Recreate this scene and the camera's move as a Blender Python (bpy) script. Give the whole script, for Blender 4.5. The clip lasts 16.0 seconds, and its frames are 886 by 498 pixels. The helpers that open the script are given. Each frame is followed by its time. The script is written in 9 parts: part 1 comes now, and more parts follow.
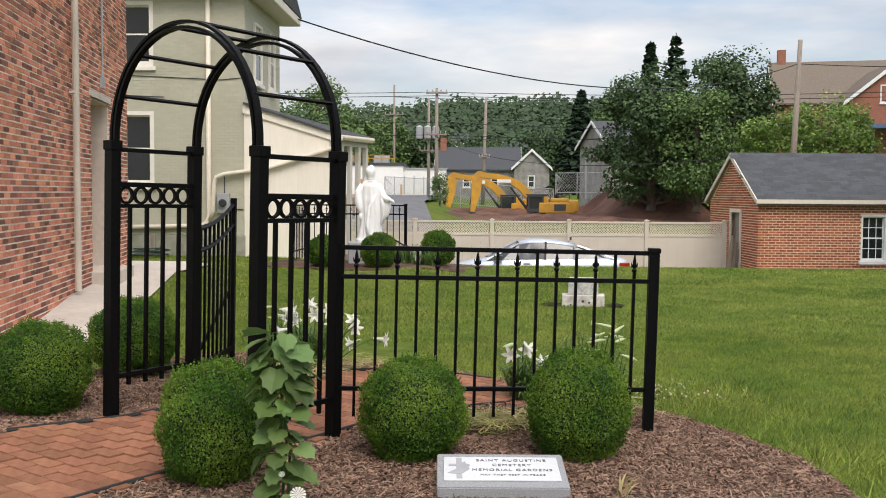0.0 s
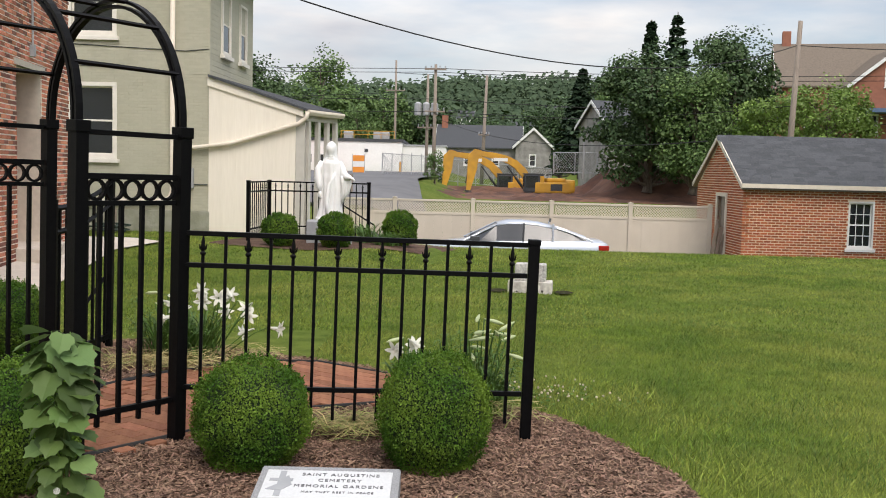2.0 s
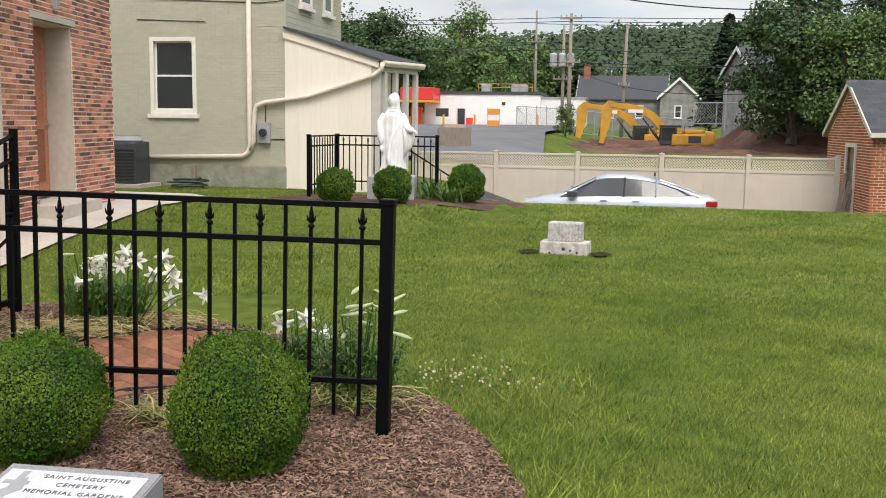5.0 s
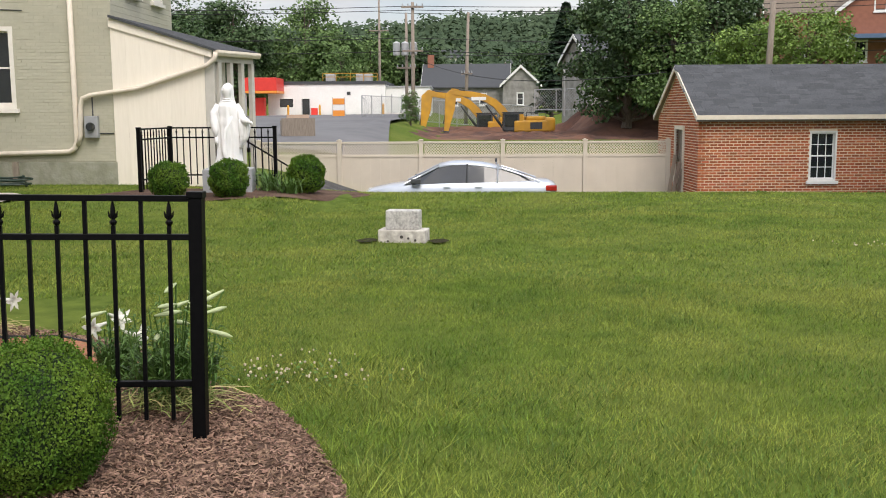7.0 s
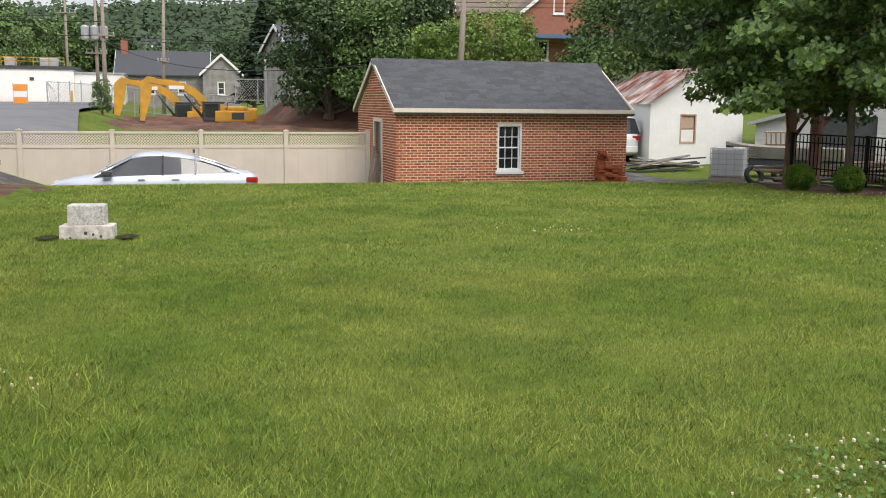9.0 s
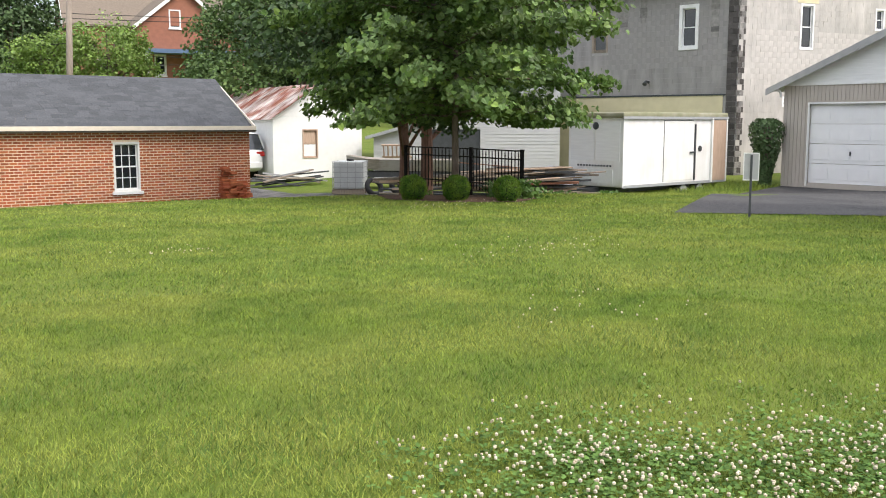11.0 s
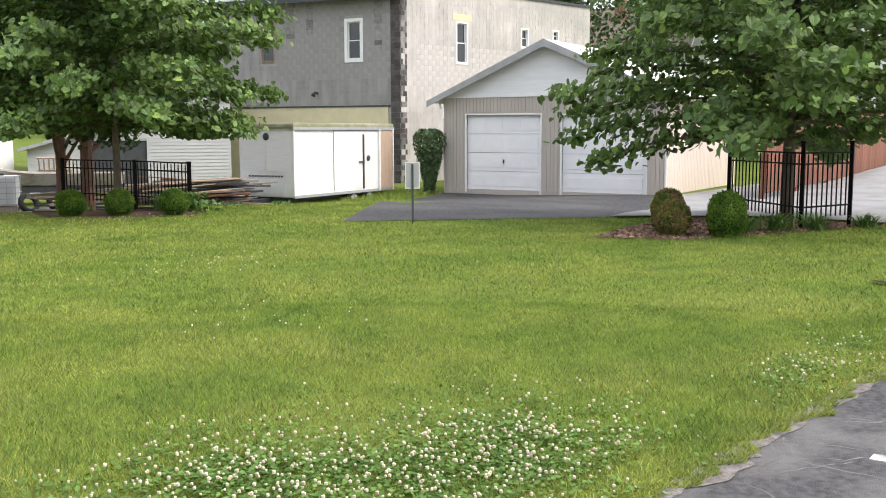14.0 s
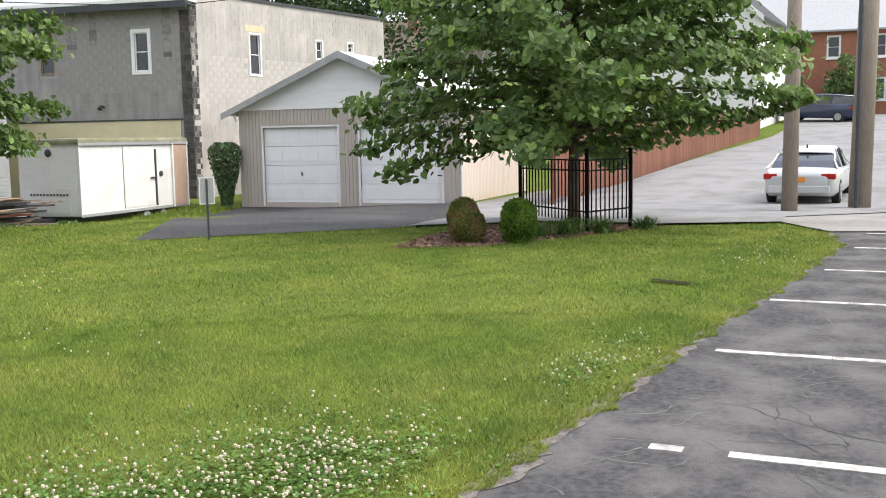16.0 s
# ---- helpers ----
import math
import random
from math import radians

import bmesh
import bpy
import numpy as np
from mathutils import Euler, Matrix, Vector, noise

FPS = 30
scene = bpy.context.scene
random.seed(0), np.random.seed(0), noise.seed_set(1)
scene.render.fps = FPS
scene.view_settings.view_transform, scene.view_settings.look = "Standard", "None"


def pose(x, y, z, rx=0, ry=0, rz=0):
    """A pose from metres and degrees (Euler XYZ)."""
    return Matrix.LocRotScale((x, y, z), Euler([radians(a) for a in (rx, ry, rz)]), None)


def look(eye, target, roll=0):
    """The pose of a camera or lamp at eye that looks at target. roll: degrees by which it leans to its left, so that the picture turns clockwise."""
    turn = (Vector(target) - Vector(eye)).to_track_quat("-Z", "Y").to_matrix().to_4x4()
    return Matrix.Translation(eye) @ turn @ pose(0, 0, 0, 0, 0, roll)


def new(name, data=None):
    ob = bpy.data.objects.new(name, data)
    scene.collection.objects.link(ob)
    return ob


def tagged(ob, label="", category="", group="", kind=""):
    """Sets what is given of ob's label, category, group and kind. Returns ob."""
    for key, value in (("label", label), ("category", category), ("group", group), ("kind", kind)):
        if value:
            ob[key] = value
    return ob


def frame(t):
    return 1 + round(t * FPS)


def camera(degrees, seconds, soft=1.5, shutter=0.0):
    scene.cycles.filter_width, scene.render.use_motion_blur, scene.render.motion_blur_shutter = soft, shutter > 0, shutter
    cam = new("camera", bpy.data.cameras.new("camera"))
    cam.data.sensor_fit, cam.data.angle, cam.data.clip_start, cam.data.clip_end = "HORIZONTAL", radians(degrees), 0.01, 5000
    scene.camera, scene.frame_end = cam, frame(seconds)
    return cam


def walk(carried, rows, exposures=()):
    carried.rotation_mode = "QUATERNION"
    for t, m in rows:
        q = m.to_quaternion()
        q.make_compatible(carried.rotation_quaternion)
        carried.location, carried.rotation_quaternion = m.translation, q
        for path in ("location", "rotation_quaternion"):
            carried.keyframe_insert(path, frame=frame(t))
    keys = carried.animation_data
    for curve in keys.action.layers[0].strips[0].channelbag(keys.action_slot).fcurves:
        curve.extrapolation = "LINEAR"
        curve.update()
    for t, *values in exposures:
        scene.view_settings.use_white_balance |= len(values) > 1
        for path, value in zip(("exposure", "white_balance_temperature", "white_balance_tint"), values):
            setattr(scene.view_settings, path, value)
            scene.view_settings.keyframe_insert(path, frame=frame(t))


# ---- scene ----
cam = camera(48.4, 16.0, soft=1.0)
PATH = [
    (0, (-0.503, 0.002, 1.535), (-0.554, 1.998, 1.422), 0.4),
    (0.5, (-0.378, 0.096, 1.529), (-0.386, 2.091, 1.381), -0.4),
    (1, (-0.205, 0.286, 1.56), (-0.152, 2.28, 1.416), -0.1),
    (1.5, (0.028, 0.461, 1.565), (-0.023, 2.452, 1.382), 0.6),
    (2, (0.339, 0.583, 1.583), (0.275, 2.575, 1.424), 1.4),
    (2.5, (0.546, 0.771, 1.573), (0.377, 2.761, 1.458), 1.2),
    (3, (0.812, 1.029, 1.582), (0.56, 3.007, 1.428), 0.7),
    (5.5, (1.961, 1.741, 1.569), (1.588, 3.689, 1.31), 0.8),
    (6, (1.993, 1.773, 1.567), (1.74, 3.743, 1.332), -0.3),
    (6.5, (1.993, 1.793, 1.557), (1.799, 3.764, 1.281), -0.6),
    (7, (1.997, 1.817, 1.552), (1.924, 3.797, 1.276), -0.3),
    (7.5, (2.028, 1.83, 1.549), (2.083, 3.809, 1.271), 0.1),
    (8, (2.068, 1.834, 1.543), (2.282, 3.804, 1.273), 0.9),
    (8.5, (2.097, 1.84, 1.549), (2.484, 3.78, 1.256), 0.8),
    (9, (2.13, 1.841, 1.553), (2.639, 3.753, 1.261), 0.6),
    (9.5, (2.167, 1.884, 1.55), (2.844, 3.743, 1.26), 0.7),
    (10, (2.209, 1.899, 1.55), (3.09, 3.674, 1.275), 0.4),
    (12.5, (2.359, 1.73, 1.584), (3.755, 3.141, 1.334), 0.1),
    (13, (2.351, 1.712, 1.584), (3.811, 3.057, 1.339), 0.0),
    (13.5, (2.352, 1.709, 1.576), (3.897, 2.955, 1.335), -0.1),
    (14, (2.364, 1.713, 1.584), (3.985, 2.861, 1.346), -0.1),
    (14.5, (2.382, 1.689, 1.588), (4.063, 2.747, 1.355), -0.2),
    (15, (2.387, 1.673, 1.59), (4.126, 2.632, 1.356), -0.5),
    (15.5, (2.378, 1.663, 1.597), (4.158, 2.546, 1.367), -0.7),
    (16, (2.384, 1.647, 1.604), (4.202, 2.452, 1.384), -1.0),
]
walk(cam, [(t, look(eye, target, roll)) for t, eye, target, roll in PATH], exposures=[(0.0, 0.54), (3.0, 0.5), (5.5, 0.62), (8.0, 0.58), (9.0, 0.68), (10.0, 1.05), (12.5, 1.2), (14.5, 1.28), (16.0, 1.12)])

# ---- daylight: thin bright cloud over a soft sun ----
SUN_EL, SUN_AZ = radians(52), radians(156)   # azimuth clockwise from +y
world = bpy.data.worlds.new("sky")
scene.world = world
world.use_nodes = True
wn, wl = world.node_tree.nodes, world.node_tree.links
wn.clear()
w_out = wn.new("ShaderNodeOutputWorld")
w_bg = wn.new("ShaderNodeBackground")
w_sky = wn.new("ShaderNodeTexSky")
w_sky.sky_type, w_sky.sun_disc = "NISHITA", False
w_sky.sun_elevation, w_sky.sun_rotation = SUN_EL, SUN_AZ
w_sky.air_density, w_sky.dust_density = 1.0, 2.0
w_co = wn.new("ShaderNodeTexCoord")
w_map = wn.new("ShaderNodeMapping")
w_map.inputs["Scale"].default_value = (1.6, 1.6, 6.5)
w_noise = wn.new("ShaderNodeTexNoise")
w_noise.inputs["Scale"].default_value = 1.7
w_noise.inputs["Detail"].default_value = 7
w_noise.inputs["Roughness"].default_value = 0.55
w_ramp = wn.new("ShaderNodeValToRGB")
w_ramp.color_ramp.elements[0].position, w_ramp.color_ramp.elements[0].color = 0.36, (0.2, 0.2, 0.2, 1)
w_ramp.color_ramp.elements[1].position, w_ramp.color_ramp.elements[1].color = 0.62, (0.97, 0.97, 0.97, 1)
w_n2 = wn.new("ShaderNodeTexNoise")
w_n2.inputs["Scale"].default_value = 2.6
w_n2.inputs["Detail"].default_value = 5
w_cloud = wn.new("ShaderNodeValToRGB")
w_cloud.color_ramp.elements[0].position, w_cloud.color_ramp.elements[0].color = 0.34, (4.35, 4.4, 4.75, 1)
w_cloud.color_ramp.elements[1].position, w_cloud.color_ramp.elements[1].color = 0.64, (7.2, 6.85, 6.6, 1)
w_mix = wn.new("ShaderNodeMixRGB")
wl.new(w_co.outputs["Generated"], w_map.inputs["Vector"])
wl.new(w_map.outputs["Vector"], w_noise.inputs["Vector"])
wl.new(w_map.outputs["Vector"], w_n2.inputs["Vector"])
wl.new(w_noise.outputs["Fac"], w_ramp.inputs["Fac"])
wl.new(w_n2.outputs["Fac"], w_cloud.inputs["Fac"])
wl.new(w_ramp.outputs["Color"], w_mix.inputs["Fac"])
wl.new(w_sky.outputs["Color"], w_mix.inputs["Color1"])
wl.new(w_cloud.outputs["Color"], w_mix.inputs["Color2"])
# an overcast sky is brighter overhead than at the horizon
w_sep = wn.new("ShaderNodeSeparateXYZ")
w_up = wn.new("ShaderNodeMapRange")
w_up.inputs["From Min"].default_value, w_up.inputs["From Max"].default_value = 0.12, 0.95
w_up.inputs["To Min"].default_value, w_up.inputs["To Max"].default_value = 1.0, 2.3
w_lift = wn.new("ShaderNodeVectorMath")
w_lift.operation = "SCALE"
wl.new(w_co.outputs["Generated"], w_sep.inputs["Vector"])
wl.new(w_sep.outputs["Z"], w_up.inputs["Value"])
wl.new(w_mix.outputs["Color"], w_lift.inputs[0])
wl.new(w_up.outputs["Result"], w_lift.inputs["Scale"])
wl.new(w_lift.outputs["Vector"], w_bg.inputs["Color"])
w_bg.inputs["Strength"].default_value = 0.10
wl.new(w_bg.outputs["Background"], w_out.inputs["Surface"])
sun = new("sun", bpy.data.lights.new("sun", "SUN"))
sun.data.energy, sun.data.angle, sun.data.color = 1.5, radians(35), (1.0, 0.92, 0.84)
sun.matrix_world = look((0, 0, 60), (-60 * math.sin(SUN_AZ) / math.tan(SUN_EL), -60 * math.cos(SUN_AZ) / math.tan(SUN_EL), 0))

# ---- materials ----
def mat(name, col, col2=None, rough=0.7, scale=6.0, detail=4, metal=0.0, bump=0.0, bscale=60.0, rand=0.0,
        stretch=(1, 1, 1), big=None, bigscale=0.6, bigamt=0.35, spec=0.4, trans=0.0, coat=0.0):
    """A surface with grain at one scale, blotches (big) at another, relief, and a piece-to-piece spread (rand)."""
    m = bpy.data.materials.new(name)
    m.use_nodes = True
    n, l = m.node_tree.nodes, m.node_tree.links
    b = n["Principled BSDF"]
    b.inputs["Roughness"].default_value = rough
    b.inputs["Metallic"].default_value = metal
    b.inputs["Specular IOR Level"].default_value = spec
    b.inputs["Coat Weight"].default_value = coat
    co = n.new("ShaderNodeTexCoord")
    mp = n.new("ShaderNodeMapping")
    mp.inputs["Scale"].default_value = stretch
    l.new(co.outputs["Object"], mp.inputs["Vector"])
    col2 = col2 or tuple(c * 0.8 for c in col)
    noi = n.new("ShaderNodeTexNoise")
    noi.inputs["Scale"].default_value, noi.inputs["Detail"].default_value = scale, detail
    l.new(mp.outputs["Vector"], noi.inputs["Vector"])
    ramp = n.new("ShaderNodeValToRGB")
    ramp.color_ramp.elements[0].position, ramp.color_ramp.elements[0].color = 0.32, (*col2, 1)
    ramp.color_ramp.elements[1].position, ramp.color_ramp.elements[1].color = 0.68, (*col, 1)
    l.new(noi.outputs["Fac"], ramp.inputs["Fac"])
    out = ramp.outputs["Color"]
    if big:
        nb = n.new("ShaderNodeTexNoise")
        nb.inputs["Scale"].default_value, nb.inputs["Detail"].default_value = bigscale, 5
        l.new(co.outputs["Object"], nb.inputs["Vector"])
        rb = n.new("ShaderNodeValToRGB")
        rb.color_ramp.elements[0].position, rb.color_ramp.elements[0].color = 0.42, (0, 0, 0, 1)
        rb.color_ramp.elements[1].position, rb.color_ramp.elements[1].color = 0.64, (bigamt, bigamt, bigamt, 1)
        l.new(nb.outputs["Fac"], rb.inputs["Fac"])
        mx = n.new("ShaderNodeMixRGB")
        l.new(rb.outputs["Color"], mx.inputs["Fac"])
        l.new(out, mx.inputs["Color1"])
        mx.inputs["Color2"].default_value = (*big, 1)
        out = mx.outputs["Color"]
    if rand:
        oi, ge = n.new("ShaderNodeObjectInfo"), n.new("ShaderNodeNewGeometry")
        ad, fr = n.new("ShaderNodeMath"), n.new("ShaderNodeMath")
        fr.operation = "FRACT"
        l.new(oi.outputs["Random"], ad.inputs[0])
        l.new(ge.outputs["Random Per Island"], ad.inputs[1])
        l.new(ad.outputs[0], fr.inputs[0])
        mr = n.new("ShaderNodeMapRange")
        mr.inputs["To Min"].default_value, mr.inputs["To Max"].default_value = 1 - rand, 1 + rand
        l.new(fr.outputs[0], mr.inputs["Value"])
        hs = n.new("ShaderNodeHueSaturation")
        mh = n.new("ShaderNodeMapRange")
        mh.inputs["To Min"].default_value, mh.inputs["To Max"].default_value = 0.5 + 0.02 * rand, 0.5 - 0.02 * rand
        f2, m2 = n.new("ShaderNodeMath"), n.new("ShaderNodeMath")
        m2.operation, m2.inputs[1].default_value = "MULTIPLY", 7.3
        f2.operation = "FRACT"
        l.new(fr.outputs[0], m2.inputs[0])
        l.new(m2.outputs[0], f2.inputs[0])
        l.new(f2.outputs[0], mh.inputs["Value"])
        l.new(mh.outputs["Result"], hs.inputs["Hue"])
        l.new(mr.outputs["Result"], hs.inputs["Value"])
        l.new(out, hs.inputs["Color"])
        out = hs.outputs["Color"]
    l.new(out, b.inputs["Base Color"])
    if bump:
        n3 = n.new("ShaderNodeTexNoise")
        n3.inputs["Scale"].default_value, n3.inputs["Detail"].default_value = bscale, 4
        l.new(mp.outputs["Vector"], n3.inputs["Vector"])
        bp = n.new("ShaderNodeBump")
        bp.inputs["Strength"].default_value, bp.inputs["Distance"].default_value = bump, 0.02
        l.new(n3.outputs["Fac"], bp.inputs["Height"])
        l.new(bp.outputs["Normal"], b.inputs["Normal"])
    if trans:
        tr, ms = n.new("ShaderNodeBsdfTranslucent"), n.new("ShaderNodeMixShader")
        l.new(out, tr.inputs["Color"])
        ms.inputs["Fac"].default_value = trans
        l.new(b.outputs["BSDF"], ms.inputs[1])
        l.new(tr.outputs["BSDF"], ms.inputs[2])
        l.new(ms.outputs["Shader"], n["Material Output"].inputs["Surface"])
    return m


def glass(name, col=(0.02, 0.025, 0.03), rough=0.05):
    m = mat(name, col, tuple(c * 0.7 for c in col), rough=rough, scale=1.5, spec=0.9)
    return m


M_LAWN = mat("lawn", (0.12, 0.162, 0.03), (0.06, 0.095, 0.016), rough=0.95, scale=5, detail=8, bump=0.6, bscale=70, big=(0.145, 0.165, 0.04), bigscale=0.3, bigamt=0.6, spec=0.05)
M_BLADE = mat("grass_blades", (0.198, 0.268, 0.037), (0.084, 0.15, 0.018), rough=0.6, scale=1.9, detail=10, rand=0.55, big=(0.29, 0.315, 0.066), bigscale=0.75, bigamt=0.7, spec=0.25, trans=0.25)
M_DRYG = mat("dry_grass_blades", (0.31, 0.3, 0.1), (0.21, 0.225, 0.06), rough=0.7, scale=3, rand=0.35, spec=0.15, trans=0.2)
M_LUSH = mat("lush_grass_blades", (0.12, 0.2, 0.035), (0.065, 0.125, 0.02), rough=0.55, scale=2, rand=0.4, spec=0.25, trans=0.25)
M_CLOVL = mat("clover_leaf", (0.125, 0.21, 0.055), (0.075, 0.14, 0.034), rough=0.8, scale=4, rand=0.4, spec=0.1, trans=0.2)
M_ASPH = mat("asphalt", (0.105, 0.103, 0.104), (0.052, 0.051, 0.052), rough=0.92, scale=24, detail=12, bump=0.7, bscale=160, big=(0.175, 0.17, 0.164), bigscale=1.9, bigamt=0.7, spec=0.15)
M_STREET = mat("street_asphalt", (0.15, 0.15, 0.155), (0.12, 0.12, 0.124), rough=0.9, scale=1.2, detail=6, big=(0.19, 0.19, 0.19), bigscale=0.2, bigamt=0.5, spec=0.2)
M_BLACKTOP = mat("blacktop", (0.06, 0.058, 0.06), (0.018, 0.018, 0.019), rough=0.88, scale=14, detail=9, bump=0.4, bscale=160, big=(0.075, 0.073, 0.07), bigscale=0.5, bigamt=0.7)
M_GRAVEL = mat("gravel", (0.3, 0.3, 0.3), (0.18, 0.18, 0.18), rough=0.95, scale=30, detail=8, bump=0.8, bscale=40, big=(0.17, 0.168, 0.16), bigscale=0.9, bigamt=0.8)
M_CONC = mat("concrete", (0.58, 0.52, 0.44), (0.5, 0.45, 0.38), rough=0.9, scale=14, bump=0.25, bscale=120, big=(0.34, 0.31, 0.27), bigscale=1.1, bigamt=0.4)
M_WALK = mat("old_pavement", (0.25, 0.24, 0.225), (0.19, 0.18, 0.17), rough=0.95, scale=12, detail=8, bump=0.4, bscale=80, big=(0.33, 0.32, 0.3), bigscale=0.7, bigamt=0.6)
M_LINE = mat("line_paint", (0.6, 0.58, 0.53), (0.22, 0.22, 0.21), rough=0.85, scale=9, detail=9, bump=0.3, bscale=150)
M_MULCH = mat("mulch", (0.14, 0.09, 0.066), (0.05, 0.03, 0.022), rough=0.95, scale=45, detail=7, bump=1.0, bscale=60, big=(0.2, 0.135, 0.1), bigscale=2.2, bigamt=0.5, spec=0.1)
M_SOILSHADE = mat("soil_and_shadow", (0.05, 0.045, 0.025), (0.025, 0.025, 0.013), rough=0.95, scale=30, bump=0.8, bscale=50, spec=0.05)
M_CHIP = mat("bark_chips", (0.27, 0.175, 0.125), (0.15, 0.092, 0.064), rough=0.9, scale=9, rand=0.55, spec=0.15)
M_IRON = mat("black_iron", (0.004, 0.004, 0.0042), (0.0025, 0.0025, 0.003), rough=0.45, scale=40, bump=0.06, bscale=200, spec=0.09)
M_GRIT = mat("edge_grit", (0.22, 0.2, 0.18), (0.1, 0.088, 0.075), rough=0.95, scale=22, detail=8, bump=0.9, bscale=90)
M_CRACK = mat("crack_fill", (0.17, 0.17, 0.16), (0.02, 0.02, 0.02), rough=0.95, scale=0.9, detail=3)
M_BRICK = mat("church_brick", (0.56, 0.235, 0.15), (0.43, 0.165, 0.105), rough=0.9, scale=25, bump=0.4, bscale=110, rand=0.42, spec=0.1)
M_BRICKD = mat("church_brick_dark", (0.17, 0.085, 0.065), (0.25, 0.1, 0.07), rough=0.85, scale=25, bump=0.4, bscale=110, rand=0.35, spec=0.2)
M_MORTAR = mat("mortar", (0.88, 0.82, 0.73), (0.78, 0.71, 0.62), rough=0.95, scale=30, bump=0.3, bscale=150, spec=0.1)
M_BRICK2 = mat("garage_brick", (0.43, 0.14, 0.065), (0.33, 0.1, 0.048), rough=0.9, scale=20, bump=0.35, bscale=110, rand=0.28, spec=0.12)
M_MORTAR2 = mat("garage_mortar", (0.84, 0.72, 0.56), (0.72, 0.6, 0.46), rough=0.95, scale=30, bump=0.3, bscale=150, spec=0.1)
M_PAVER = mat("clay_paver", (0.29, 0.135, 0.078), (0.21, 0.092, 0.052), rough=0.88, scale=14, bump=0.3, bscale=90, rand=0.22, big=(0.25, 0.14, 0.09), bigscale=2.5, bigamt=0.5, spec=0.15)
M_GREEN = mat("green_painted_brick", (0.5, 0.485, 0.38), (0.455, 0.44, 0.345), rough=0.7, scale=5, bump=0.35, bscale=35, stretch=(1, 1, 3), rand=0.03, big=(0.42, 0.405, 0.31), bigscale=0.8, bigamt=0.4, spec=0.25)
M_GREENJ = mat("green_painted_joint", (0.46, 0.445, 0.345), (0.42, 0.405, 0.31), rough=0.8, scale=8, spec=0.2)
M_STUC = mat("green_foundation", (0.3, 0.305, 0.23), (0.22, 0.225, 0.165), rough=0.85, scale=3.5, detail=8, bump=1.0, bscale=12, big=(0.37, 0.36, 0.3), bigscale=4, bigamt=0.6)
M_CREAM = mat("cream_boards", (0.86, 0.8, 0.69), (0.82, 0.76, 0.65), rough=0.6, scale=4, bump=0.1, bscale=60, stretch=(6, 6, 0.6), rand=0.02, spec=0.3)
M_GREYC = mat("pale_grey_trim", (0.55, 0.53, 0.48), (0.5, 0.48, 0.43), rough=0.55, scale=7, spec=0.3)
M_CREAMT = mat("cream_trim", (0.74, 0.67, 0.56), (0.68, 0.61, 0.5), rough=0.5, scale=8, spec=0.35)
M_VINYL = mat("tan_vinyl", (0.62, 0.55, 0.45), (0.585, 0.52, 0.425), rough=0.5, scale=3, rand=0.02, big=(0.56, 0.49, 0.4), bigscale=1.2, bigamt=0.4, spec=0.35)
M_WHITE = mat("white_paint", (0.8, 0.8, 0.78), (0.74, 0.74, 0.72), rough=0.55, scale=6, spec=0.35, big=(0.68, 0.68, 0.65), bigscale=1.5, bigamt=0.3)
M_SHINGLE = mat("grey_shingle", (0.1, 0.105, 0.112), (0.07, 0.074, 0.08), rough=0.95, scale=60, bump=0.5, bscale=180, rand=0.16, spec=0.12)
M_SHINGLEB = mat("brown_shingle", (0.2, 0.165, 0.13), (0.15, 0.125, 0.1), rough=0.95, scale=8, bump=0.4, bscale=40, spec=0.1)
M_GLASS = glass("window_glass")
M_CARGLASS = mat("car_glass", (0.03, 0.034, 0.038), (0.022, 0.025, 0.028), rough=0.06, scale=1.5, spec=0.8)
M_TRIMW = mat("cream_white_trim", (0.8, 0.765, 0.69), (0.74, 0.7, 0.63), rough=0.55, scale=6, spec=0.3)
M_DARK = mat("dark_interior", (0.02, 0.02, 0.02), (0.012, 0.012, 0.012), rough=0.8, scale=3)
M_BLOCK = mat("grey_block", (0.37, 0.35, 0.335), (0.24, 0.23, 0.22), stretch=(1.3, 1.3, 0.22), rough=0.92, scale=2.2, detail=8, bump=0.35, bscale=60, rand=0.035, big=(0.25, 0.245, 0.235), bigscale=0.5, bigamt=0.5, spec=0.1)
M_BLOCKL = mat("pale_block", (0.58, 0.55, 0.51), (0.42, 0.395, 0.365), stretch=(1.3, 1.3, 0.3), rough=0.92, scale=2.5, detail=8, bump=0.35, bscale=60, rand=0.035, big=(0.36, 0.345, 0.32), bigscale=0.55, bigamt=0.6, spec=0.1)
M_BLOCKD = mat("stained_block", (0.11, 0.1, 0.095), (0.07, 0.065, 0.06), rough=0.95, scale=4, bump=0.5, bscale=50, rand=0.25, spec=0.1)
M_BLOCKJ = mat("block_joint", (0.37, 0.36, 0.34), (0.3, 0.29, 0.275), rough=0.95, scale=10)
M_YELLOW = mat("pale_yellow_panel", (0.66, 0.59, 0.38), (0.6, 0.53, 0.34), rough=0.7, scale=3, big=(0.5, 0.45, 0.3), bigscale=0.9, bigamt=0.35)
M_TAN = mat("tan_siding", (0.47, 0.425, 0.375), (0.44, 0.395, 0.345), rough=0.65, scale=4, stretch=(5, 5, 0.5), rand=0.035, spec=0.25)
M_SIDEW = mat("white_siding", (0.79, 0.79, 0.78), (0.73, 0.73, 0.72), rough=0.6, scale=4, rand=0.03, stretch=(0.5, 0.5, 5), spec=0.3)
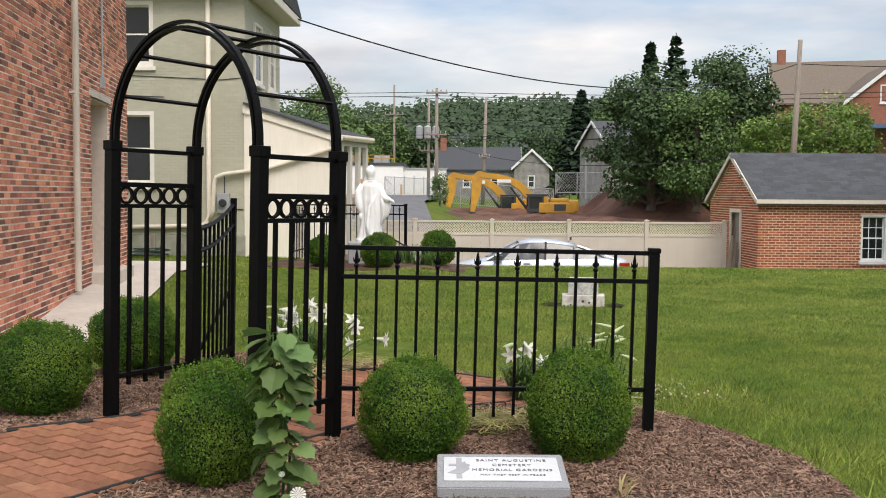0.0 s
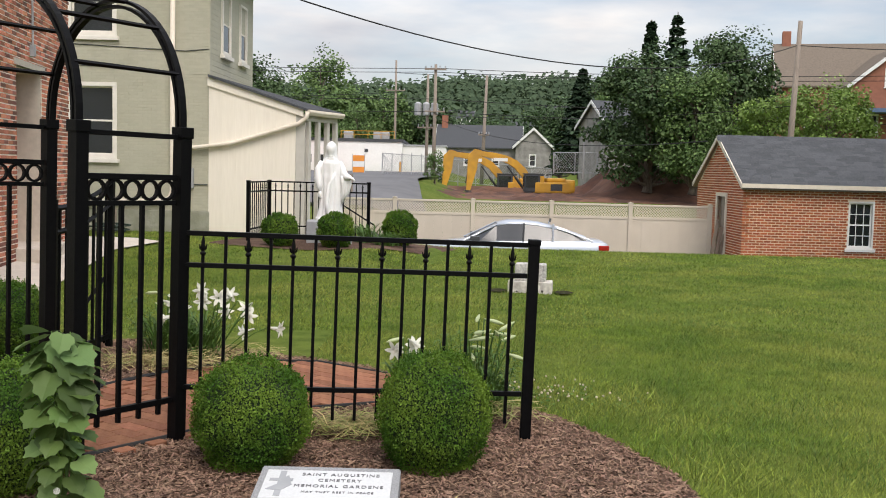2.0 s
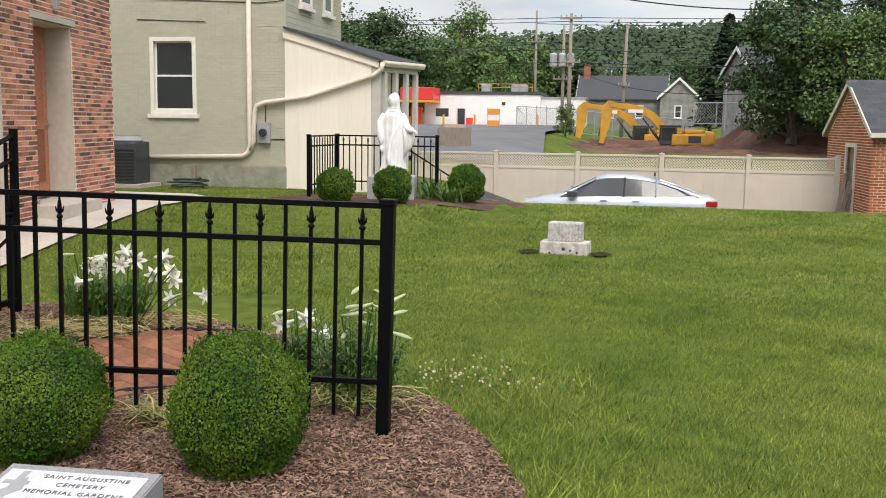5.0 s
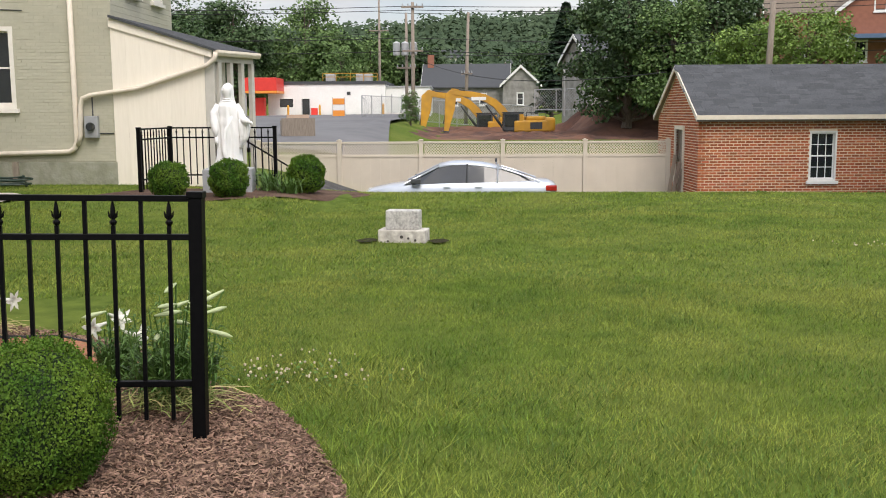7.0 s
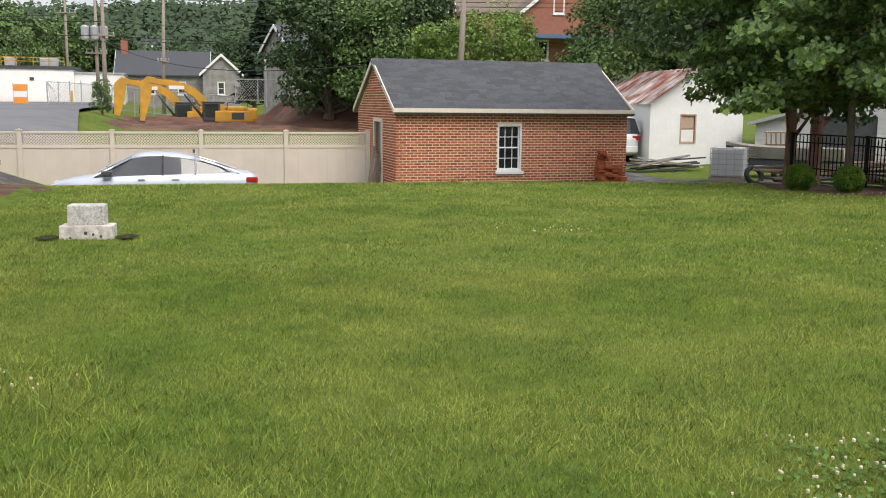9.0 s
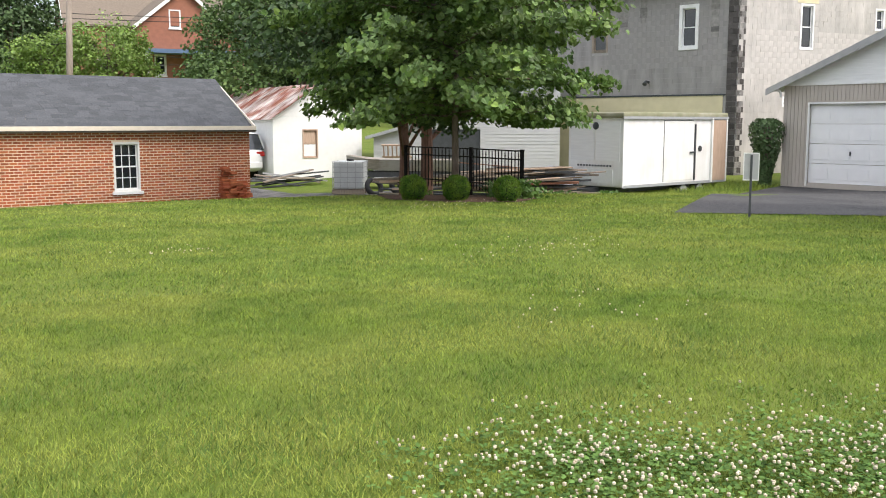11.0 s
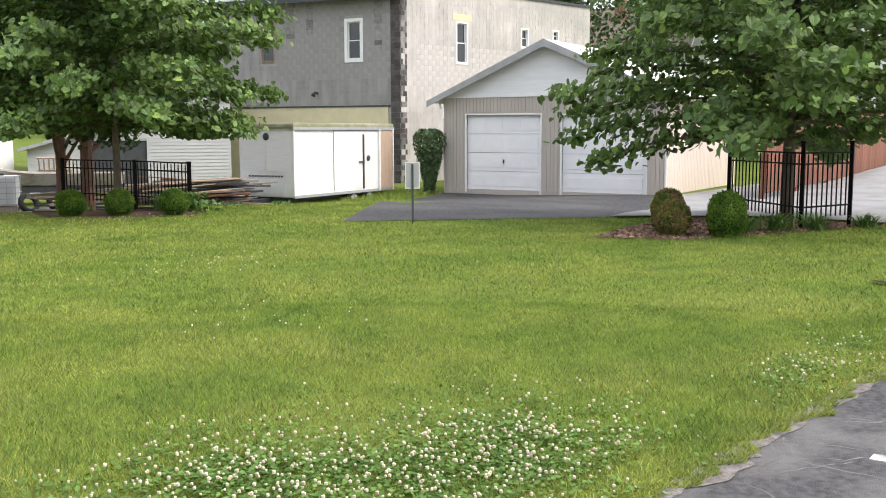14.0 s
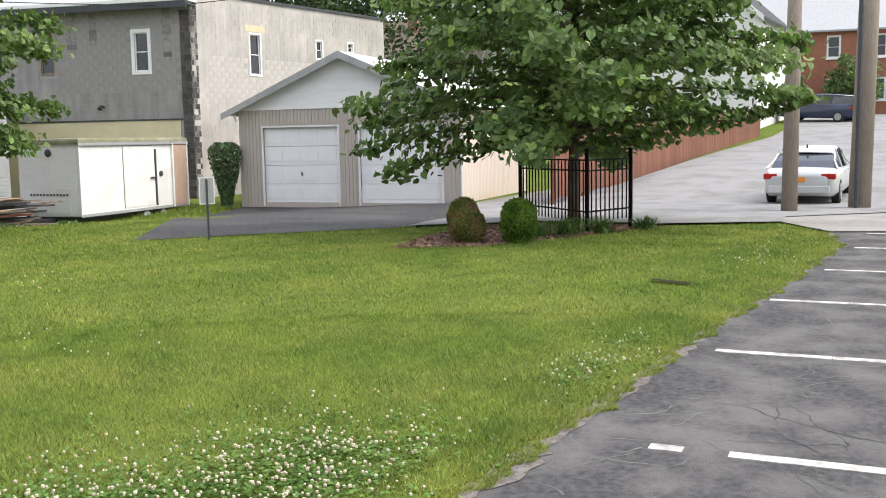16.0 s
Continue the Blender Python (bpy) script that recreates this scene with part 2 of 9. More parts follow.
M_TRAILER = mat("weathered_trailer_skin", (0.83, 0.83, 0.82), (0.75, 0.74, 0.72), rough=0.5, scale=2.2, detail=8, stretch=(2.5, 2.5, 0.35), big=(0.6, 0.56, 0.5), bigscale=1.6, bigamt=0.25, spec=0.35)
M_DOORW = mat("white_steel_door", (0.82, 0.82, 0.82), (0.78, 0.78, 0.78), rough=0.45, scale=3, spec=0.4)
M_RUST = mat("rusty_tin", (0.24, 0.09, 0.055), (0.13, 0.05, 0.035), rough=0.75, scale=4, stretch=(1, 5, 1), rand=0.25, big=(0.5, 0.45, 0.42), bigscale=0.9, bigamt=0.95, metal=0.1)
M_TIN = mat("grey_tin", (0.5, 0.5, 0.5), (0.4, 0.4, 0.41), rough=0.4, scale=3, metal=0.5)
M_ROOFT = mat("moss_roof", (0.38, 0.36, 0.28), (0.24, 0.24, 0.15), rough=0.85, scale=3, big=(0.16, 0.17, 0.08), bigscale=1.4, bigamt=0.7)
M_PLY = mat("weathered_plywood", (0.5, 0.36, 0.27), (0.42, 0.3, 0.22), rough=0.8, scale=6, stretch=(6, 6, 0.7))
M_WOOD = mat("grey_wood", (0.3, 0.25, 0.2), (0.2, 0.165, 0.13), rough=0.85, scale=5, stretch=(6, 6, 0.6), bump=0.3, bscale=20, rand=0.25)
M_POLE = mat("pole_wood", (0.33, 0.28, 0.23), (0.23, 0.19, 0.155), rough=0.9, scale=7, stretch=(8, 8, 0.5), bump=0.4, bscale=14, big=(0.2, 0.16, 0.13), bigscale=1.3, bigamt=0.4)
M_REDW = mat("redwood_fence", (0.22, 0.095, 0.06), (0.16, 0.07, 0.045), rough=0.85, scale=5, stretch=(6, 6, 0.5), rand=0.2)
M_BARK = mat("bark", (0.17, 0.135, 0.105), (0.09, 0.07, 0.055), rough=0.95, scale=9, stretch=(2, 2, 0.5), bump=0.8, bscale=25)
M_BARKR = mat("reddish_bark", (0.2, 0.11, 0.08), (0.11, 0.06, 0.045), rough=0.95, scale=9, stretch=(2, 2, 0.5), bump=0.8, bscale=25)
M_STATUE = mat("white_statue", (0.83, 0.83, 0.82), (0.78, 0.78, 0.77), rough=0.5, scale=5, bump=0.1, bscale=25, spec=0.35)
M_GRANITE = mat("grey_granite", (0.34, 0.345, 0.35), (0.2, 0.205, 0.21), rough=0.6, scale=140, detail=6, bump=0.2, bscale=200, spec=0.35)
M_PLATE = mat("polished_plate", (0.6, 0.61, 0.61), (0.54, 0.55, 0.55), rough=0.35, scale=90, spec=0.4)
M_MARBLE = mat("weathered_marble", (0.7, 0.67, 0.61), (0.52, 0.49, 0.44), rough=0.85, scale=13, detail=9, bump=0.5, bscale=50, big=(0.25, 0.22, 0.2), bigscale=11, bigamt=0.6)
M_MARBLED = mat("lichened_marble", (0.58, 0.56, 0.53), (0.27, 0.26, 0.25), rough=0.9, scale=38, detail=9, bump=0.6, bscale=70, big=(0.68, 0.66, 0.62), bigscale=9, bigamt=0.5)
M_INK = mat("engraved_ink", (0.1, 0.1, 0.105), (0.07, 0.07, 0.075), rough=0.8, scale=20)
M_LEAF = mat("leaf", (0.165, 0.25, 0.07), (0.085, 0.15, 0.04), rough=0.5, scale=0.9, rand=0.45, spec=0.35, trans=0.4)
M_LEAFY = mat("leaf_light", (0.22, 0.32, 0.075), (0.16, 0.25, 0.05), rough=0.5, scale=0.9, rand=0.35, spec=0.35, trans=0.3)
M_LEAFD = mat("leaf_dark", (0.085, 0.135, 0.052), (0.05, 0.09, 0.034), rough=0.6, scale=0.5, rand=0.5, spec=0.25, trans=0.2)
M_LEAFM = mat("leaf_mid", (0.15, 0.225, 0.075), (0.095, 0.16, 0.05), rough=0.6, scale=0.5, rand=0.5, spec=0.25, trans=0.25)
M_CONIF = mat("conifer", (0.05, 0.085, 0.045), (0.034, 0.06, 0.032), rough=0.7, scale=0.5, rand=0.45, spec=0.2)
M_BOX = mat("boxwood_leaf", (0.095, 0.195, 0.022), (0.048, 0.115, 0.012), rough=0.6, scale=2.6, rand=0.35, spec=0.18, trans=0.35, big=(0.19, 0.27, 0.035), bigscale=3.0, bigamt=0.6)
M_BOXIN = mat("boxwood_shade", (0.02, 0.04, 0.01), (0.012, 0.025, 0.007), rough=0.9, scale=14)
M_BOXBR = mat("browned_leaf", (0.22, 0.12, 0.05), (0.13, 0.09, 0.035), rough=0.7, scale=3, rand=0.45)
M_WOODS = mat("far_woods", (0.075, 0.105, 0.06), (0.045, 0.07, 0.042), rough=0.95, scale=0.05, detail=8, rand=0.08, spec=0.03)
M_PETAL = mat("white_petal", (0.85, 0.84, 0.78), (0.78, 0.78, 0.68), rough=0.6, scale=8, trans=0.3)
M_BUD = mat("lily_bud", (0.62, 0.68, 0.42), (0.5, 0.58, 0.3), rough=0.6, scale=12, trans=0.25)
M_CLOVER = mat("clover_head", (0.62, 0.57, 0.44), (0.44, 0.35, 0.24), rough=0.8, scale=60, rand=0.2)
M_STRAW = mat("dry_straw", (0.45, 0.37, 0.17), (0.33, 0.27, 0.11), rough=0.85, scale=8, rand=0.3)
M_FADE = mat("fading_leaf", (0.3, 0.33, 0.1), (0.2, 0.25, 0.06), rough=0.8, scale=8, rand=0.3, trans=0.15)
M_LILY = mat("lily_leaf", (0.11, 0.2, 0.04), (0.07, 0.14, 0.03), rough=0.5, scale=4, rand=0.3, trans=0.25)
M_YPAINT = mat("machine_yellow", (0.62, 0.33, 0.03), (0.52, 0.27, 0.03), rough=0.45, scale=2, spec=0.4, big=(0.38, 0.22, 0.06), bigscale=0.8, bigamt=0.5)
M_HOSE = mat("green_hose", (0.025, 0.05, 0.035), (0.015, 0.03, 0.02), rough=0.5, scale=20, spec=0.4)
M_RUBBER = mat("black_rubber", (0.025, 0.025, 0.025), (0.016, 0.016, 0.016), rough=0.85, scale=12)
M_DIRT = mat("red_dirt", (0.11, 0.048, 0.03), (0.045, 0.022, 0.016), rough=0.95, scale=1.2, detail=8, bump=1.0, bscale=4, big=(0.2, 0.1, 0.06), bigscale=0.3, bigamt=0.7)
M_SILVER = mat("silver_blue_paint", (0.5, 0.54, 0.6), (0.47, 0.51, 0.57), rough=0.28, scale=2, metal=0.35, spec=0.5, coat=0.6)
M_SILVER2 = mat("silver_paint", (0.6, 0.61, 0.61), (0.57, 0.58, 0.58), rough=0.28, scale=2, metal=0.35, spec=0.5, coat=0.6)
M_BLUE = mat("navy_paint", (0.02, 0.03, 0.07), (0.015, 0.024, 0.055), rough=0.25, scale=2, coat=0.6)
M_CARW = mat("white_truck_paint", (0.74, 0.74, 0.73), (0.7, 0.7, 0.69), rough=0.35, scale=2, coat=0.4)
M_CHROME = mat("brushed_metal", (0.6, 0.6, 0.6), (0.5, 0.5, 0.5), rough=0.3, metal=0.9, scale=8)
M_REDL = mat("red_lamp", (0.45, 0.02, 0.015), (0.3, 0.015, 0.01), rough=0.25, scale=5)
M_RED = mat("red_panel", (0.7, 0.05, 0.035), (0.62, 0.04, 0.03), rough=0.5, scale=2)
M_ORANGE = mat("orange_panel", (0.8, 0.3, 0.05), (0.72, 0.26, 0.04), rough=0.5, scale=2)
M_GREYB = mat("grey_box", (0.36, 0.37, 0.38), (0.3, 0.31, 0.32), rough=0.5, scale=6)
M_DKGREY = mat("dark_grey_metal", (0.06, 0.065, 0.07), (0.045, 0.048, 0.052), rough=0.55, scale=8)
M_HOUSEB = mat("far_house_brick", (0.33, 0.14, 0.09), (0.27, 0.115, 0.075), rough=0.9, scale=3, bump=0.3, bscale=20)
M_STONE = mat("rubble_stone", (0.4, 0.385, 0.36), (0.24, 0.23, 0.215), rough=0.95, scale=1.7, detail=8, bump=0.9, bscale=3.5, rand=0.2)
M_TARP = mat("grey_tarp", (0.3, 0.31, 0.33), (0.22, 0.23, 0.25), rough=0.5, scale=3, bump=0.6, bscale=4)
M_PLASTIC = mat("milky_plastic", (0.6, 0.62, 0.62), (0.52, 0.54, 0.54), rough=0.4, scale=3, trans=0.2)
M_BLUED = mat("blue_door", (0.1, 0.16, 0.26), (0.08, 0.13, 0.22), rough=0.6, scale=3)
M_HULL = mat("faded_hull", (0.36, 0.32, 0.27), (0.24, 0.21, 0.18), rough=0.7, scale=5, stretch=(1, 1, 4), big=(0.45, 0.44, 0.42), bigscale=2.0, bigamt=0.6)
M_BLOCKS = mat("damp_block", (0.27, 0.255, 0.24), (0.17, 0.165, 0.155), rough=0.95, scale=6, detail=8, bump=0.4, bscale=50, rand=0.3, spec=0.1)
# light grey clapboard, its colour lowered to carry the shade of the trees
M_SIDEG = mat("shaded_grey_siding", (0.5, 0.5, 0.5), (0.43, 0.43, 0.43), rough=0.65, scale=4, rand=0.05, stretch=(0.5, 0.5, 5), spec=0.25)
M_PINK = mat("pale_side_siding", (0.72, 0.63, 0.55), (0.67, 0.585, 0.51), rough=0.6, scale=4, stretch=(5, 5, 0.5), rand=0.03, spec=0.25)
M_CHAIN = mat("galvanised_mesh", (0.4, 0.41, 0.42), (0.34, 0.35, 0.36), rough=0.5, metal=0.4, scale=20)


# ---- building blocks ----
def smooth(a, b, v):
    u = np.clip((np.asarray(v, float) - a) / (b - a), 0, 1)
    return u * u * (3 - 2 * u)


def gz(x, y):
    """The height of the ground."""
    x, y = np.asarray(x, float), np.asarray(y, float)
    depth = np.interp(x, [-9, -5, -3, -0.5, 9, 14, 17, 21, 27, 34], [0.1, 0.12, 0.35, 1.2, 1.2, 1.1, 0.85, 0.7, 0.5, 0.35])
    start = np.interp(x, [-6, 0, 9, 13, 16, 20, 30], [22, 20.6, 20.3, 19.5, 17.5, 15.5, 12.5])
    z = -depth * smooth(0, 6.5, y - start)
    z = z + 0.28 * smooth(-2.5, -5.6, x) * smooth(8, 12.5, y) * (1 - 0.75 * smooth(16.5, 21, y))
    z = z + 0.17 * smooth(-0.3, -1.6, x) * smooth(15.5, 18, y) * (1 - smooth(19.5, 22, y)) * (1 - smooth(-2.5, -5.6, x))
    z = z - 0.3 * smooth(17, 27, x) * smooth(8, 12, y) * (1 - smooth(12.5, 20, y))
    z = z + np.interp(x, [19, 24, 31, 45, 60, 72, 90], [0, -0.15, -0.27, 0.65, 1.6, 2.55, 3.1]) * smooth(13.0, 9.5, y) * smooth(-60, -20, y)
    z = z + 0.045 * smooth(-1.75, -2.6, x) * smooth(4.9, 6.2, y) * (1 - smooth(8.2, 11, y))
    rise = smooth(36, 62, y) * smooth(28, 8, x)
    z = z + rise * np.interp(x, [-25, -8, 0, 8], [0.8, 0.95, 1.3, 1.3]) + 0.7 * smooth(75, 120, y) * smooth(60, 20, x)
    far = np.hypot(x, y)
    hill = smooth(150, 620, far) * (36 + 6 * np.sin(x * 0.011 + 1.2) + 3 * np.sin(x * 0.027 + 0.4) + 3 * np.sin(y * 0.02))
    return z + hill * smooth(-60, 60, y)


def g(x, y):
    return float(gz(x, y))


def empty(name, at=(0, 0, 0), turn=0.0, label="", category="", group="", kind=""):
    ob = new(name)
    ob.matrix_world = pose(*at, 0, 0, turn)
    return tagged(ob, label, category, group, kind)


def finish(bm, name, material, smoothed=False):
    me = bpy.data.meshes.new(name)
    bm.to_mesh(me)
    bm.free()
    for mm in (material if isinstance(material, (list, tuple)) else [material]):
        me.materials.append(mm)
    if smoothed:
        me.polygons.foreach_set("use_smooth", [True] * len(me.polygons))
    return me


def part(name, bm, material, parent, label="", smoothed=False, at=None):
    ob = new(name, finish(bm, name, material, smoothed))
    ob.parent = parent
    if at is not None:
        ob.matrix_basis = at
    if label:
        ob["label"] = label
    return ob


def thing(name, bm, material, label, category, at=None, group="", kind="", smoothed=False):
    ob = new(name, finish(bm, name, material, smoothed))
    if at is not None:
        ob.matrix_world = at
    return tagged(ob, label, category, group, kind)


def box(bm, x0, x1, y0, y1, z0, z1, bevel=0.0, m=None, mi=0):
    vs = [bm.verts.new(v) for v in ((x0, y0, z0), (x1, y0, z0), (x1, y1, z0), (x0, y1, z0), (x0, y0, z1), (x1, y0, z1), (x1, y1, z1), (x0, y1, z1))]
    fs = [bm.faces.new([vs[i] for i in q]) for q in ((3, 2, 1, 0), (4, 5, 6, 7), (0, 1, 5, 4), (1, 2, 6, 5), (2, 3, 7, 6), (3, 0, 4, 7))]
    for f in fs:
        f.material_index = mi
    if bevel:
        es = list({e for f in fs for e in f.edges})
        r = bmesh.ops.bevel(bm, geom=es, offset=bevel, segments=2, affect="EDGES", profile=0.6)
        vs = list({v for f in r["faces"] for v in f.verts} | {v for v in vs if v.is_valid})
    if m is not None:
        bmesh.ops.transform(bm, matrix=m, verts=[v for v in vs if v.is_valid])
    return bm


def boxes(*rows, bevel=0.0):
    bm = bmesh.new()
    for r in rows:
        box(bm, *r, bevel=bevel)
    return bm


def prism(bm, pts, y0, y1, axis="y", bevel=0.0):
    """A flat outline pushed through from y0 to y1; axis names the direction of the push."""
    def put(a, b, c):
        return {"y": (a, c, b), "x": (c, a, b), "z": (a, b, c)}[axis]
    lo = [bm.verts.new(put(a, b, y0)) for a, b in pts]
    hi = [bm.verts.new(put(a, b, y1)) for a, b in pts]
    n = len(pts)
    fs = [bm.faces.new(lo), bm.faces.new(hi[::-1])]
    for i in range(n):
        fs.append(bm.faces.new((lo[i], hi[i], hi[(i + 1) % n], lo[(i + 1) % n])))
    bmesh.ops.recalc_face_normals(bm, faces=fs)
    if bevel:
        bmesh.ops.bevel(bm, geom=list({e for f in fs for e in f.edges}), offset=bevel, segments=2, affect="EDGES")
    return bm


def tube(bm, pts, radii, sides=8, closed_ends=True):
    """A tube along points; radii is a number or a list."""
    pts = [Vector(p) for p in pts]
    if not isinstance(radii, (list, tuple)):
        radii = [radii] * len(pts)
    rings, ref = [], None
    for i, p in enumerate(pts):
        d = (pts[min(i + 1, len(pts) - 1)] - pts[max(i - 1, 0)]).normalized()
        if ref is None:
            ref = Vector((0, 0, 1)) if abs(d.z) < 0.9 else Vector((1, 0, 0))
        a = d.cross(ref).normalized()
        b = d.cross(a).normalized()
        rings.append([bm.verts.new(p + float(radii[i]) * (math.cos(t) * a + math.sin(t) * b)) for t in [2 * math.pi * k / sides for k in range(sides)]])
    for r0, r1 in zip(rings, rings[1:]):
        for k in range(sides):
            bm.faces.new((r0[k], r0[(k + 1) % sides], r1[(k + 1) % sides], r1[k]))
    if closed_ends and sides > 2:
        bm.faces.new(rings[0][::-1])
        bm.faces.new(rings[-1])
    return bm


def lathe(bm, prof, sides=16, at=(0, 0, 0)):
    rings = []
    for r, z in prof:
        rings.append([bm.verts.new((at[0] + r * math.cos(2 * math.pi * k / sides), at[1] + r * math.sin(2 * math.pi * k / sides), at[2] + z)) for k in range(sides)])
    for r0, r1 in zip(rings, rings[1:]):
        for k in range(sides):
            bm.faces.new((r0[k], r0[(k + 1) % sides], r1[(k + 1) % sides], r1[k]))
    bm.faces.new(rings[0][::-1])
    bm.faces.new(rings[-1])
    return bm


def from_arrays(name, verts, faces, material, smoothed=False):
    """A mesh out of arrays of corners; all faces have the same number of corners."""
    verts, faces = np.asarray(verts, np.float32), np.asarray(faces, np.int32)
    me = bpy.data.meshes.new(name)
    k = faces.shape[1]
    me.vertices.add(len(verts))
    me.vertices.foreach_set("co", verts.ravel())
    me.loops.add(faces.size)
    me.loops.foreach_set("vertex_index", faces.ravel())
    me.polygons.add(len(faces))
    me.polygons.foreach_set("loop_start", np.arange(0, faces.size, k, dtype=np.int32))
    me.polygons.foreach_set("loop_total", np.full(len(faces), k, np.int32))
    me.polygons.foreach_set("use_smooth", np.full(len(faces), smoothed))
    me.materials.append(material)
    me.update()
    me.validate()
    return me


BOXQ = np.array([(3, 2, 1, 0), (4, 5, 6, 7), (0, 1, 5, 4), (1, 2, 6, 5), (2, 3, 7, 6), (3, 0, 4, 7)])


def many_boxes(name, lo, hi, material):
    """One mesh of loose blocks from arrays of their low and high corners."""
    lo, hi = np.asarray(lo, float), np.asarray(hi, float)
    n = len(lo)
    v = np.empty((n, 8, 3))
    for i, (a, b, c) in enumerate(((0, 0, 0), (1, 0, 0), (1, 1, 0), (0, 1, 0), (0, 0, 1), (1, 0, 1), (1, 1, 1), (0, 1, 1))):
        v[:, i, 0] = np.where(a, hi[:, 0], lo[:, 0])
        v[:, i, 1] = np.where(b, hi[:, 1], lo[:, 1])
        v[:, i, 2] = np.where(c, hi[:, 2], lo[:, 2])
    f = (np.arange(n)[:, None, None] * 8 + BOXQ[None]).reshape(-1, 4)
    return from_arrays(name, v.reshape(-1, 3), f, material)


def leaves(rng, centres, normals, size, spread=0.35, fold=0.25):
    """Diamond-shaped folded leaves: arrays of corners and quads."""
    n = len(centres)
    d = rng.normal(size=(n, 3))
    d -= (d * normals).sum(1)[:, None] * normals
    d /= np.linalg.norm(d, axis=1)[:, None] + 1e-9
    s = np.cross(normals, d)
    L = size * rng.uniform(1 - spread, 1 + spread, n)[:, None]
    W = L * 0.42
    drop = normals * L * fold * rng.uniform(-0.5, 1, n)[:, None]
    v = np.stack([centres - d * L * 0.5, centres + s * W - drop * 0.3, centres + d * L * 0.5 - drop, centres - s * W - drop * 0.3], 1)
    return v.reshape(-1, 3), np.arange(n * 4).reshape(-1, 4)


def sheet(name, pts, z_up, material, label="", step=1.0, kind="structure"):
    """A ground covering: a polygon of plan corners, cut into a grid that follows the ground at z_up above it."""
    pts = np.asarray(pts, float)
    x0, y0 = pts.min(0)
    x1, y1 = pts.max(0)
    bm = bmesh.new()
    bm.faces.new([bm.verts.new((x, y, 0)) for x, y in pts])
    for k in range(1, int((x1 - x0) / step) + 1):
        bmesh.ops.bisect_plane(bm, geom=bm.verts[:] + bm.edges[:] + bm.faces[:], plane_co=(x0 + k * step, 0, 0), plane_no=(1, 0, 0))
    for k in range(1, int((y1 - y0) / step) + 1):
        bmesh.ops.bisect_plane(bm, geom=bm.verts[:] + bm.edges[:] + bm.faces[:], plane_co=(0, y0 + k * step, 0), plane_no=(0, 1, 0))
    for v in bm.verts:
        v.co.z = g(v.co.x, v.co.y) + z_up
    bmesh.ops.recalc_face_normals(bm, faces=bm.faces[:])
    if bm.faces and sum(f.normal.z for f in bm.faces) < 0:
        bmesh.ops.reverse_faces(bm, faces=bm.faces[:])
    ob = thing(name, bm, material, label, "", kind=kind)
    return ob
# ---- the ground ----
def ground_sheet():
    near = np.arange(-12, 36.01, 0.75)
    gx = np.concatenate([-np.geomspace(900, 13, 26), near, np.arange(37, 76, 1.5), np.geomspace(78, 900, 20)])
    ny = np.arange(-6, 36.01, 0.75)
    gy = np.concatenate([-np.geomspace(300, 7, 12), ny, np.geomspace(37, 1000, 40)])
    X, Y = np.meshgrid(gx, gy)
    v = np.stack([X, Y, gz(X, Y)], -1).reshape(-1, 3)
    a = (np.arange(len(gy) - 1)[:, None] * len(gx) + np.arange(len(gx) - 1)[None]).ravel()
    f = np.stack([a, a + 1, a + 1 + len(gx), a + len(gx)], 1)
    ob = new("ground", from_arrays("ground", v, f, M_LAWN, True))
    tagged(ob, "mown green lawn with yellowed patches, falling away behind", "lawn", kind="structure")


ground_sheet()
LOT_EDGE = [(4.2, 3.5), (6.26, 3.3), (7.1, 3.22), (8.4, 3.06), (9.8, 2.95), (11.1, 2.8), (12.4, 2.62), (13.84, 2.45), (15.5, 2.3), (17.3, 2.1), (18.3, 2.25), (19.4, 2.3)]
rl = random.Random(5)
rag = []
for (xa, ya), (xb, yb) in zip(LOT_EDGE, LOT_EDGE[1:]):
    for k in range(12):
        rag.append((xa + (xb - xa) * k / 12, ya + (yb - ya) * k / 12 + rl.uniform(-0.022, 0.022)))
sheet("parking_lot", [(-8, -6), (22.5, -6), (22.5, 2.35)] + rag[::-1] + [(-8, 3.5)], 0.012, M_ASPH, "worn grey asphalt parking lot with pale cracks", step=3)
for k, (x, y1) in enumerate([(7.33, 2.45), (9.78, 2.9), (12.26, 2.58), (14.66, 2.2), (17.16, 1.94), (19.3, 1.92)]):
    bm = bmesh.new()
    w = 0.047
    y = -3.6
    while y < y1 - 0.2:
        e = min(y + rl.uniform(0.5, 1.4), y1)
        box(bm, x - w + rl.uniform(-0.006, 0.006), x + w + rl.uniform(-0.006, 0.006), y, e - 0.004, 0.01, 0.0175)
        y = e
    if k == 0:
        box(bm, x - w, x + w, y1 + 0.07, y1 + 0.24, 0.01, 0.0175)
    tagged(thing("parking_line", bm, M_LINE, "worn white parking line painted on asphalt", "line"), group="parking lines", kind="structure")
# dirt and grit along the lawn's edge
bm = bmesh.new()
gp = [(x, y) for x, y in rag]
lowv = [bm.verts.new((x, y - 0.02 - 0.13 * max(0, 0.35 + 1.6 * noise.noise(Vector((x * 1.7, 0, 0)))) * max(0.15, 1 - (x - 5) / 8) - 0.07 * noise.noise(Vector((x * 11, 4, 0))), 0.0165)) for x, y in gp]
upv = [bm.verts.new((x, y + 0.07, 0.0165)) for x, y in gp]
for k in range(len(gp) - 1):
    bm.faces.new((lowv[k], lowv[k + 1], upv[k + 1], upv[k]))
tagged(thing("edge_grit", bm, M_GRIT, "strip of dirt and grit along the asphalt edge", "grit"), kind="structure")
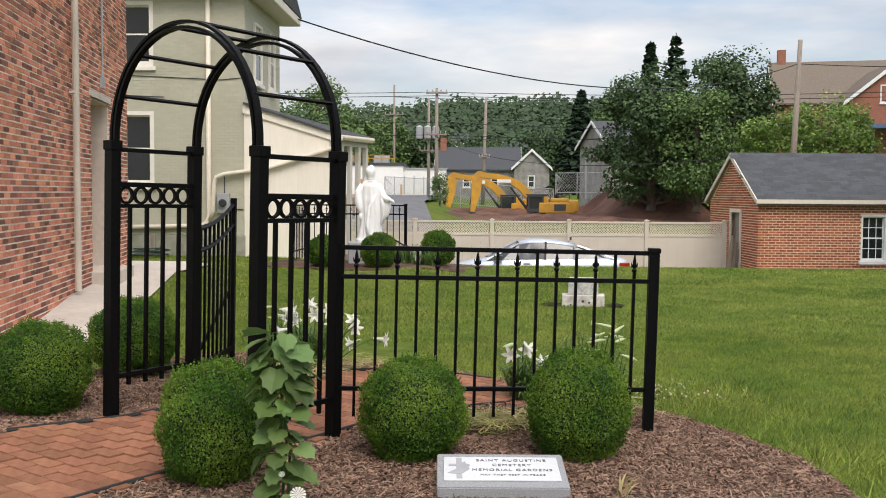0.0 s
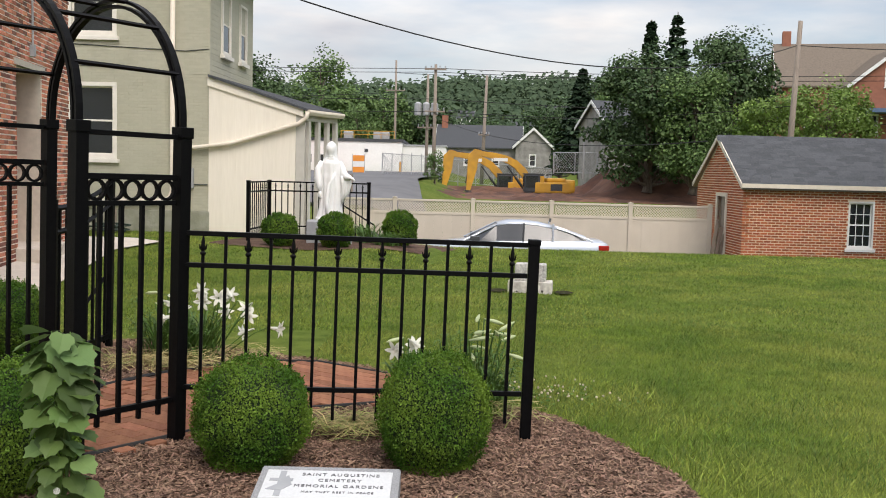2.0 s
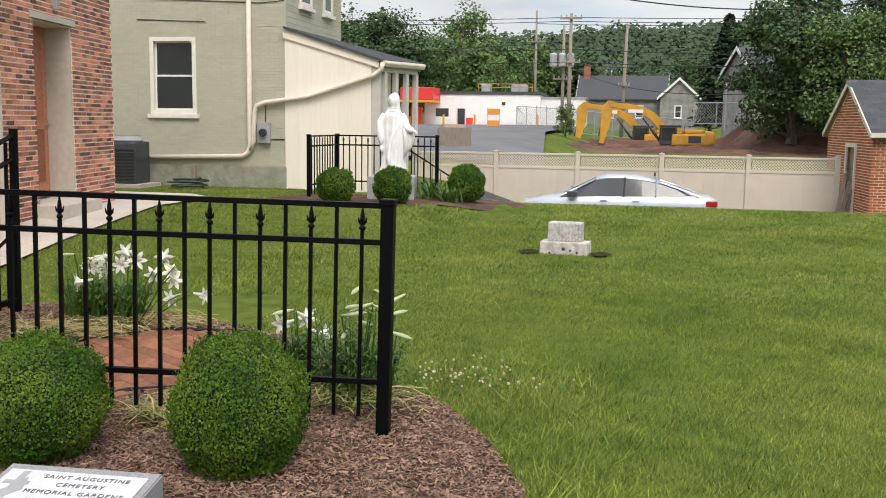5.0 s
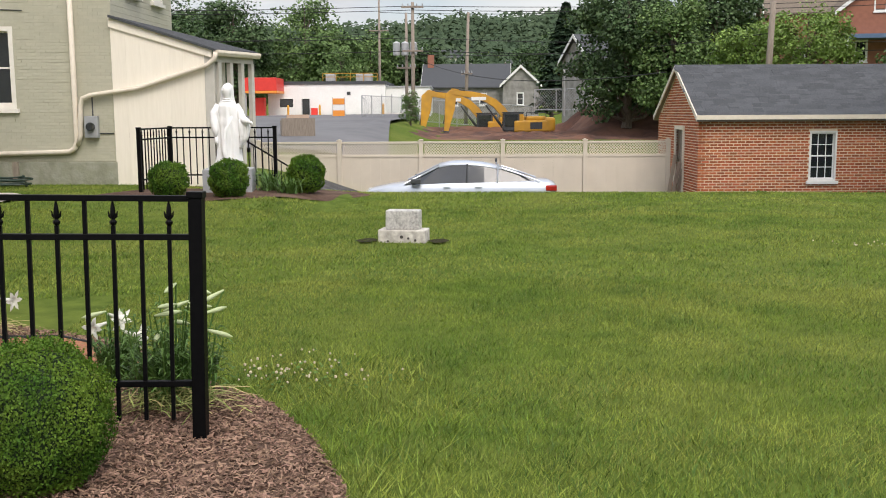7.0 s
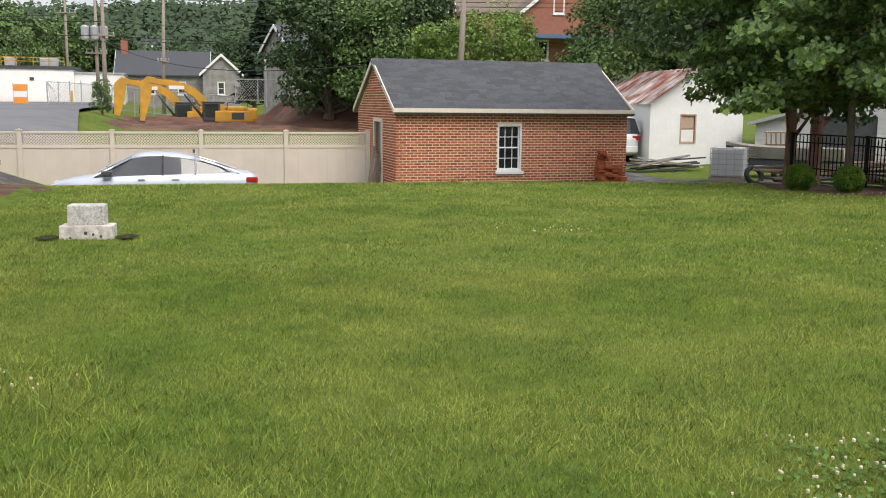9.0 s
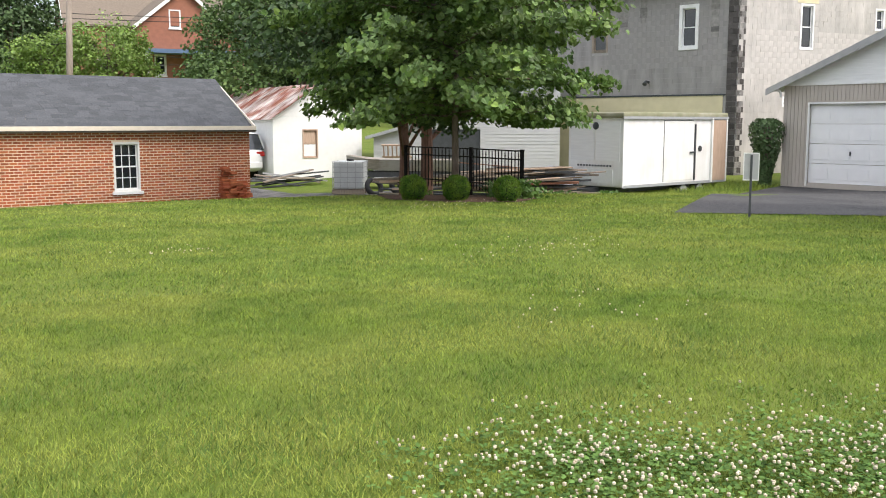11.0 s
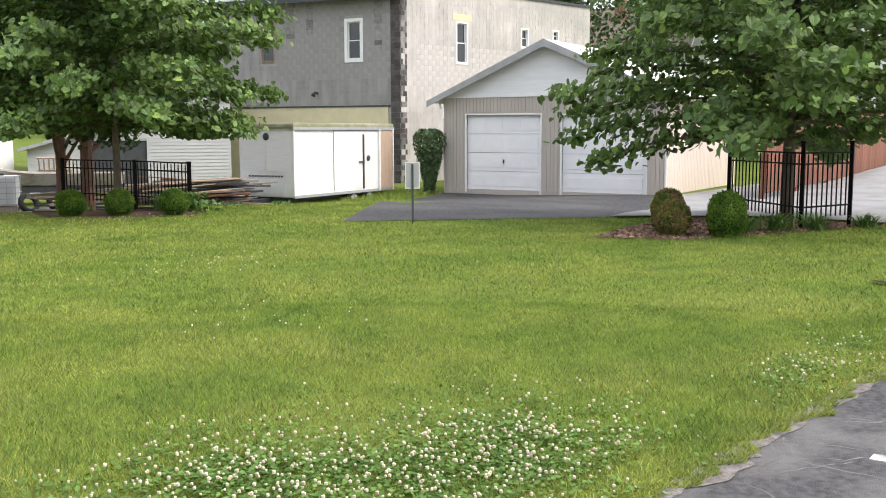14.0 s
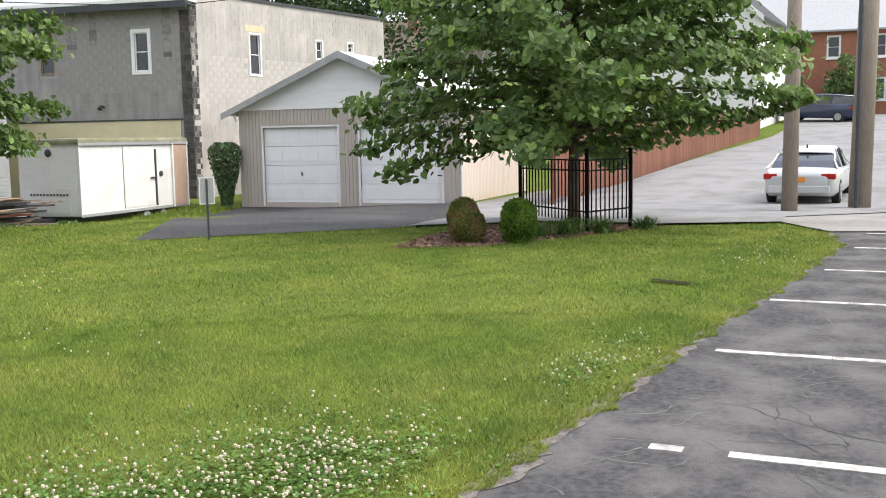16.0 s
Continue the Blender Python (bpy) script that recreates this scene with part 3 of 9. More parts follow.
# cracks in the asphalt
bm = bmesh.new()
for sx, sy, ang, ln in [(6.6, 1.6, 12, 3.0), (7.4, 2.9, -60, 1.3), (7.9, 2.2, 80, 1.2), (8.3, 2.75, -95, 1.6), (8.6, 2.0, 20, 1.6), (6.9, 2.4, 60, 1.0), (9.0, 2.3, -80, 1.8), (10.4, 2.1, 15, 2.6), (7.2, 2.75, 150, 0.8), (6.5, 2.9, 20, 1.2), (7.0, 3.0, -20, 0.7), (7.6, 2.55, -120, 0.9), (8.1, 2.5, 160, 0.7), (9.6, 1.6, 100, 1.2), (11.5, 2.2, 60, 1.0), (6.2, 2.5, -15, 1.6), (6.3, 1.15, 38, 1.7), (7.6, 1.75, 8, 2.2), (8.7, 1.2, 55, 1.5), (10.2, 2.5, -30, 1.6), (12.8, 1.9, 20, 1.8), (14.9, 1.6, -15, 2.0), (7.9, 2.9, -40, 1.0), (5.9, 2.9, -50, 1.1)]:
    p, a = Vector((sx, sy, 0.0135)), radians(ang)
    for k in range(int(ln / 0.055)):
        a += rl.uniform(-0.6, 0.6) + 0.35 * (radians(ang) - a)
        q = p + Vector((math.cos(a), math.sin(a), 0)) * 0.055
        s = Vector((-math.sin(a), math.cos(a), 0)) * rl.uniform(0.0015, 0.0065)
        bm.faces.new([bm.verts.new(c) for c in (p - s, q - s, q + s, p + s)])
        p = q
tagged(thing("asphalt_cracks", bm, M_CRACK, "branching dark cracks in the asphalt", "cracks"), kind="stuff")
sheet("driveway", [(15.4, 13.1), (18.6, 9.9), (21.5, 9.0), (29.6, 12.4), (29.4, 20.6), (25.2, 19.6), (20, 16)], 0.015, M_BLACKTOP, "dark blacktop apron before the garage", step=1.5)
sheet("gravel_road", [(18.8, 9.6), (21.0, 7.2), (20.6, 5.4), (22.0, 3.3), (24, 3.4), (27, 0.5), (90, -6), (90, 5.6), (57, 6.9), (36, 9.9), (36.4, 12.6), (29.7, 12.6)], 0.05, M_GRAVEL, "pale gravel lane climbing past the garage", step=1.5)
sheet("pavement", [(19.6, 2.35), (22.4, 3.4), (24.6, 3.5), (27.6, 1.0), (27, -6), (22.55, -6)], 0.03, M_WALK, "grey worn pavement beside the parking lot", step=2)
sheet("alley", [(-3, 26.5), (8, 26.9), (16.0, 26.4), (20.3, 25.8), (21, 28.5), (17.5, 31), (18.5, 60), (15.8, 60), (15.6, 31.3), (7.6, 31.3), (-3, 31.3)], 0.015, M_ASPH, "grey asphalt alley behind the lawn", step=2)
sheet("street", [(-60, 40), (-1.5, 40), (-2.4, 50), (-3.2, 60), (-3.4, 71), (-2.9, 82), (-2.5, 92), (-60, 93)], 0.22, M_STREET, "grey asphalt street before the white shop", step=4)
sheet("church_walk", [(-3.9, 7.6), (-4.2, 10.4), (-4.55, 12.6), (-5.05, 15.2), (-4.9, 16.9), (-5.6, 17.6), (-8.6, 18.1), (-6.0, 15.3), (-4.7, 7.6)], 0.03, M_CONC, "pale concrete walk along the brick wall", step=1)


# ---- masonry ----
def skin(parent, holes, length, z0, z1, size, joint, mats, depth=0.012, limit=None, pick=None, names=("brick", "brickwork"), weights=None, seed=1, most=300):
    """Courses of bricks standing proud of a wall's plane y = 0. limit(x, z) keeps a brick; pick(x, z) makes it a piece of its own."""
    rng = random.Random(seed)
    bl, bh = size
    loose, n_pick, shared = {i: ([], []) for i in range(len(mats))}, 0, {}
    row, z = 0, z0
    while z + bh <= z1 + 0.001:
        x = -(bl + joint) * 0.5 * (row % 2)
        while x < length:
            a, b = max(x, 0), min(x + bl, length)
            x += bl + joint
            if b - a < 0.03:
                continue
            cut = [(a, b)]
            for h0, h1, v0, v1 in holes:
                if z + bh > v0 + 0.005 and z < v1 - 0.005:
                    nxt = []
                    for p, q in cut:
                        if q <= h0 or p >= h1:
                            nxt.append((p, q))
                        else:
                            if h0 - p > 0.025:
                                nxt.append((p, h0))
                            if q - h1 > 0.025:
                                nxt.append((h1, q))
                    cut = nxt
            for p, q in cut:
                if limit and not (limit(p, z + bh) and limit(q, z + bh)):
                    continue
                k = rng.choices(range(len(mats)), weights)[0] if weights else 0
                if pick and n_pick < most and pick(p, z) and abs(q - p - bl) < 1e-6:
                    if k not in shared:
                        bm = bmesh.new()
                        box(bm, 0, bl, -depth, 0.05, 0, bh, bevel=0.003)
                        shared[k] = finish(bm, names[0], mats[k])
                    ob = new(names[0], shared[k])
                    ob.parent = parent
                    ob.location = (p, rng.uniform(-0.002, 0.002), z)
                    n_pick += 1
                else:
                    d = rng.uniform(-0.003, 0.003)
                    loose[k][0].append((p, -depth + d, z))
                    loose[k][1].append((q, 0.05, z + bh))
        z += bh + joint
        row += 1
    for k, (lo, hi) in loose.items():
        if lo:
            ob = new(names[1], many_boxes(names[1], lo, hi, mats[k]))
            ob.parent = parent
            ob["kind"] = "stuff"


def holed_wall(bm, length, z0, z1, thick, holes, y0=0.0):
    """A wall in the plane y = y0, going back by thick, with rectangular openings through it."""
    xs = sorted({0, length, *[h[0] for h in holes], *[h[1] for h in holes]})
    for a, b in zip(xs, xs[1:]):
        spans = sorted((h[2], h[3]) for h in holes if h[0] <= a + 1e-6 and h[1] >= b - 1e-6)
        z = z0
        for v0, v1 in spans:
            if v0 > z:
                box(bm, a, b, y0, y0 + thick, z, v0)
            z = v1
        if z < z1:
            box(bm, a, b, y0, y0 + thick, z, z1)
    bmesh.ops.remove_doubles(bm, verts=bm.verts[:], dist=0.0005)
    return bm


def sash_window(parent, x0, x1, z0, z1, cols=1, rows=2, frame_w=0.06, proud=0.02, set_in=0.06, material=None, sill=True, blind=0.0, name="window"):
    """A window in a wall's opening, in the parent's plane y = 0: frame, two sashes with bars, panes, sill."""
    material = material or M_WHITE
    w = empty(name)
    w.parent = parent
    bm = bmesh.new()
    fw = frame_w
    for r in ((x0, x0 + fw, z0, z1), (x1 - fw, x1, z0, z1), (x0 + fw, x1 - fw, z1 - fw, z1), (x0 + fw, x1 - fw, z0, z0 + fw)):
        box(bm, r[0], r[1], -proud, set_in + 0.06, r[2], r[3])
    part("window_frame", bm, material, w)
    zm = (z0 + z1) / 2
    for s, (a, b) in enumerate(((z0 + fw, zm + 0.015), (zm - 0.015, z1 - fw))):
        yy = set_in + (0.0 if s == 0 else 0.022)
        bm = bmesh.new()
        sw = min(0.035, (x1 - x0) * 0.06)
        box(bm, x0 + fw, x0 + fw + sw, yy, yy + 0.02, a, b)
        box(bm, x1 - fw - sw, x1 - fw, yy, yy + 0.02, a, b)
        box(bm, x0 + fw + sw, x1 - fw - sw, yy, yy + 0.02, a, a + sw)
        box(bm, x0 + fw + sw, x1 - fw - sw, yy, yy + 0.02, b - sw, b)
        for c in range(1, cols):
            xc = x0 + fw + (x1 - x0 - 2 * fw) * c / cols
            box(bm, xc - 0.011, xc + 0.011, yy + 0.002, yy + 0.018, a + sw, b - sw)
        nr = rows // 2
        for c in range(1, nr):
            zc = a + (b - a) * c / nr
            box(bm, x0 + fw + sw, x1 - fw - sw, yy + 0.003, yy + 0.017, zc - 0.011, zc + 0.011)
        part("sash", bm, material, w)
        bm = boxes((x0 + fw + sw * 0.5, x1 - fw - sw * 0.5, yy + 0.008, yy + 0.012, a + sw * 0.5, b - sw * 0.5))
        part("pane", bm, M_GLASS, w)
    if blind:
        part("blind", boxes((x0 + fw, x1 - fw, set_in + 0.06, set_in + 0.075, z1 - fw - blind, z1 - fw)), M_GREYB, w, "pale half-drawn blind")
    # near-black sheet behind the sashes paints the darkness of an unlit room
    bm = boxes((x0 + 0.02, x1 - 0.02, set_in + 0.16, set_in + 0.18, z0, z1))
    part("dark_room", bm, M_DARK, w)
    if sill:
        part("window_sill", boxes((x0 - 0.06, x1 + 0.06, -proud - 0.05, 0.05, z0 - 0.09, z0 - 0.002), bevel=0.006), material, w)
    return w


# ---- the brick church wall ----
def church():
    c = empty("church", (-4.585, 7.5, 0.0), 99.4, "old red brick church wall with dark headers and a recessed doorway", "church")
    L, H = 8.2, 8.0
    hole = [(5.5, 6.7, 0.42, 2.78)]
    bm = bmesh.new()
    holed_wall(bm, L, -0.3, H, 0.42, hole, 0.003)
    box(bm, L - 0.42, L - 0.003, 0.423, 9, -0.3, H)
    box(bm, 0.003, 0.42, 0.423, 9, -0.3, H)
    part("wall", bm, M_MORTAR, c)
    skin(c, hole, L, 0.1, H, (0.172, 0.046), 0.016, [M_BRICK, M_BRICKD], depth=0.003, weights=[0.72, 0.28], pick=lambda x, z: 5.0 < x < 8.0 and 1.3 < z < 3.2, seed=3)
    bm = bmesh.new()
    rng = random.Random(8)
    z = 0.1
    while z < H:
        y = 0.02 + 0.1 * rng.random()
        while y < 1.2:
            box(bm, L - 0.002, L + 0.01, y, y + 0.2, z, z + 0.058)
            y += 0.212
        z += 0.07
    part("brickwork", bm, M_BRICK, c)["kind"] = "stuff"
    # doorway: plastered reveal, red door, stone sill
    for r in ((6.7 - 0.025, 6.7 - 0.002, 0.02, 0.4, 0.42, 2.778), (5.502, 5.525, 0.02, 0.4, 0.42, 2.778), (5.525, 6.675, 0.02, 0.4, 2.755, 2.778)):
        part("door_reveal", boxes(r), M_CONC, c, "grey rendered reveal")
    d = part("door", boxes((5.53, 6.67, 0.36, 0.41, 0.5, 2.75), (5.68, 6.05, 0.345, 0.36, 0.7, 1.4), (6.15, 6.52, 0.345, 0.36, 0.7, 1.4), (5.68, 6.05, 0.345, 0.36, 1.55, 2.55), (6.15, 6.52, 0.345, 0.36, 1.55, 2.55)), M_BRICK, c, "red painted panelled door")
    bm = bmesh.new()
    tube(bm, [(6.58, 0.3, 1.45), (6.58, 0.36, 1.45)], 0.025)
    part("door_knob", bm, M_CHROME, d)
    part("door_sill", boxes((5.42, 6.78, -0.32, 0.36, 0.28, 0.46), bevel=0.015), M_CONC, c, "worn stone step")
    part("lintel", boxes((5.4, 6.8, -0.016, 0.1, 2.78, 2.86)), M_CONC, c)
    bm = bmesh.new()
    tube(bm, [(4.35, -0.07, 0.32), (4.35, -0.07, H)], 0.042, 10)
    for z in (0.9, 2.7, 4.5):
        box(bm, 4.3, 4.4, -0.075, 0.0, z, z + 0.03)
    part("downspout", bm, M_CONC, c, "grey painted downspout")
    bm = bmesh.new()
    tube(bm, [(6.15, -0.03, 3.05), (6.15, -0.03, H)], 0.014, 6)
    box(bm, 6.11, 6.19, -0.06, 0.0, 2.95, 3.1)
    part("conduit", bm, M_GREYB, c)
    part("roof", boxes((-0.3, L + 0.3, -0.35, 9.2, H, H + 0.12)), M_SHINGLE, c)


church()


# ---- the brick garage across the lawn ----
def brick_garage():
    c = empty("brick_garage", (7.985, 29.11, 0.0), 2.36, "small orange-red brick garage with a grey shingle roof", "garage")
    L, D, z0, z1, zr = 7.2, 4.95, -1.2, 1.42, 2.88
    win = (3.04, 3.79, -0.38, 0.98)
    bm = bmesh.new()
    holed_wall(bm, L, z0, z1, 0.2, [win], 0.003)
    box(bm, L - 0.2, L, 0.203, D, z0, z1)
    box(bm, 0.2, L - 0.2, D - 0.2, D, z0, z1)
    part("wall", bm, M_MORTAR2, c)
    skin(c, [win], L, z0 + 0.01, z1 - 0.02, (0.195, 0.056), 0.021, [M_BRICK2], depth=0.005, pick=lambda x, z: 1.6 < x < 5.6 and -0.75 < z < 1.2, seed=4)
    # gable wall, seen edge on
    gb = empty("gable_wall", (0, 0, 0))
    gb.parent = c
    gb.matrix_basis = pose(0.0, D, 0, 0, 0, -90)
    top = lambda x: z1 + (zr - z1) * (1 - abs(x - D / 2) / (D / 2)) - 0.06
    dr = (D - 2.5, D - 1.6, z0, 1.0)
    bm = bmesh.new()
    prism(bm, [(0.003, z0), (dr[0], z0), (dr[0], top(dr[0])), (D / 2, top(D / 2)), (0.003, top(0))], 0.003, 0.2)
    prism(bm, [(dr[1], z0), (D - 0.003, z0), (D - 0.003, top(D)), (dr[1], top(dr[1]))], 0.003, 0.2)
    prism(bm, [(dr[0], dr[3]), (dr[1], dr[3]), (dr[1], top(dr[1])), (dr[0], top(dr[0]))], 0.003, 0.2)
    part("gable_core", bm, M_MORTAR2, gb)
    skin(gb, [dr], D, z0 + 0.01, zr, (0.195, 0.056), 0.021, [M_BRICK2], depth=0.005, limit=lambda x, z: z < top(x), seed=5)
    bm = boxes((dr[0] - 0.1, dr[0], -0.05, 0.12, z0, dr[3] + 0.1), (dr[1], dr[1] + 0.1, -0.05, 0.12, z0, dr[3] + 0.1), (dr[0], dr[1], -0.05, 0.12, dr[3], dr[3] + 0.1))
    part("door_frame", bm, M_CREAMT, gb, "cream door frame")
    part("door", boxes((dr[0], dr[1], 0.1, 0.14, z0, dr[3])), M_WOOD, gb, "weathered plank door")
    # far gable
    bm = bmesh.new()
    prism(bm, [(0, z1), (D, z1), (D / 2, zr - 0.06)], L - 0.2, L, axis="x")
    part("gable", bm, M_BRICK2, c)
    # roof: two slabs with courses of shingles
    slope = math.atan2(zr - z1, D / 2)
    ln = (D / 2 + 0.22) / math.cos(slope)
    for side in (0, 1):
        r = empty("roof_slope")
        r.parent = c
        r.matrix_basis = pose(0, D / 2, zr, 0, 0, 0) @ pose(0, 0, 0, 0, 0, 180 * side) @ pose(0, 0, 0, math.degrees(slope), 0, 0)
        o = -0.12 if side == 0 else -L - 0.12
        part("deck", boxes((o, o + L + 0.24, -ln, 0, -0.06, 0.0)), M_WOOD, r)
        rng = random.Random(9 + side)
        lo, hi = [], []
        k = 0
        y = -ln - 0.02
        while y < -0.04:
            x = o - 0.01 - 0.15 * (k % 3)
            while x < o + L + 0.24:
                w = rng.choice((0.25, 0.3, 0.36))
                lo.append((max(x, o - 0.01), y, 0.0))
                hi.append((min(x + w - 0.006, o + L + 0.25), min(y + 0.2, 0.0), 0.006 + rng.uniform(0, 0.004)))
                x += w
            y += 0.14
            k += 1
        sh = new("shingle_field", many_boxes("shingle_field", lo, hi, M_SHINGLE))
        sh.parent = r
        sh["kind"] = "stuff"
    part("fascia", boxes((-0.12, L + 0.12, -0.24, -0.19, z1 - 0.02 - 0.1, z1 + 0.0)), M_CREAMT, c, "cream painted fascia")
    part("soffit", boxes((-0.1, L + 0.1, -0.19, 0.0, z1 - 0.06, z1 - 0.03)), M_CREAMT, c)
    for s in (-1, 1):
        for xx in (-0.13, L + 0.10):
            bm = bmesh.new()
            a, b = (D / 2 + s * (D / 2 + 0.22), z1 - 0.16), (D / 2, zr - 0.03)
            prism(bm, [a, (a[0], a[1] + 0.14), (b[0], b[1] + 0.02), (b[0], b[1] - 0.13)], xx, xx + 0.03, axis="x")
            part("barge_board", bm, M_CREAMT, c)
    sash_window(c, *win, cols=3, rows=4, frame_w=0.05)
    # stump of a buttress of rough brick at the far corner
    rng = random.Random(11)
    lo, hi = [], []
    for row in range(20):
        z = z0 + 0.02 + row * 0.07
        ext = (1.2 if row < 14 else 0.75) - 0.02 * row + rng.uniform(-0.1, 0.1)
        x = 6.1 + 0.008 * row + rng.uniform(-0.05, 0.05)
        for k in range(int(max(ext, 0.25) / 0.21)):
            dd = rng.uniform(0.1, 0.28)
            lo.append((x + k * 0.21, -0.35 - dd + 0.02 * row, z))
            hi.append((x + k * 0.21 + 0.2, -0.014, z + 0.06))
    ob = new("brick_stump", many_boxes("brick_stump", lo, hi, M_BRICK2))
    ob.parent = c
    ob["kind"] = "stuff"


brick_garage()


# ---- the grey-green house ----
def green_house():
    c = empty("green_house", (-12.0, 22.25, 0.0), 0.0, "grey-green painted brick house with a cream lean-to porch", "house")
    L, H = 6.42, 6.0
    wins = [(3.28, 4.37, 1.66, 3.34), (3.28, 4.37, 4.34, 5.8)]
    bm = bmesh.new()
    holed_wall(bm, L, 0.55, H, 0.3, wins, 0.003)
    box(bm, L - 0.3, L, 0.303, 4.1, 0.55, H)
    part("wall", bm, M_GREENJ, c)
    skin(c, wins, L - 0.002, 0.56, H, (0.2, 0.062), 0.006, [M_GREEN], depth=0.0035, pick=lambda x, z: x > 4.4 and 1.0 < z < 3.0, seed=6, most=260)
    part("foundation", boxes((0, L + 0.03, -0.035, 0.3, -0.4, 0.548), bevel=0.02), M_STUC, c, "rough rendered foundation")
    # clapboards of the side wall above the porch
    lo, hi = [], []
    for k in range(20):
        z = 3.4 + k * 0.125
        lo.append((L, 0.002, z))
        hi.append((L + 0.02, 4.1, z + 0.12))
    cb = new("clapboarding", many_boxes("clapboarding", lo, hi, M_GREEN))
    cb.parent = c
    cb["kind"] = "stuff"
    sash_window(c, *wins[0], frame_w=0.09, blind=0.3, material=M_TRIMW)
    sash_window(c, *wins[1], frame_w=0.09, blind=0.5, material=M_TRIMW)
    sw = empty("side_wall")
    sw.parent = c
    sw.matrix_basis = pose(L + 0.02, 0, 0, 0, 0, 90)
    sash_window(sw, 0.9, 1.7, 4.1, 5.5, material=M_TRIMW, set_in=-0.02, proud=0.05)
    sash_window(sw, 2.6, 3.3, 4.1, 5.5, material=M_TRIMW, set_in=-0.02, proud=0.05)
    # roof with boxed eaves
    part("boxed_eave", boxes((-1, L + 0.5, -0.4, 4.6, H, H + 0.22), bevel=0.03), M_CREAMT, c)
    bm = bmesh.new()
    prism(bm, [(-0.5, H + 0.22), (4.7, H + 0.22), (2.1, H + 1.5)], -1.05, L + 0.52, axis="x")
    part("roof", bm, M_SHINGLE, c)
    # lean-to porch: boarded end wall, roof that spreads toward the back, slim posts
    pw, a, b = L + 1.93, 3.5, 2.9
    wz = lambda x: a + (b - a) * (x - L) / (pw - L)
    x = L + 0.005
    while x < pw - 0.02:
        e = min(x + 0.3, pw)
        bm = bmesh.new()
        prism(bm, [(x, 0.04), (e - 0.0015, 0.04), (e - 0.0015, wz(e) - 0.12), (x, wz(x) - 0.12)], -0.03, 0.02)
        part("board", bm, M_CREAM, c)
        x = e
    part("corner_board", boxes((pw + 0.003, pw + 0.2, -0.02, 0.1, 0.04, 2.72)), M_GREYC, c, "pale grey corner board")
    part("side_wall", boxes((pw - 0.05, pw + 0.12, 0.1, 1.2, 0.04, 2.7)), M_CREAM, c)
    n_b = 12
    for k in range(n_b):
        w = (pw - L) / n_b
        for row in range(3):
            part("base_brick", boxes((L + k * w + 0.005, L + (k + 1) * w - 0.005, -0.012, 0.2, -0.22 + 0.085 * row, -0.145 + 0.085 * row)), M_BRICK, c)
    part("porch_base", boxes((L, pw, 0.0, 0.25, -0.3, 0.035)), M_MORTAR, c, "low red brick base")
    e0, e1 = Vector((pw + 0.27, -0.12)), Vector((pw + 0.85, 1.28))
    bm = bmesh.new()
    prism(bm, [(L - 0.02, a - 0.19), (e0.x - 0.1, wz(e0.x - 0.1) - 0.17), (e0.x - 0.1, wz(e0.x - 0.1) - 0.005), (L - 0.02, a)], -0.07, -0.03)
    part("rake_board", bm, M_CREAM, c, "cream rake board")
    bm = bmesh.new()
    quad = [(L, -0.13, a), (e0.x, e0.y, wz(e0.x) - 0.02), (e1.x, e1.y, wz(e0.x) - 0.02), (L, 2.6, a + 0.02)]
    lo = [bm.verts.new(q) for q in quad]
    hi = [bm.verts.new((q[0], q[1], q[2] + 0.05)) for q in quad]
    bm.faces.new(lo[::-1])
    bm.faces.new(hi)
    for k in range(4):
        bm.faces.new((lo[k], lo[(k + 1) % 4], hi[(k + 1) % 4], hi[k]))
    part("porch_roof", bm, M_SHINGLE, c, "grey shingled lean-to roof")
    run = (e1 - e0).length
    at = pose(e0.x, e0.y, wz(e0.x) - 0.02, 0, 0, math.degrees(math.atan2(e1.y - e0.y, e1.x - e0.x)))
    bm = bmesh.new()
    prism(bm, [(0.06, 0.03), (-0.06, 0.03), (-0.07, -0.02), (-0.03, -0.09), (0.04, -0.09)], 0.0, run, axis="x", bevel=0.008)
    part("gutter", bm, M_CREAMT, c, "cream rain gutter", at=at)
    part("porch_beam", boxes((0.05, run - 0.1, 0.08, 0.18, -0.2, -0.05)), M_GREYC, c, at=at)
    for k in (0.16, 0.42, 0.68, 0.92):
        part("porch_post", boxes((run * k - 0.05, run * k + 0.05, 0.08, 0.18, -2.75, -0.2), bevel=0.006), M_GREYC, c, at=at)
    part("porch_deck", boxes((L, pw + 0.5, 0.26, 2.4, -0.3, 0.12)), M_WOOD, c)
    # rain pipes, meter, cables
    bm = bmesh.new()
    tube(bm, [(5.63, -0.07, 5.95), (5.63, -0.07, 0.98), (5.58, -0.07, 0.84), (5.45, -0.07, 0.76), (3.2, -0.07, 0.7)], 0.055, 10)
    tube(bm, [(pw + 0.27, -0.13, 2.78), (pw + 0.25, -0.12, 2.66), (pw + 0.08, -0.11, 2.52), (L + 0.55, -0.1, 2.06), (5.98, -0.1, 1.93), (5.8, -0.1, 1.86), (5.75, -0.1, 1.7), (5.73, -0.1, 1.1), (5.64, -0.08, 0.9)], 0.05, 10)
    part("rain_pipe", bm, M_CREAMT, c, "cream rain pipe", smoothed=True)
    m = part("electric_meter", boxes((5.82, 6.1, -0.13, -0.012, 1.05, 1.5), bevel=0.015), M_GREYB, c, "grey electric meter box")
    bm = bmesh.new()
    lathe(bm, [(0.09, 0), (0.09, 0.06), (0.07, 0.1)], 14)
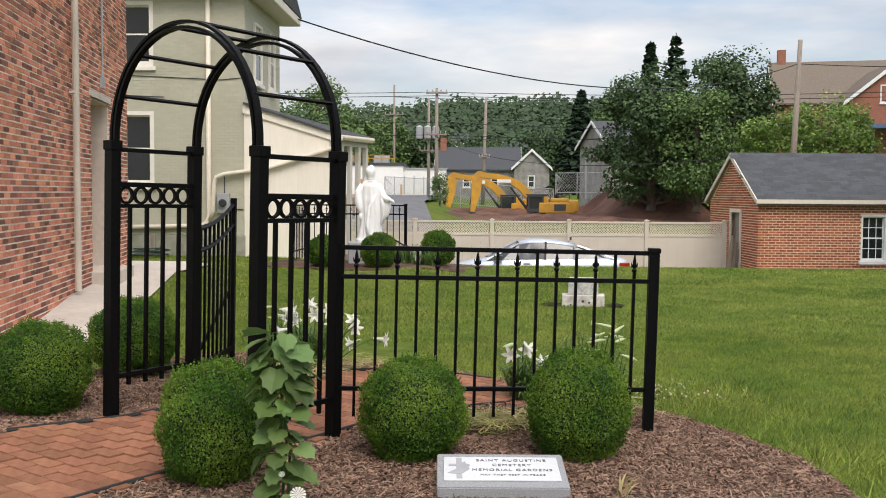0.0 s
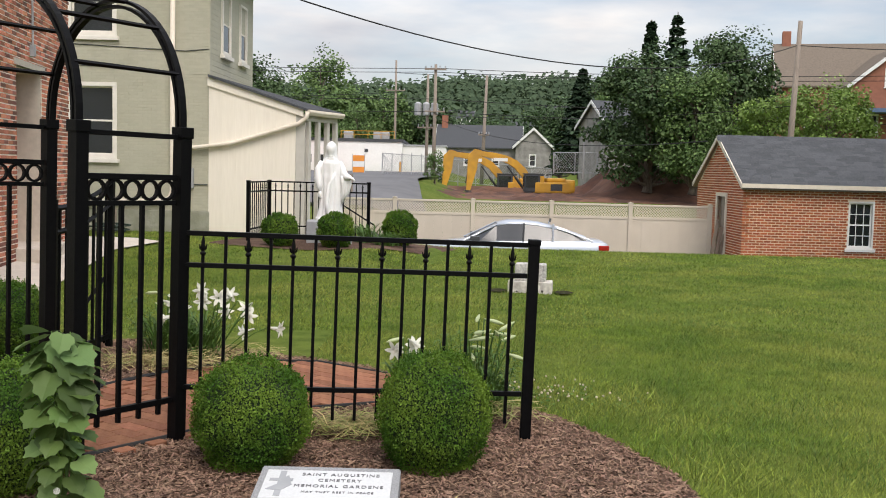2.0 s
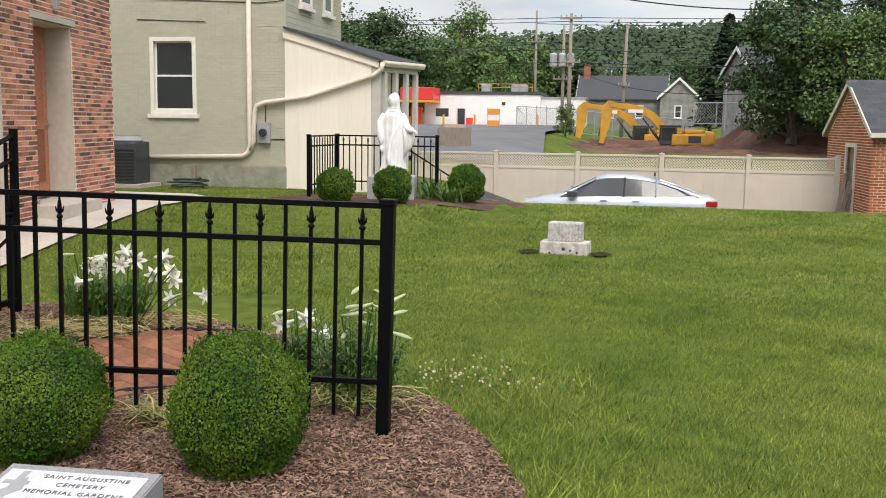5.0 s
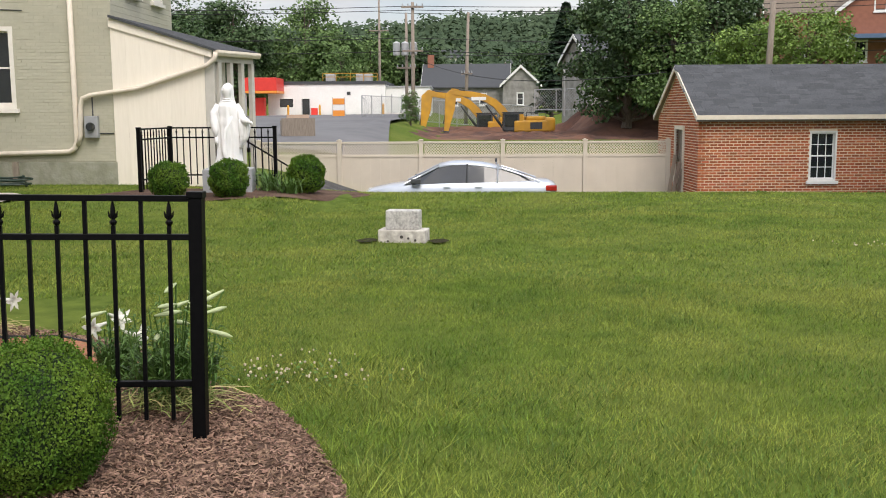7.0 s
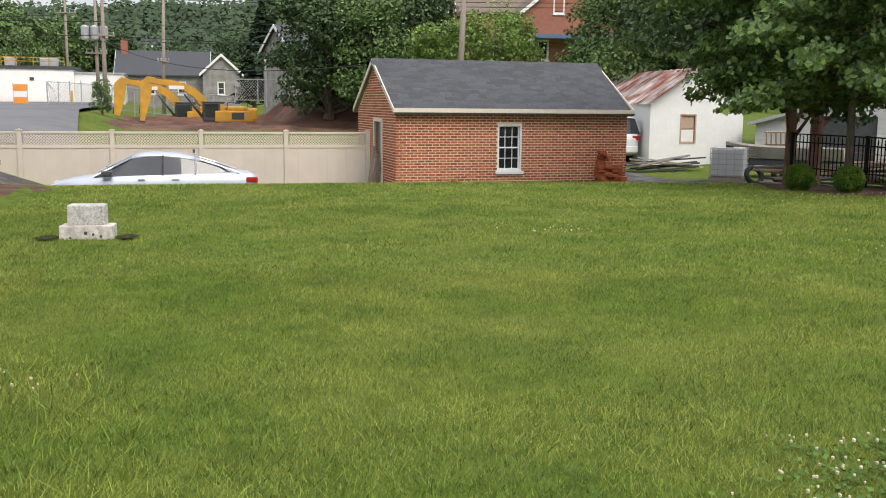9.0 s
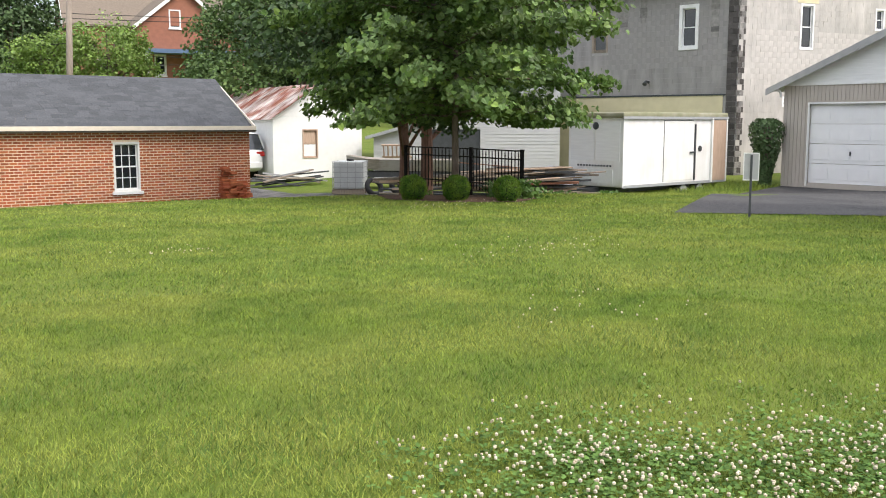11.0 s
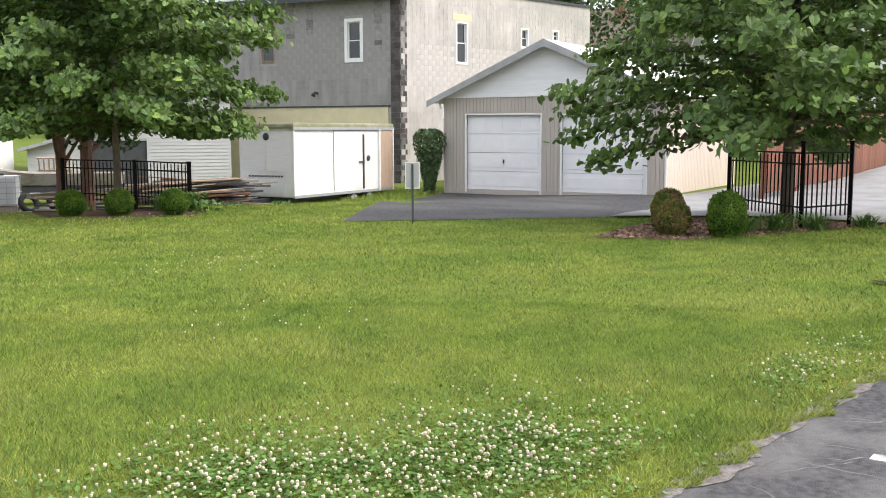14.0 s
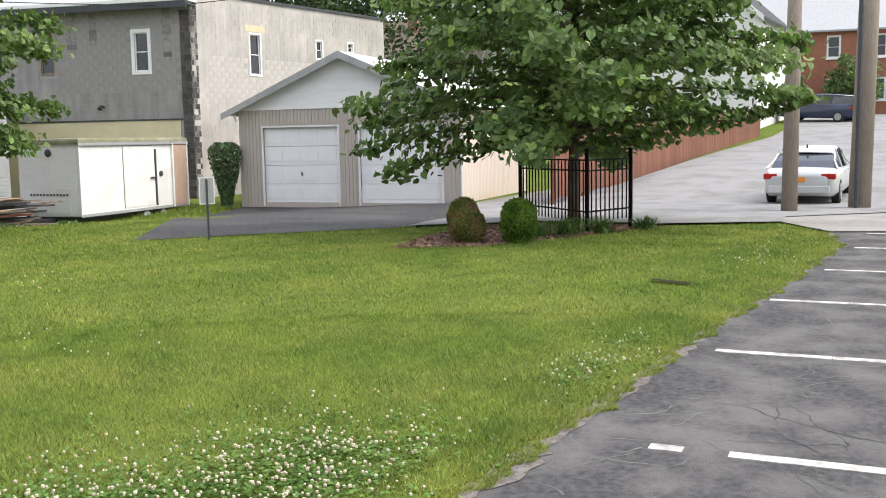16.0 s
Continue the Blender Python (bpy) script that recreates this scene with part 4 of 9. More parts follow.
    part("meter_dial", bm, M_GLASS, m, at=pose(5.96, -0.13, 1.28, 90, 0, 0))
    bm = bmesh.new()
    tube(bm, [(5.97, -0.015, 1.5), (5.97, -0.015, 1.95)], 0.014, 6)
    tube(bm, [(6.1, -0.02, 1.14), (6.4, -0.02, 1.14)], 0.012, 6)
    tube(bm, [(3.0, -0.015, 3.72), (4.6, -0.015, 3.66)], 0.01, 5)
    tube(bm, [(0.2, -0.015, 4.3), (5.9, -0.015, 4.05), (6.42, -0.015, 4.1)], 0.009, 5)
    part("cable", bm, M_DKGREY, c)


green_house()
# ---- iron fences ----
def finial(bm, x, y, z):
    """A spear point on a picket."""
    lathe(bm, [(0.008, 0), (0.017, 0.012), (0.017, 0.02), (0.008, 0.03), (0.013, 0.05), (0.011, 0.08), (0.002, 0.125)], 6, (x, y, z))
    for sg in (-1, 1):
        tube(bm, [(x, y, z + 0.03), (x + sg * 0.016, y, z + 0.045), (x + sg * 0.021, y, z + 0.068)], [0.006, 0.006, 0.002], 4)


def post_mesh(h, w=0.032, cap=True):
    bm = boxes((-w, w, -w, w, -0.12, h - 0.02), bevel=0.003)
    if cap:
        box(bm, -w - 0.006, w + 0.006, -w - 0.006, w + 0.006, h - 0.02, h + 0.012, bevel=0.006)
    return bm


def fence_panel(parent, a, b, h=1.22, gap=0.125, z0=0.0, finials=True, bottom=0.14, rails=(1.2, 1.02, 0.32), cache={}):
    """Rails and pickets from a to b (plan points) under a fence."""
    a, b = Vector((*a, 0)), Vector((*b, 0))
    L = (b - a).length
    ang = math.degrees(math.atan2(b.y - a.y, b.x - a.x))
    base = pose(a.x, a.y, z0, 0, 0, ang)
    for z in rails:
        part("rail", boxes((0.036, L - 0.036, -0.016, 0.016, z - 0.016, z + 0.012), bevel=0.003), M_IRON, parent, at=base)
    n = max(2, round((L - 0.07) / gap))
    step = L / n
    key = (finials, rails, bottom)
    if key not in cache:
        tall = bmesh.new()
        box(tall, -0.009, 0.009, -0.009, 0.009, bottom, rails[0] - 0.016)
        short = bmesh.new()
        box(short, -0.009, 0.009, -0.009, 0.009, bottom, rails[0] - 0.13)
        finial(short, 0, 0, rails[0] - 0.13)
        cache[key] = (finish(tall, "picket", M_IRON), finish(short, "picket", M_IRON))
    for k in range(1, n):
        ob = new("picket", cache[key][1 if finials and k % 2 else 0])
        ob.parent = parent
        ob.matrix_basis = base @ pose(k * step, 0, 0)


def iron_fence(pts, label, h=1.22, z=None, gap=0.125, posts=None):
    c = empty("iron_fence", (0, 0, 0), 0, label, "fence", "iron garden fences")
    zz = z if z is not None else g(*pts[0])
    for p in pts if posts is None else [pts[i] for i in posts]:
        part("post", post_mesh(h), M_IRON, c, at=pose(p[0], p[1], zz, 0, 0, 0))
    for a, b in zip(pts, pts[1:]):
        fence_panel(c, a, b, h, gap, zz, rails=(h - 0.02, h - 0.2, 0.3) if h < 1.1 else (1.2, 1.02, 0.32))
    return c


A, B, C, D = (-2.83, 6.32), (-2.46, 6.9), (-1.71, 5.53), (-1.34, 6.07)
LEAN = pose(*D, 0) @ pose(0, 0, 0, 0, 1.1, 0) @ pose(-D[0], -D[1], 0)   # the garden ironwork has settled to one side
iron_fence([D, (0.665, 6.33)], "black iron picket fence with spear points in a mulch bed", z=0.0, posts=[1]).matrix_world = LEAN
iron_fence([(-3.88, 18.75), (-3.8, 20.25), (-1.78, 20.05)], "black iron picket fence standing behind the white statue", h=1.22, z=0.08)
iron_fence([(15.8, 21.9), (15.95, 19.5), (15.66, 17.4)], "black iron picket fence under the small tree", h=1.07, z=-0.1)
iron_fence([(20.5, 8.0), (18.75, 6.19), (19.95, 5.72)], "black iron picket fence round the lane-side tree", h=1.38, z=0.02)


# ---- the arched garden arbour with its open gate ----
def ring(bm, cx, cz, r, w, at):
    n = 16
    loops = []
    for y in (-0.012, 0.012):
        for rr in (r, r - w):
            loops.append([bm.verts.new(at @ Vector((cx + rr * math.cos(2 * math.pi * k / n), y, cz + rr * math.sin(2 * math.pi * k / n)))) for k in range(n)])
    for a, b in ((0, 1), (1, 3), (3, 2), (2, 0)):
        for k in range(n):
            bm.faces.new((loops[a][k], loops[a][(k + 1) % n], loops[b][(k + 1) % n], loops[b][k]))


def arbour():
    c = empty("garden_arbour", (0, 0, 0), 0, "black iron arched arbour with an open gate over the brick path", "arbour")
    c.matrix_world = LEAN
    top = 1.77
    for p in (A, B, C, D):
        bm = boxes((-0.037, 0.037, -0.037, 0.037, -0.12, top), bevel=0.004)
        box(bm, -0.044, 0.044, -0.044, 0.044, top - 0.05, top + 0.012, bevel=0.006)
        part("post", bm, M_IRON, c, at=pose(p[0], p[1], g(*p) + 0.005, 0, 0, math.degrees(math.atan2(B[1] - A[1], B[0] - A[0]))))
    # arches
    def bow(p, q, s):
        th = math.pi * s
        mid, half = (Vector(p) + Vector(q)) / 2, (Vector(q) - Vector(p)) / 2
        xy = mid - half * math.cos(th)
        return Vector((xy.x, xy.y, top + g(*p) + (g(*q) - g(*p)) * s + 0.74 * math.sin(th) ** 0.92))
    for p, q in ((A, C), (B, D)):
        n = 28
        out = (Vector(q) - Vector(p)).normalized()
        side = Vector((-out.y, out.x, 0))
        bm = bmesh.new()
        pts = [bow(p, q, k / n) for k in range(n + 1)]
        for inner in (0.0, 0.034):
            rings = []
            for k, v in enumerate(pts):
                t = (pts[min(k + 1, n)] - pts[max(k - 1, 0)]).normalized()
                nn = t.cross(side).normalized()
                ce = Vector((*((Vector(p) + Vector(q)) / 2), top + 0.04))
                if (v - ce).dot(nn) < 0:
                    nn = -nn
                v = v - nn * inner
                rings.append([bm.verts.new(v + side * a * 0.02 + nn * b * 0.009) for a, b in ((-1, -1), (1, -1), (1, 1), (-1, 1))])
            for r0, r1 in zip(rings, rings[1:]):
                for k in range(4):
                    bm.faces.new((r0[k], r0[(k + 1) % 4], r1[(k + 1) % 4], r1[k]))
        bmesh.ops.recalc_face_normals(bm, faces=bm.faces[:])
        part("arch", bm, M_IRON, c)
    for s in (0.125, 0.265, 0.43, 0.57, 0.735, 0.875):
        a, b = bow(A, C, s), bow(B, D, s)
        bm = bmesh.new()
        tube(bm, [a, b], 0.013, 4)
        part("purlin", bm, M_IRON, c)
    # side panels: rail, ring band, pickets
    for p, q in ((A, B), (C, D)):
        Lp = (Vector(q) - Vector(p)).length
        at = pose(p[0], p[1], g(*p), 0, 0, math.degrees(math.atan2(q[1] - p[1], q[0] - p[0])))
        for z, th in ((1.73, 0.014), (1.505, 0.016), (1.365, 0.013), (0.25, 0.016)):
            part("rail", boxes((0.045, Lp - 0.045, -0.016, 0.016, z - th, z + th), bevel=0.003), M_IRON, c, at=at)
        for k in range(5):
            bm = bmesh.new()
            ring(bm, 0.105 + k * (Lp - 0.21) / 4, 1.435, 0.058, 0.014, at)
            part("ring", bm, M_IRON, c)
        for k in range(1, 5):
            x = Lp * k / 5
            part("picket", boxes((x - 0.011, x + 0.011, -0.011, 0.011, 0.18, 1.355)), M_IRON, c, at=at)
    # the gate, swung back on its hinge post
    e = Vector((-2.42, 7.92))
    b0 = Vector(B) + Vector((0.0, 0.06))
    Lg = (e - b0).length
    at = pose(b0.x, b0.y, 0.09, 0, 0, math.degrees(math.atan2(e.y - b0.y, e.x - b0.x)))
    gate = empty("gate", (0, 0, 0))
    gate.parent = c
    gate.matrix_basis = at
    rise = lambda x: 1.16 + 0.16 * (x / Lg) ** 2
    for x in (0.02, Lg - 0.02):
        part("stile", boxes((x - 0.022, x + 0.022, -0.022, 0.022, 0.08, rise(x) + 0.06), bevel=0.003), M_IRON, gate)
    for off in (0.0, -0.16):
        bm = bmesh.new()
        tube(bm, [(0.04 + (Lg - 0.08) * k / 8, 0, rise(Lg * k / 8) + off) for k in range(9)], 0.019, 4)
        part("top_rail", bm, M_IRON, gate)
    part("bottom_rail", boxes((0.04, Lg - 0.04, -0.016, 0.016, 0.14, 0.18)), M_IRON, gate)
    bm = bmesh.new()
    tube(bm, [(0.05, 0.02, 0.2), (Lg - 0.05, 0.02, 0.62)], 0.016, 4)
    part("brace", bm, M_IRON, gate)
    for k in range(1, 9):
        x = Lg * k / 9
        part("picket", boxes((x - 0.009, x + 0.009, -0.009, 0.009, 0.12, rise(x) - 0.01)), M_IRON, gate)


arbour()


# ---- the tan vinyl fence ----
def vinyl_fence():
    c = empty("vinyl_fence", (0, 31.5, 0), 0, "tan vinyl privacy fence with lattice tops along the alley", "fence")
    xs = [7.62 - 2.455 * k for k in range(6)]
    zb, zt = -1.2, 0.67
    strip, strip2 = None, None
    for x in xs:
        bm = boxes((x - 0.065, x + 0.065, -0.065, 0.065, zb, zt + 0.03), bevel=0.006)
        box(bm, x - 0.08, x + 0.08, -0.08, 0.08, zt + 0.03, zt + 0.05, bevel=0.008)
        prism(bm, [(x - 0.065, zt + 0.05), (x + 0.065, zt + 0.05), (x, zt + 0.075)], -0.06, 0.06)
        part("post", bm, M_VINYL, c)
    for xa, xb in zip(xs[1:], xs):
        a, b = xa + 0.066, xb - 0.066
        pn = empty("panel", (0, 0, 0))
        pn.parent = c
        for z0, z1 in ((zt - 0.06, zt), (zt - 0.47, zt - 0.39), (zb + 0.05, zb + 0.16)):
            part("rail", boxes((a, b, -0.028, 0.028, z0, z1), bevel=0.004), M_VINYL, pn)
        n = 8
        for k in range(n):
            p = a + (b - a) * k / n
            part("board", boxes((p + 0.001, p + (b - a) / n - 0.001, -0.012, 0.012, zb + 0.16, zt - 0.47)), M_VINYL, pn)
        bm = bmesh.new()
        z0, z1 = zt - 0.39, zt - 0.06
        h = z1 - z0
        for sgn, yy in ((1, -0.006), (-1, 0.006)):
            x = a - h
            while x < b:
                w = 0.036
                pts = [(x, z0), (x + w, z0), (x + w + h, z1), (x + h, z1)] if sgn > 0 else [(x + h, z0), (x + h + w, z0), (x + w, z1), (x, z1)]
                q = []
                for px_, pz in pts:
                    q.append((min(max(px_, a), b), pz))
                if max(v[0] for v in q) - min(v[0] for v in q) > w + 0.01:
                    lo = [bm.verts.new((u, yy - 0.004, v)) for u, v in q]
                    hi = [bm.verts.new((u, yy + 0.004, v)) for u, v in q]
                    bm.faces.new(lo)
                    bm.faces.new(hi[::-1])
                x += 0.085
        part("lattice", bm, M_VINYL, pn)


vinyl_fence()


# ---- the planting bed ----
BED = [(-5.2, 3.6), (1.0, 3.5), (1.45, 4.4), (1.5, 5.2), (1.45, 5.7), (1.2, 6.35), (0.9, 6.9), (0.55, 7.2), (0.1, 7.7), (-0.5, 8.35), (-1.3, 8.75), (-2.2, 9.1), (-2.9, 8.9), (-3.3, 8.3), (-3.9, 7.6), (-4.7, 7.3)]
sheet("mulch_bed", BED, 0.004, M_MULCH, "bed of shredded brown bark mulch", step=0.3)


def inside(x, y, poly):
    r, j = False, len(poly) - 1
    for i in range(len(poly)):
        (xi, yi), (xj, yj) = poly[i], poly[j]
        if (yi > y) != (yj > y) and x < (xj - xi) * (y - yi) / (yj - yi) + xi:
            r = not r
        j = i
    return r


PATH_W = [(-5.2, 3.9), (-2.9, 4.0), (-2.35, 4.87), (-2.05, 5.3), (-1.75, 5.62), (-1.36, 6.12), (-0.95, 6.75), (-0.2, 7.1), (0.02, 7.55), (-0.3, 8.0), (-0.9, 8.4), (-1.5, 8.35), (-2.0, 7.7), (-2.36, 6.85), (-2.74, 6.3), (-3.33, 5.92), (-5.2, 5.0)]


def chips(n, seed, poly, avoid, lo, hi, size=(0.008, 0.032), material=M_CHIP, name="bark_chips", label="loose shredded bark chips"):
    rng = np.random.default_rng(seed)
    P = []
    while len(P) < n:
        x, y = rng.uniform(lo[0], hi[0]), rng.uniform(lo[1], hi[1])
        if inside(x, y, poly) and not (avoid and inside(x, y, avoid)):
            P.append((x, y))
    P = np.array(P)
    L, W = rng.uniform(*size, n), size[1] * rng.uniform(0.08, 0.22, n)
    th, ti = rng.uniform(0, 2 * np.pi, n), rng.normal(0, 0.35, n)
    u = np.stack([np.cos(th) * np.cos(ti), np.sin(th) * np.cos(ti), np.sin(ti)], 1) * L[:, None]
    s = np.stack([-np.sin(th), np.cos(th), rng.normal(0, 0.5, n)], 1) * W[:, None]
    c = np.stack([P[:, 0], P[:, 1], gz(P[:, 0], P[:, 1]) + 0.007 + rng.uniform(0, 0.014, n)], 1)
    up = np.array([0, 0, 0.004])
    v = np.stack([c - u - s, c + u - s, c + u + s, c - u + s, c + up], 1).reshape(-1, 3)
    b = np.arange(n)[:, None] * 5
    f = np.concatenate([b + np.array([0, 1, 4]), b + np.array([1, 2, 4]), b + np.array([2, 3, 4]), b + np.array([3, 0, 4])])
    ob = new(name, from_arrays(name, v, f, material))
    tagged(ob, label, "mulch", kind="stuff")


chips(66000, 21, BED, PATH_W, (-4.6, 4.3), (1.6, 9.1), size=(0.005, 0.023))


def brick_path():
    ob = tagged(sheet("brick_path", PATH_W, 0.012, M_MULCH, "", step=0.3), "curving path of worn red clay pavers", "path", kind="structure")
    rng = random.Random(31)
    me = None
    ang = radians(-35)
    ca, sa = math.cos(ang), math.sin(ang)
    bl, bw, j = 0.2, 0.1, 0.003
    lo, hi, singles = [], [], 0
    shared = bmesh.new()
    box(shared, 0, bl, 0, bw, -0.03, 0, bevel=0.004)
    shared = finish(shared, "paver", M_PAVER)
    rest = bmesh.new()
    for i in range(-40, 45):
        for k in range(-60, 110):
            u, v = k * (bl + j) + (i % 2) * 0.1, i * (bw + j)
            x, y = -2.2 + ca * u - sa * v, 6.2 + sa * u + ca * v
            cx, cy = x + ca * 0.1 - sa * 0.05, y + sa * 0.1 + ca * 0.05
            if not inside(cx, cy, PATH_W):
                continue
            m = pose(x, y, g(cx, cy) + 0.026 + rng.uniform(-0.002, 0.002), 0, 0, -35)
            if singles < 300 and cy > 4.9 and -3.6 < cx < -0.0:
                o = new("paver", shared)
                o.parent = ob
                o.matrix_basis = m
                singles += 1
            else:
                box(rest, 0, bl, 0, bw, -0.03, 0, m=m)
    r = part("paving", rest, M_PAVER, ob)
    r["kind"] = "stuff"
    # black plastic edging along both sides
    for side in (PATH_W[1:9], PATH_W[9:16]):
        bm = bmesh.new()
        tube(bm, [(x, y, g(x, y) + 0.02) for x, y in side], 0.016, 6)
        part("edging", bm, M_RUBBER, ob, "black plastic edging")


brick_path()


# ---- clipped bushes ----
def bush_mesh(seed, r=(0.36, 0.36, 0.34), n=30000, size=0.0135):
    """Leaf cloud of a clipped ball, with an uneven outline and young sprigs standing out of it."""
    rng = np.random.default_rng(seed)
    d = rng.normal(size=(n, 3))
    d /= np.linalg.norm(d, axis=1)[:, None]
    d = d[d[:, 2] > -0.85]
    lump = 1 + 0.045 * np.sin(d[:, 0] * 7 + seed) * np.cos(d[:, 1] * 6 + 2 * seed) + 0.035 * np.sin(d[:, 2] * 9 + d[:, 0] * 4) + 0.02 * np.sin(d[:, 0] * 23 + seed) * np.sin(d[:, 1] * 21) * np.sin(d[:, 2] * 19 + 1)
    sq = 1 / (np.abs(d) ** 2.5).sum(1) ** (1 / 2.5)
    shape = lump * (0.55 + 0.45 * sq)
    c = d * (shape * rng.normal(0.98, 0.035, len(d)))[:, None] * np.array(r)
    nn = d + rng.normal(0, 0.6, d.shape)
    # sprigs: short rows of leaves reaching out, most of them near the top
    m = 620
    pick = rng.choice(len(d), m, p=(0.15 + np.clip(d[:, 2] + 0.3, 0, 1.3)) / (0.15 + np.clip(d[:, 2] + 0.3, 0, 1.3)).sum())
    long = rng.uniform(0.01, 0.05, m)
    up = d[pick] + np.array([0, 0, 0.7]) + rng.normal(0, 0.2, (m, 3))
    up /= np.linalg.norm(up, axis=1)[:, None]
    for q in np.linspace(0.0, 1.0, 5):
        c = np.concatenate([c, d[pick] * shape[pick][:, None] * np.array(r) + up * (long * q)[:, None] + rng.normal(0, 0.003, (m, 3))])
        nn = np.concatenate([nn, d[pick] * 0.5 + rng.normal(0, 0.7, (m, 3))])
    nn /= np.linalg.norm(nn, axis=1)[:, None]
    v, f = leaves(rng, c, nn, size)
    return from_arrays("foliage", v, f, M_BOX)


BUSH_MESHES = [bush_mesh(s) for s in (1, 2, 3)]
FAR_BUSH = [bush_mesh(s, n=6000, size=0.03) for s in (4, 5)]
# near-black core inside the leaves: the bush's inner shade put into colour
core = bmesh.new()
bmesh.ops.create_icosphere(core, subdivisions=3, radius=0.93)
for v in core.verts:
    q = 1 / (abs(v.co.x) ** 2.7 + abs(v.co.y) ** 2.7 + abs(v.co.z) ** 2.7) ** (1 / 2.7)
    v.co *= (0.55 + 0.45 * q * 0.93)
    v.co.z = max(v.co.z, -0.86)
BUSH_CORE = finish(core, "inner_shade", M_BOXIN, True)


def bush(x, y, w, h, k, label, group, z=None, brown=0):
    zz = z if z is not None else g(x, y)
    ob = empty("boxwood_bush", (x, y, zz), k * 67.0, label, "bush", group)
    s = Matrix.Diagonal((w / 2 / 0.36, w / 2 / 0.36, h / 2 / 0.34, 1))
    up = Matrix.Translation((0, 0, h / 2 * 0.93))
    o = new("foliage", BUSH_MESHES[k % 3] if k < 5 else FAR_BUSH[k % 2])
    o.parent, o.matrix_basis = ob, up @ s
    if brown:
        o2 = new("browned_foliage", bush_mesh(40 + k, n=4000, size=0.03))
        o2.data.materials[0] = M_BOXBR
        o2.parent, o2.matrix_basis = ob, up @ s @ Matrix.Scale(1.03, 4)
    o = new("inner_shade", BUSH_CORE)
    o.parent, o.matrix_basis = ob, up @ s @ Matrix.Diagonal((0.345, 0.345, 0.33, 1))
    bm = bmesh.new()
    tube(bm, [(0, 0, -0.05), (0.01, 0, h * 0.2)], [0.02, 0.03], 6)
    part("stem", bm, M_BARK, ob)


near_lab = "round clipped green boxwood bush in bark mulch"
bush(-3.38, 6.5, 0.66, 0.62, 0, near_lab, "bushes round the arbour")
bush(-3.2, 7.85, 0.66, 0.64, 1, near_lab + " behind the arbour panel", "bushes round the arbour")
bush(-1.84, 5.14, 0.57, 0.66, 2, near_lab + " beside the path", "bushes round the arbour", -0.01)
bush(-0.815, 5.68, 0.6, 0.59, 3, near_lab + " before the fence", "bushes round the arbour", -0.01)
bush(0.15, 5.735, 0.58, 0.64, 4, near_lab + " before the fence", "bushes round the arbour", -0.01)
far_lab = "small clipped boxwood bush beside the statue"
bush(-3.12, 17.9, 0.62, 0.58, 5, far_lab, "bushes round the statue")
bush(-2.14, 18.0, 0.62, 0.62, 6, far_lab, "bushes round the statue")
bush(-1.1, 19.4, 0.64, 0.68, 7, far_lab, "bushes round the statue")
for k, (x, y) in enumerate([(13.39, 18.07), (13.98, 17.42), (14.66, 16.68)]):
    bush(x, y, 0.52, 0.5, 8 + k, "small round bush under the tree by the fence", "bushes by the small tree")
bush(16.95, 7.72, 0.5, 0.66, 11, "half-browned clipped bush in a mulch bed", "bushes by the lane tree", brown=1)
bush(16.5, 7.47, 0.5, 0.54, 12, "half-browned clipped bush in a mulch bed", "bushes by the lane tree", brown=1)
bush(16.75, 6.72, 0.55, 0.68, 13, "green clipped bush beside the lane tree", "bushes by the lane tree")
sheet("statue_bed", [(-4.3, 17.5), (-2.3, 17.4), (-0.6, 18.6), (0.0, 20.2), (-0.4, 20.9), (-4.5, 21.3)], 0.015, M_MULCH, "mulch bed round the statue", step=0.8)
sheet("tree_bed", [(13.0, 18.3), (13.6, 17.2), (14.6, 16.3), (15.7, 16.9), (16.4, 18.8), (15.3, 21), (13.6, 20)], 0.015, M_MULCH, "mulch bed under the small tree", step=0.8)
sheet("lane_bed", [(15.5, 8.3), (16.0, 7.1), (17.4, 6.3), (18.8, 5.7), (20.2, 5.1), (20.7, 6.4), (20.2, 8.2), (17.5, 8.6)], 0.015, M_MULCH, "mulch bed under the lane tree", step=0.8)
chips(5000, 22, [(15.5, 8.3), (16.0, 7.1), (17.4, 6.3), (18.8, 5.7), (20.2, 5.1), (20.7, 6.4), (20.2, 8.2), (17.5, 8.6)], None, (15.4, 5), (20.8, 8.7), size=(0.02, 0.06))


# ---- the memorial plaque ----
def text(body, size, at, parent, material, depth=0.0015, spacing=1.0):
    cu = bpy.data.curves.new("lettering", "FONT")
    cu.body, cu.size, cu.align_x, cu.align_y, cu.extrude = body, size, "CENTER", "CENTER", depth
    cu.space_character = spacing
    tmp = new("tmp_text", cu)
    me = bpy.data.meshes.new_from_object(tmp.evaluated_get(bpy.context.evaluated_depsgraph_get()))
    bpy.data.objects.remove(tmp)
    me.materials.append(material)
    ob = new("lettering", me)
    ob.parent, ob.matrix_basis = parent, at
    return ob


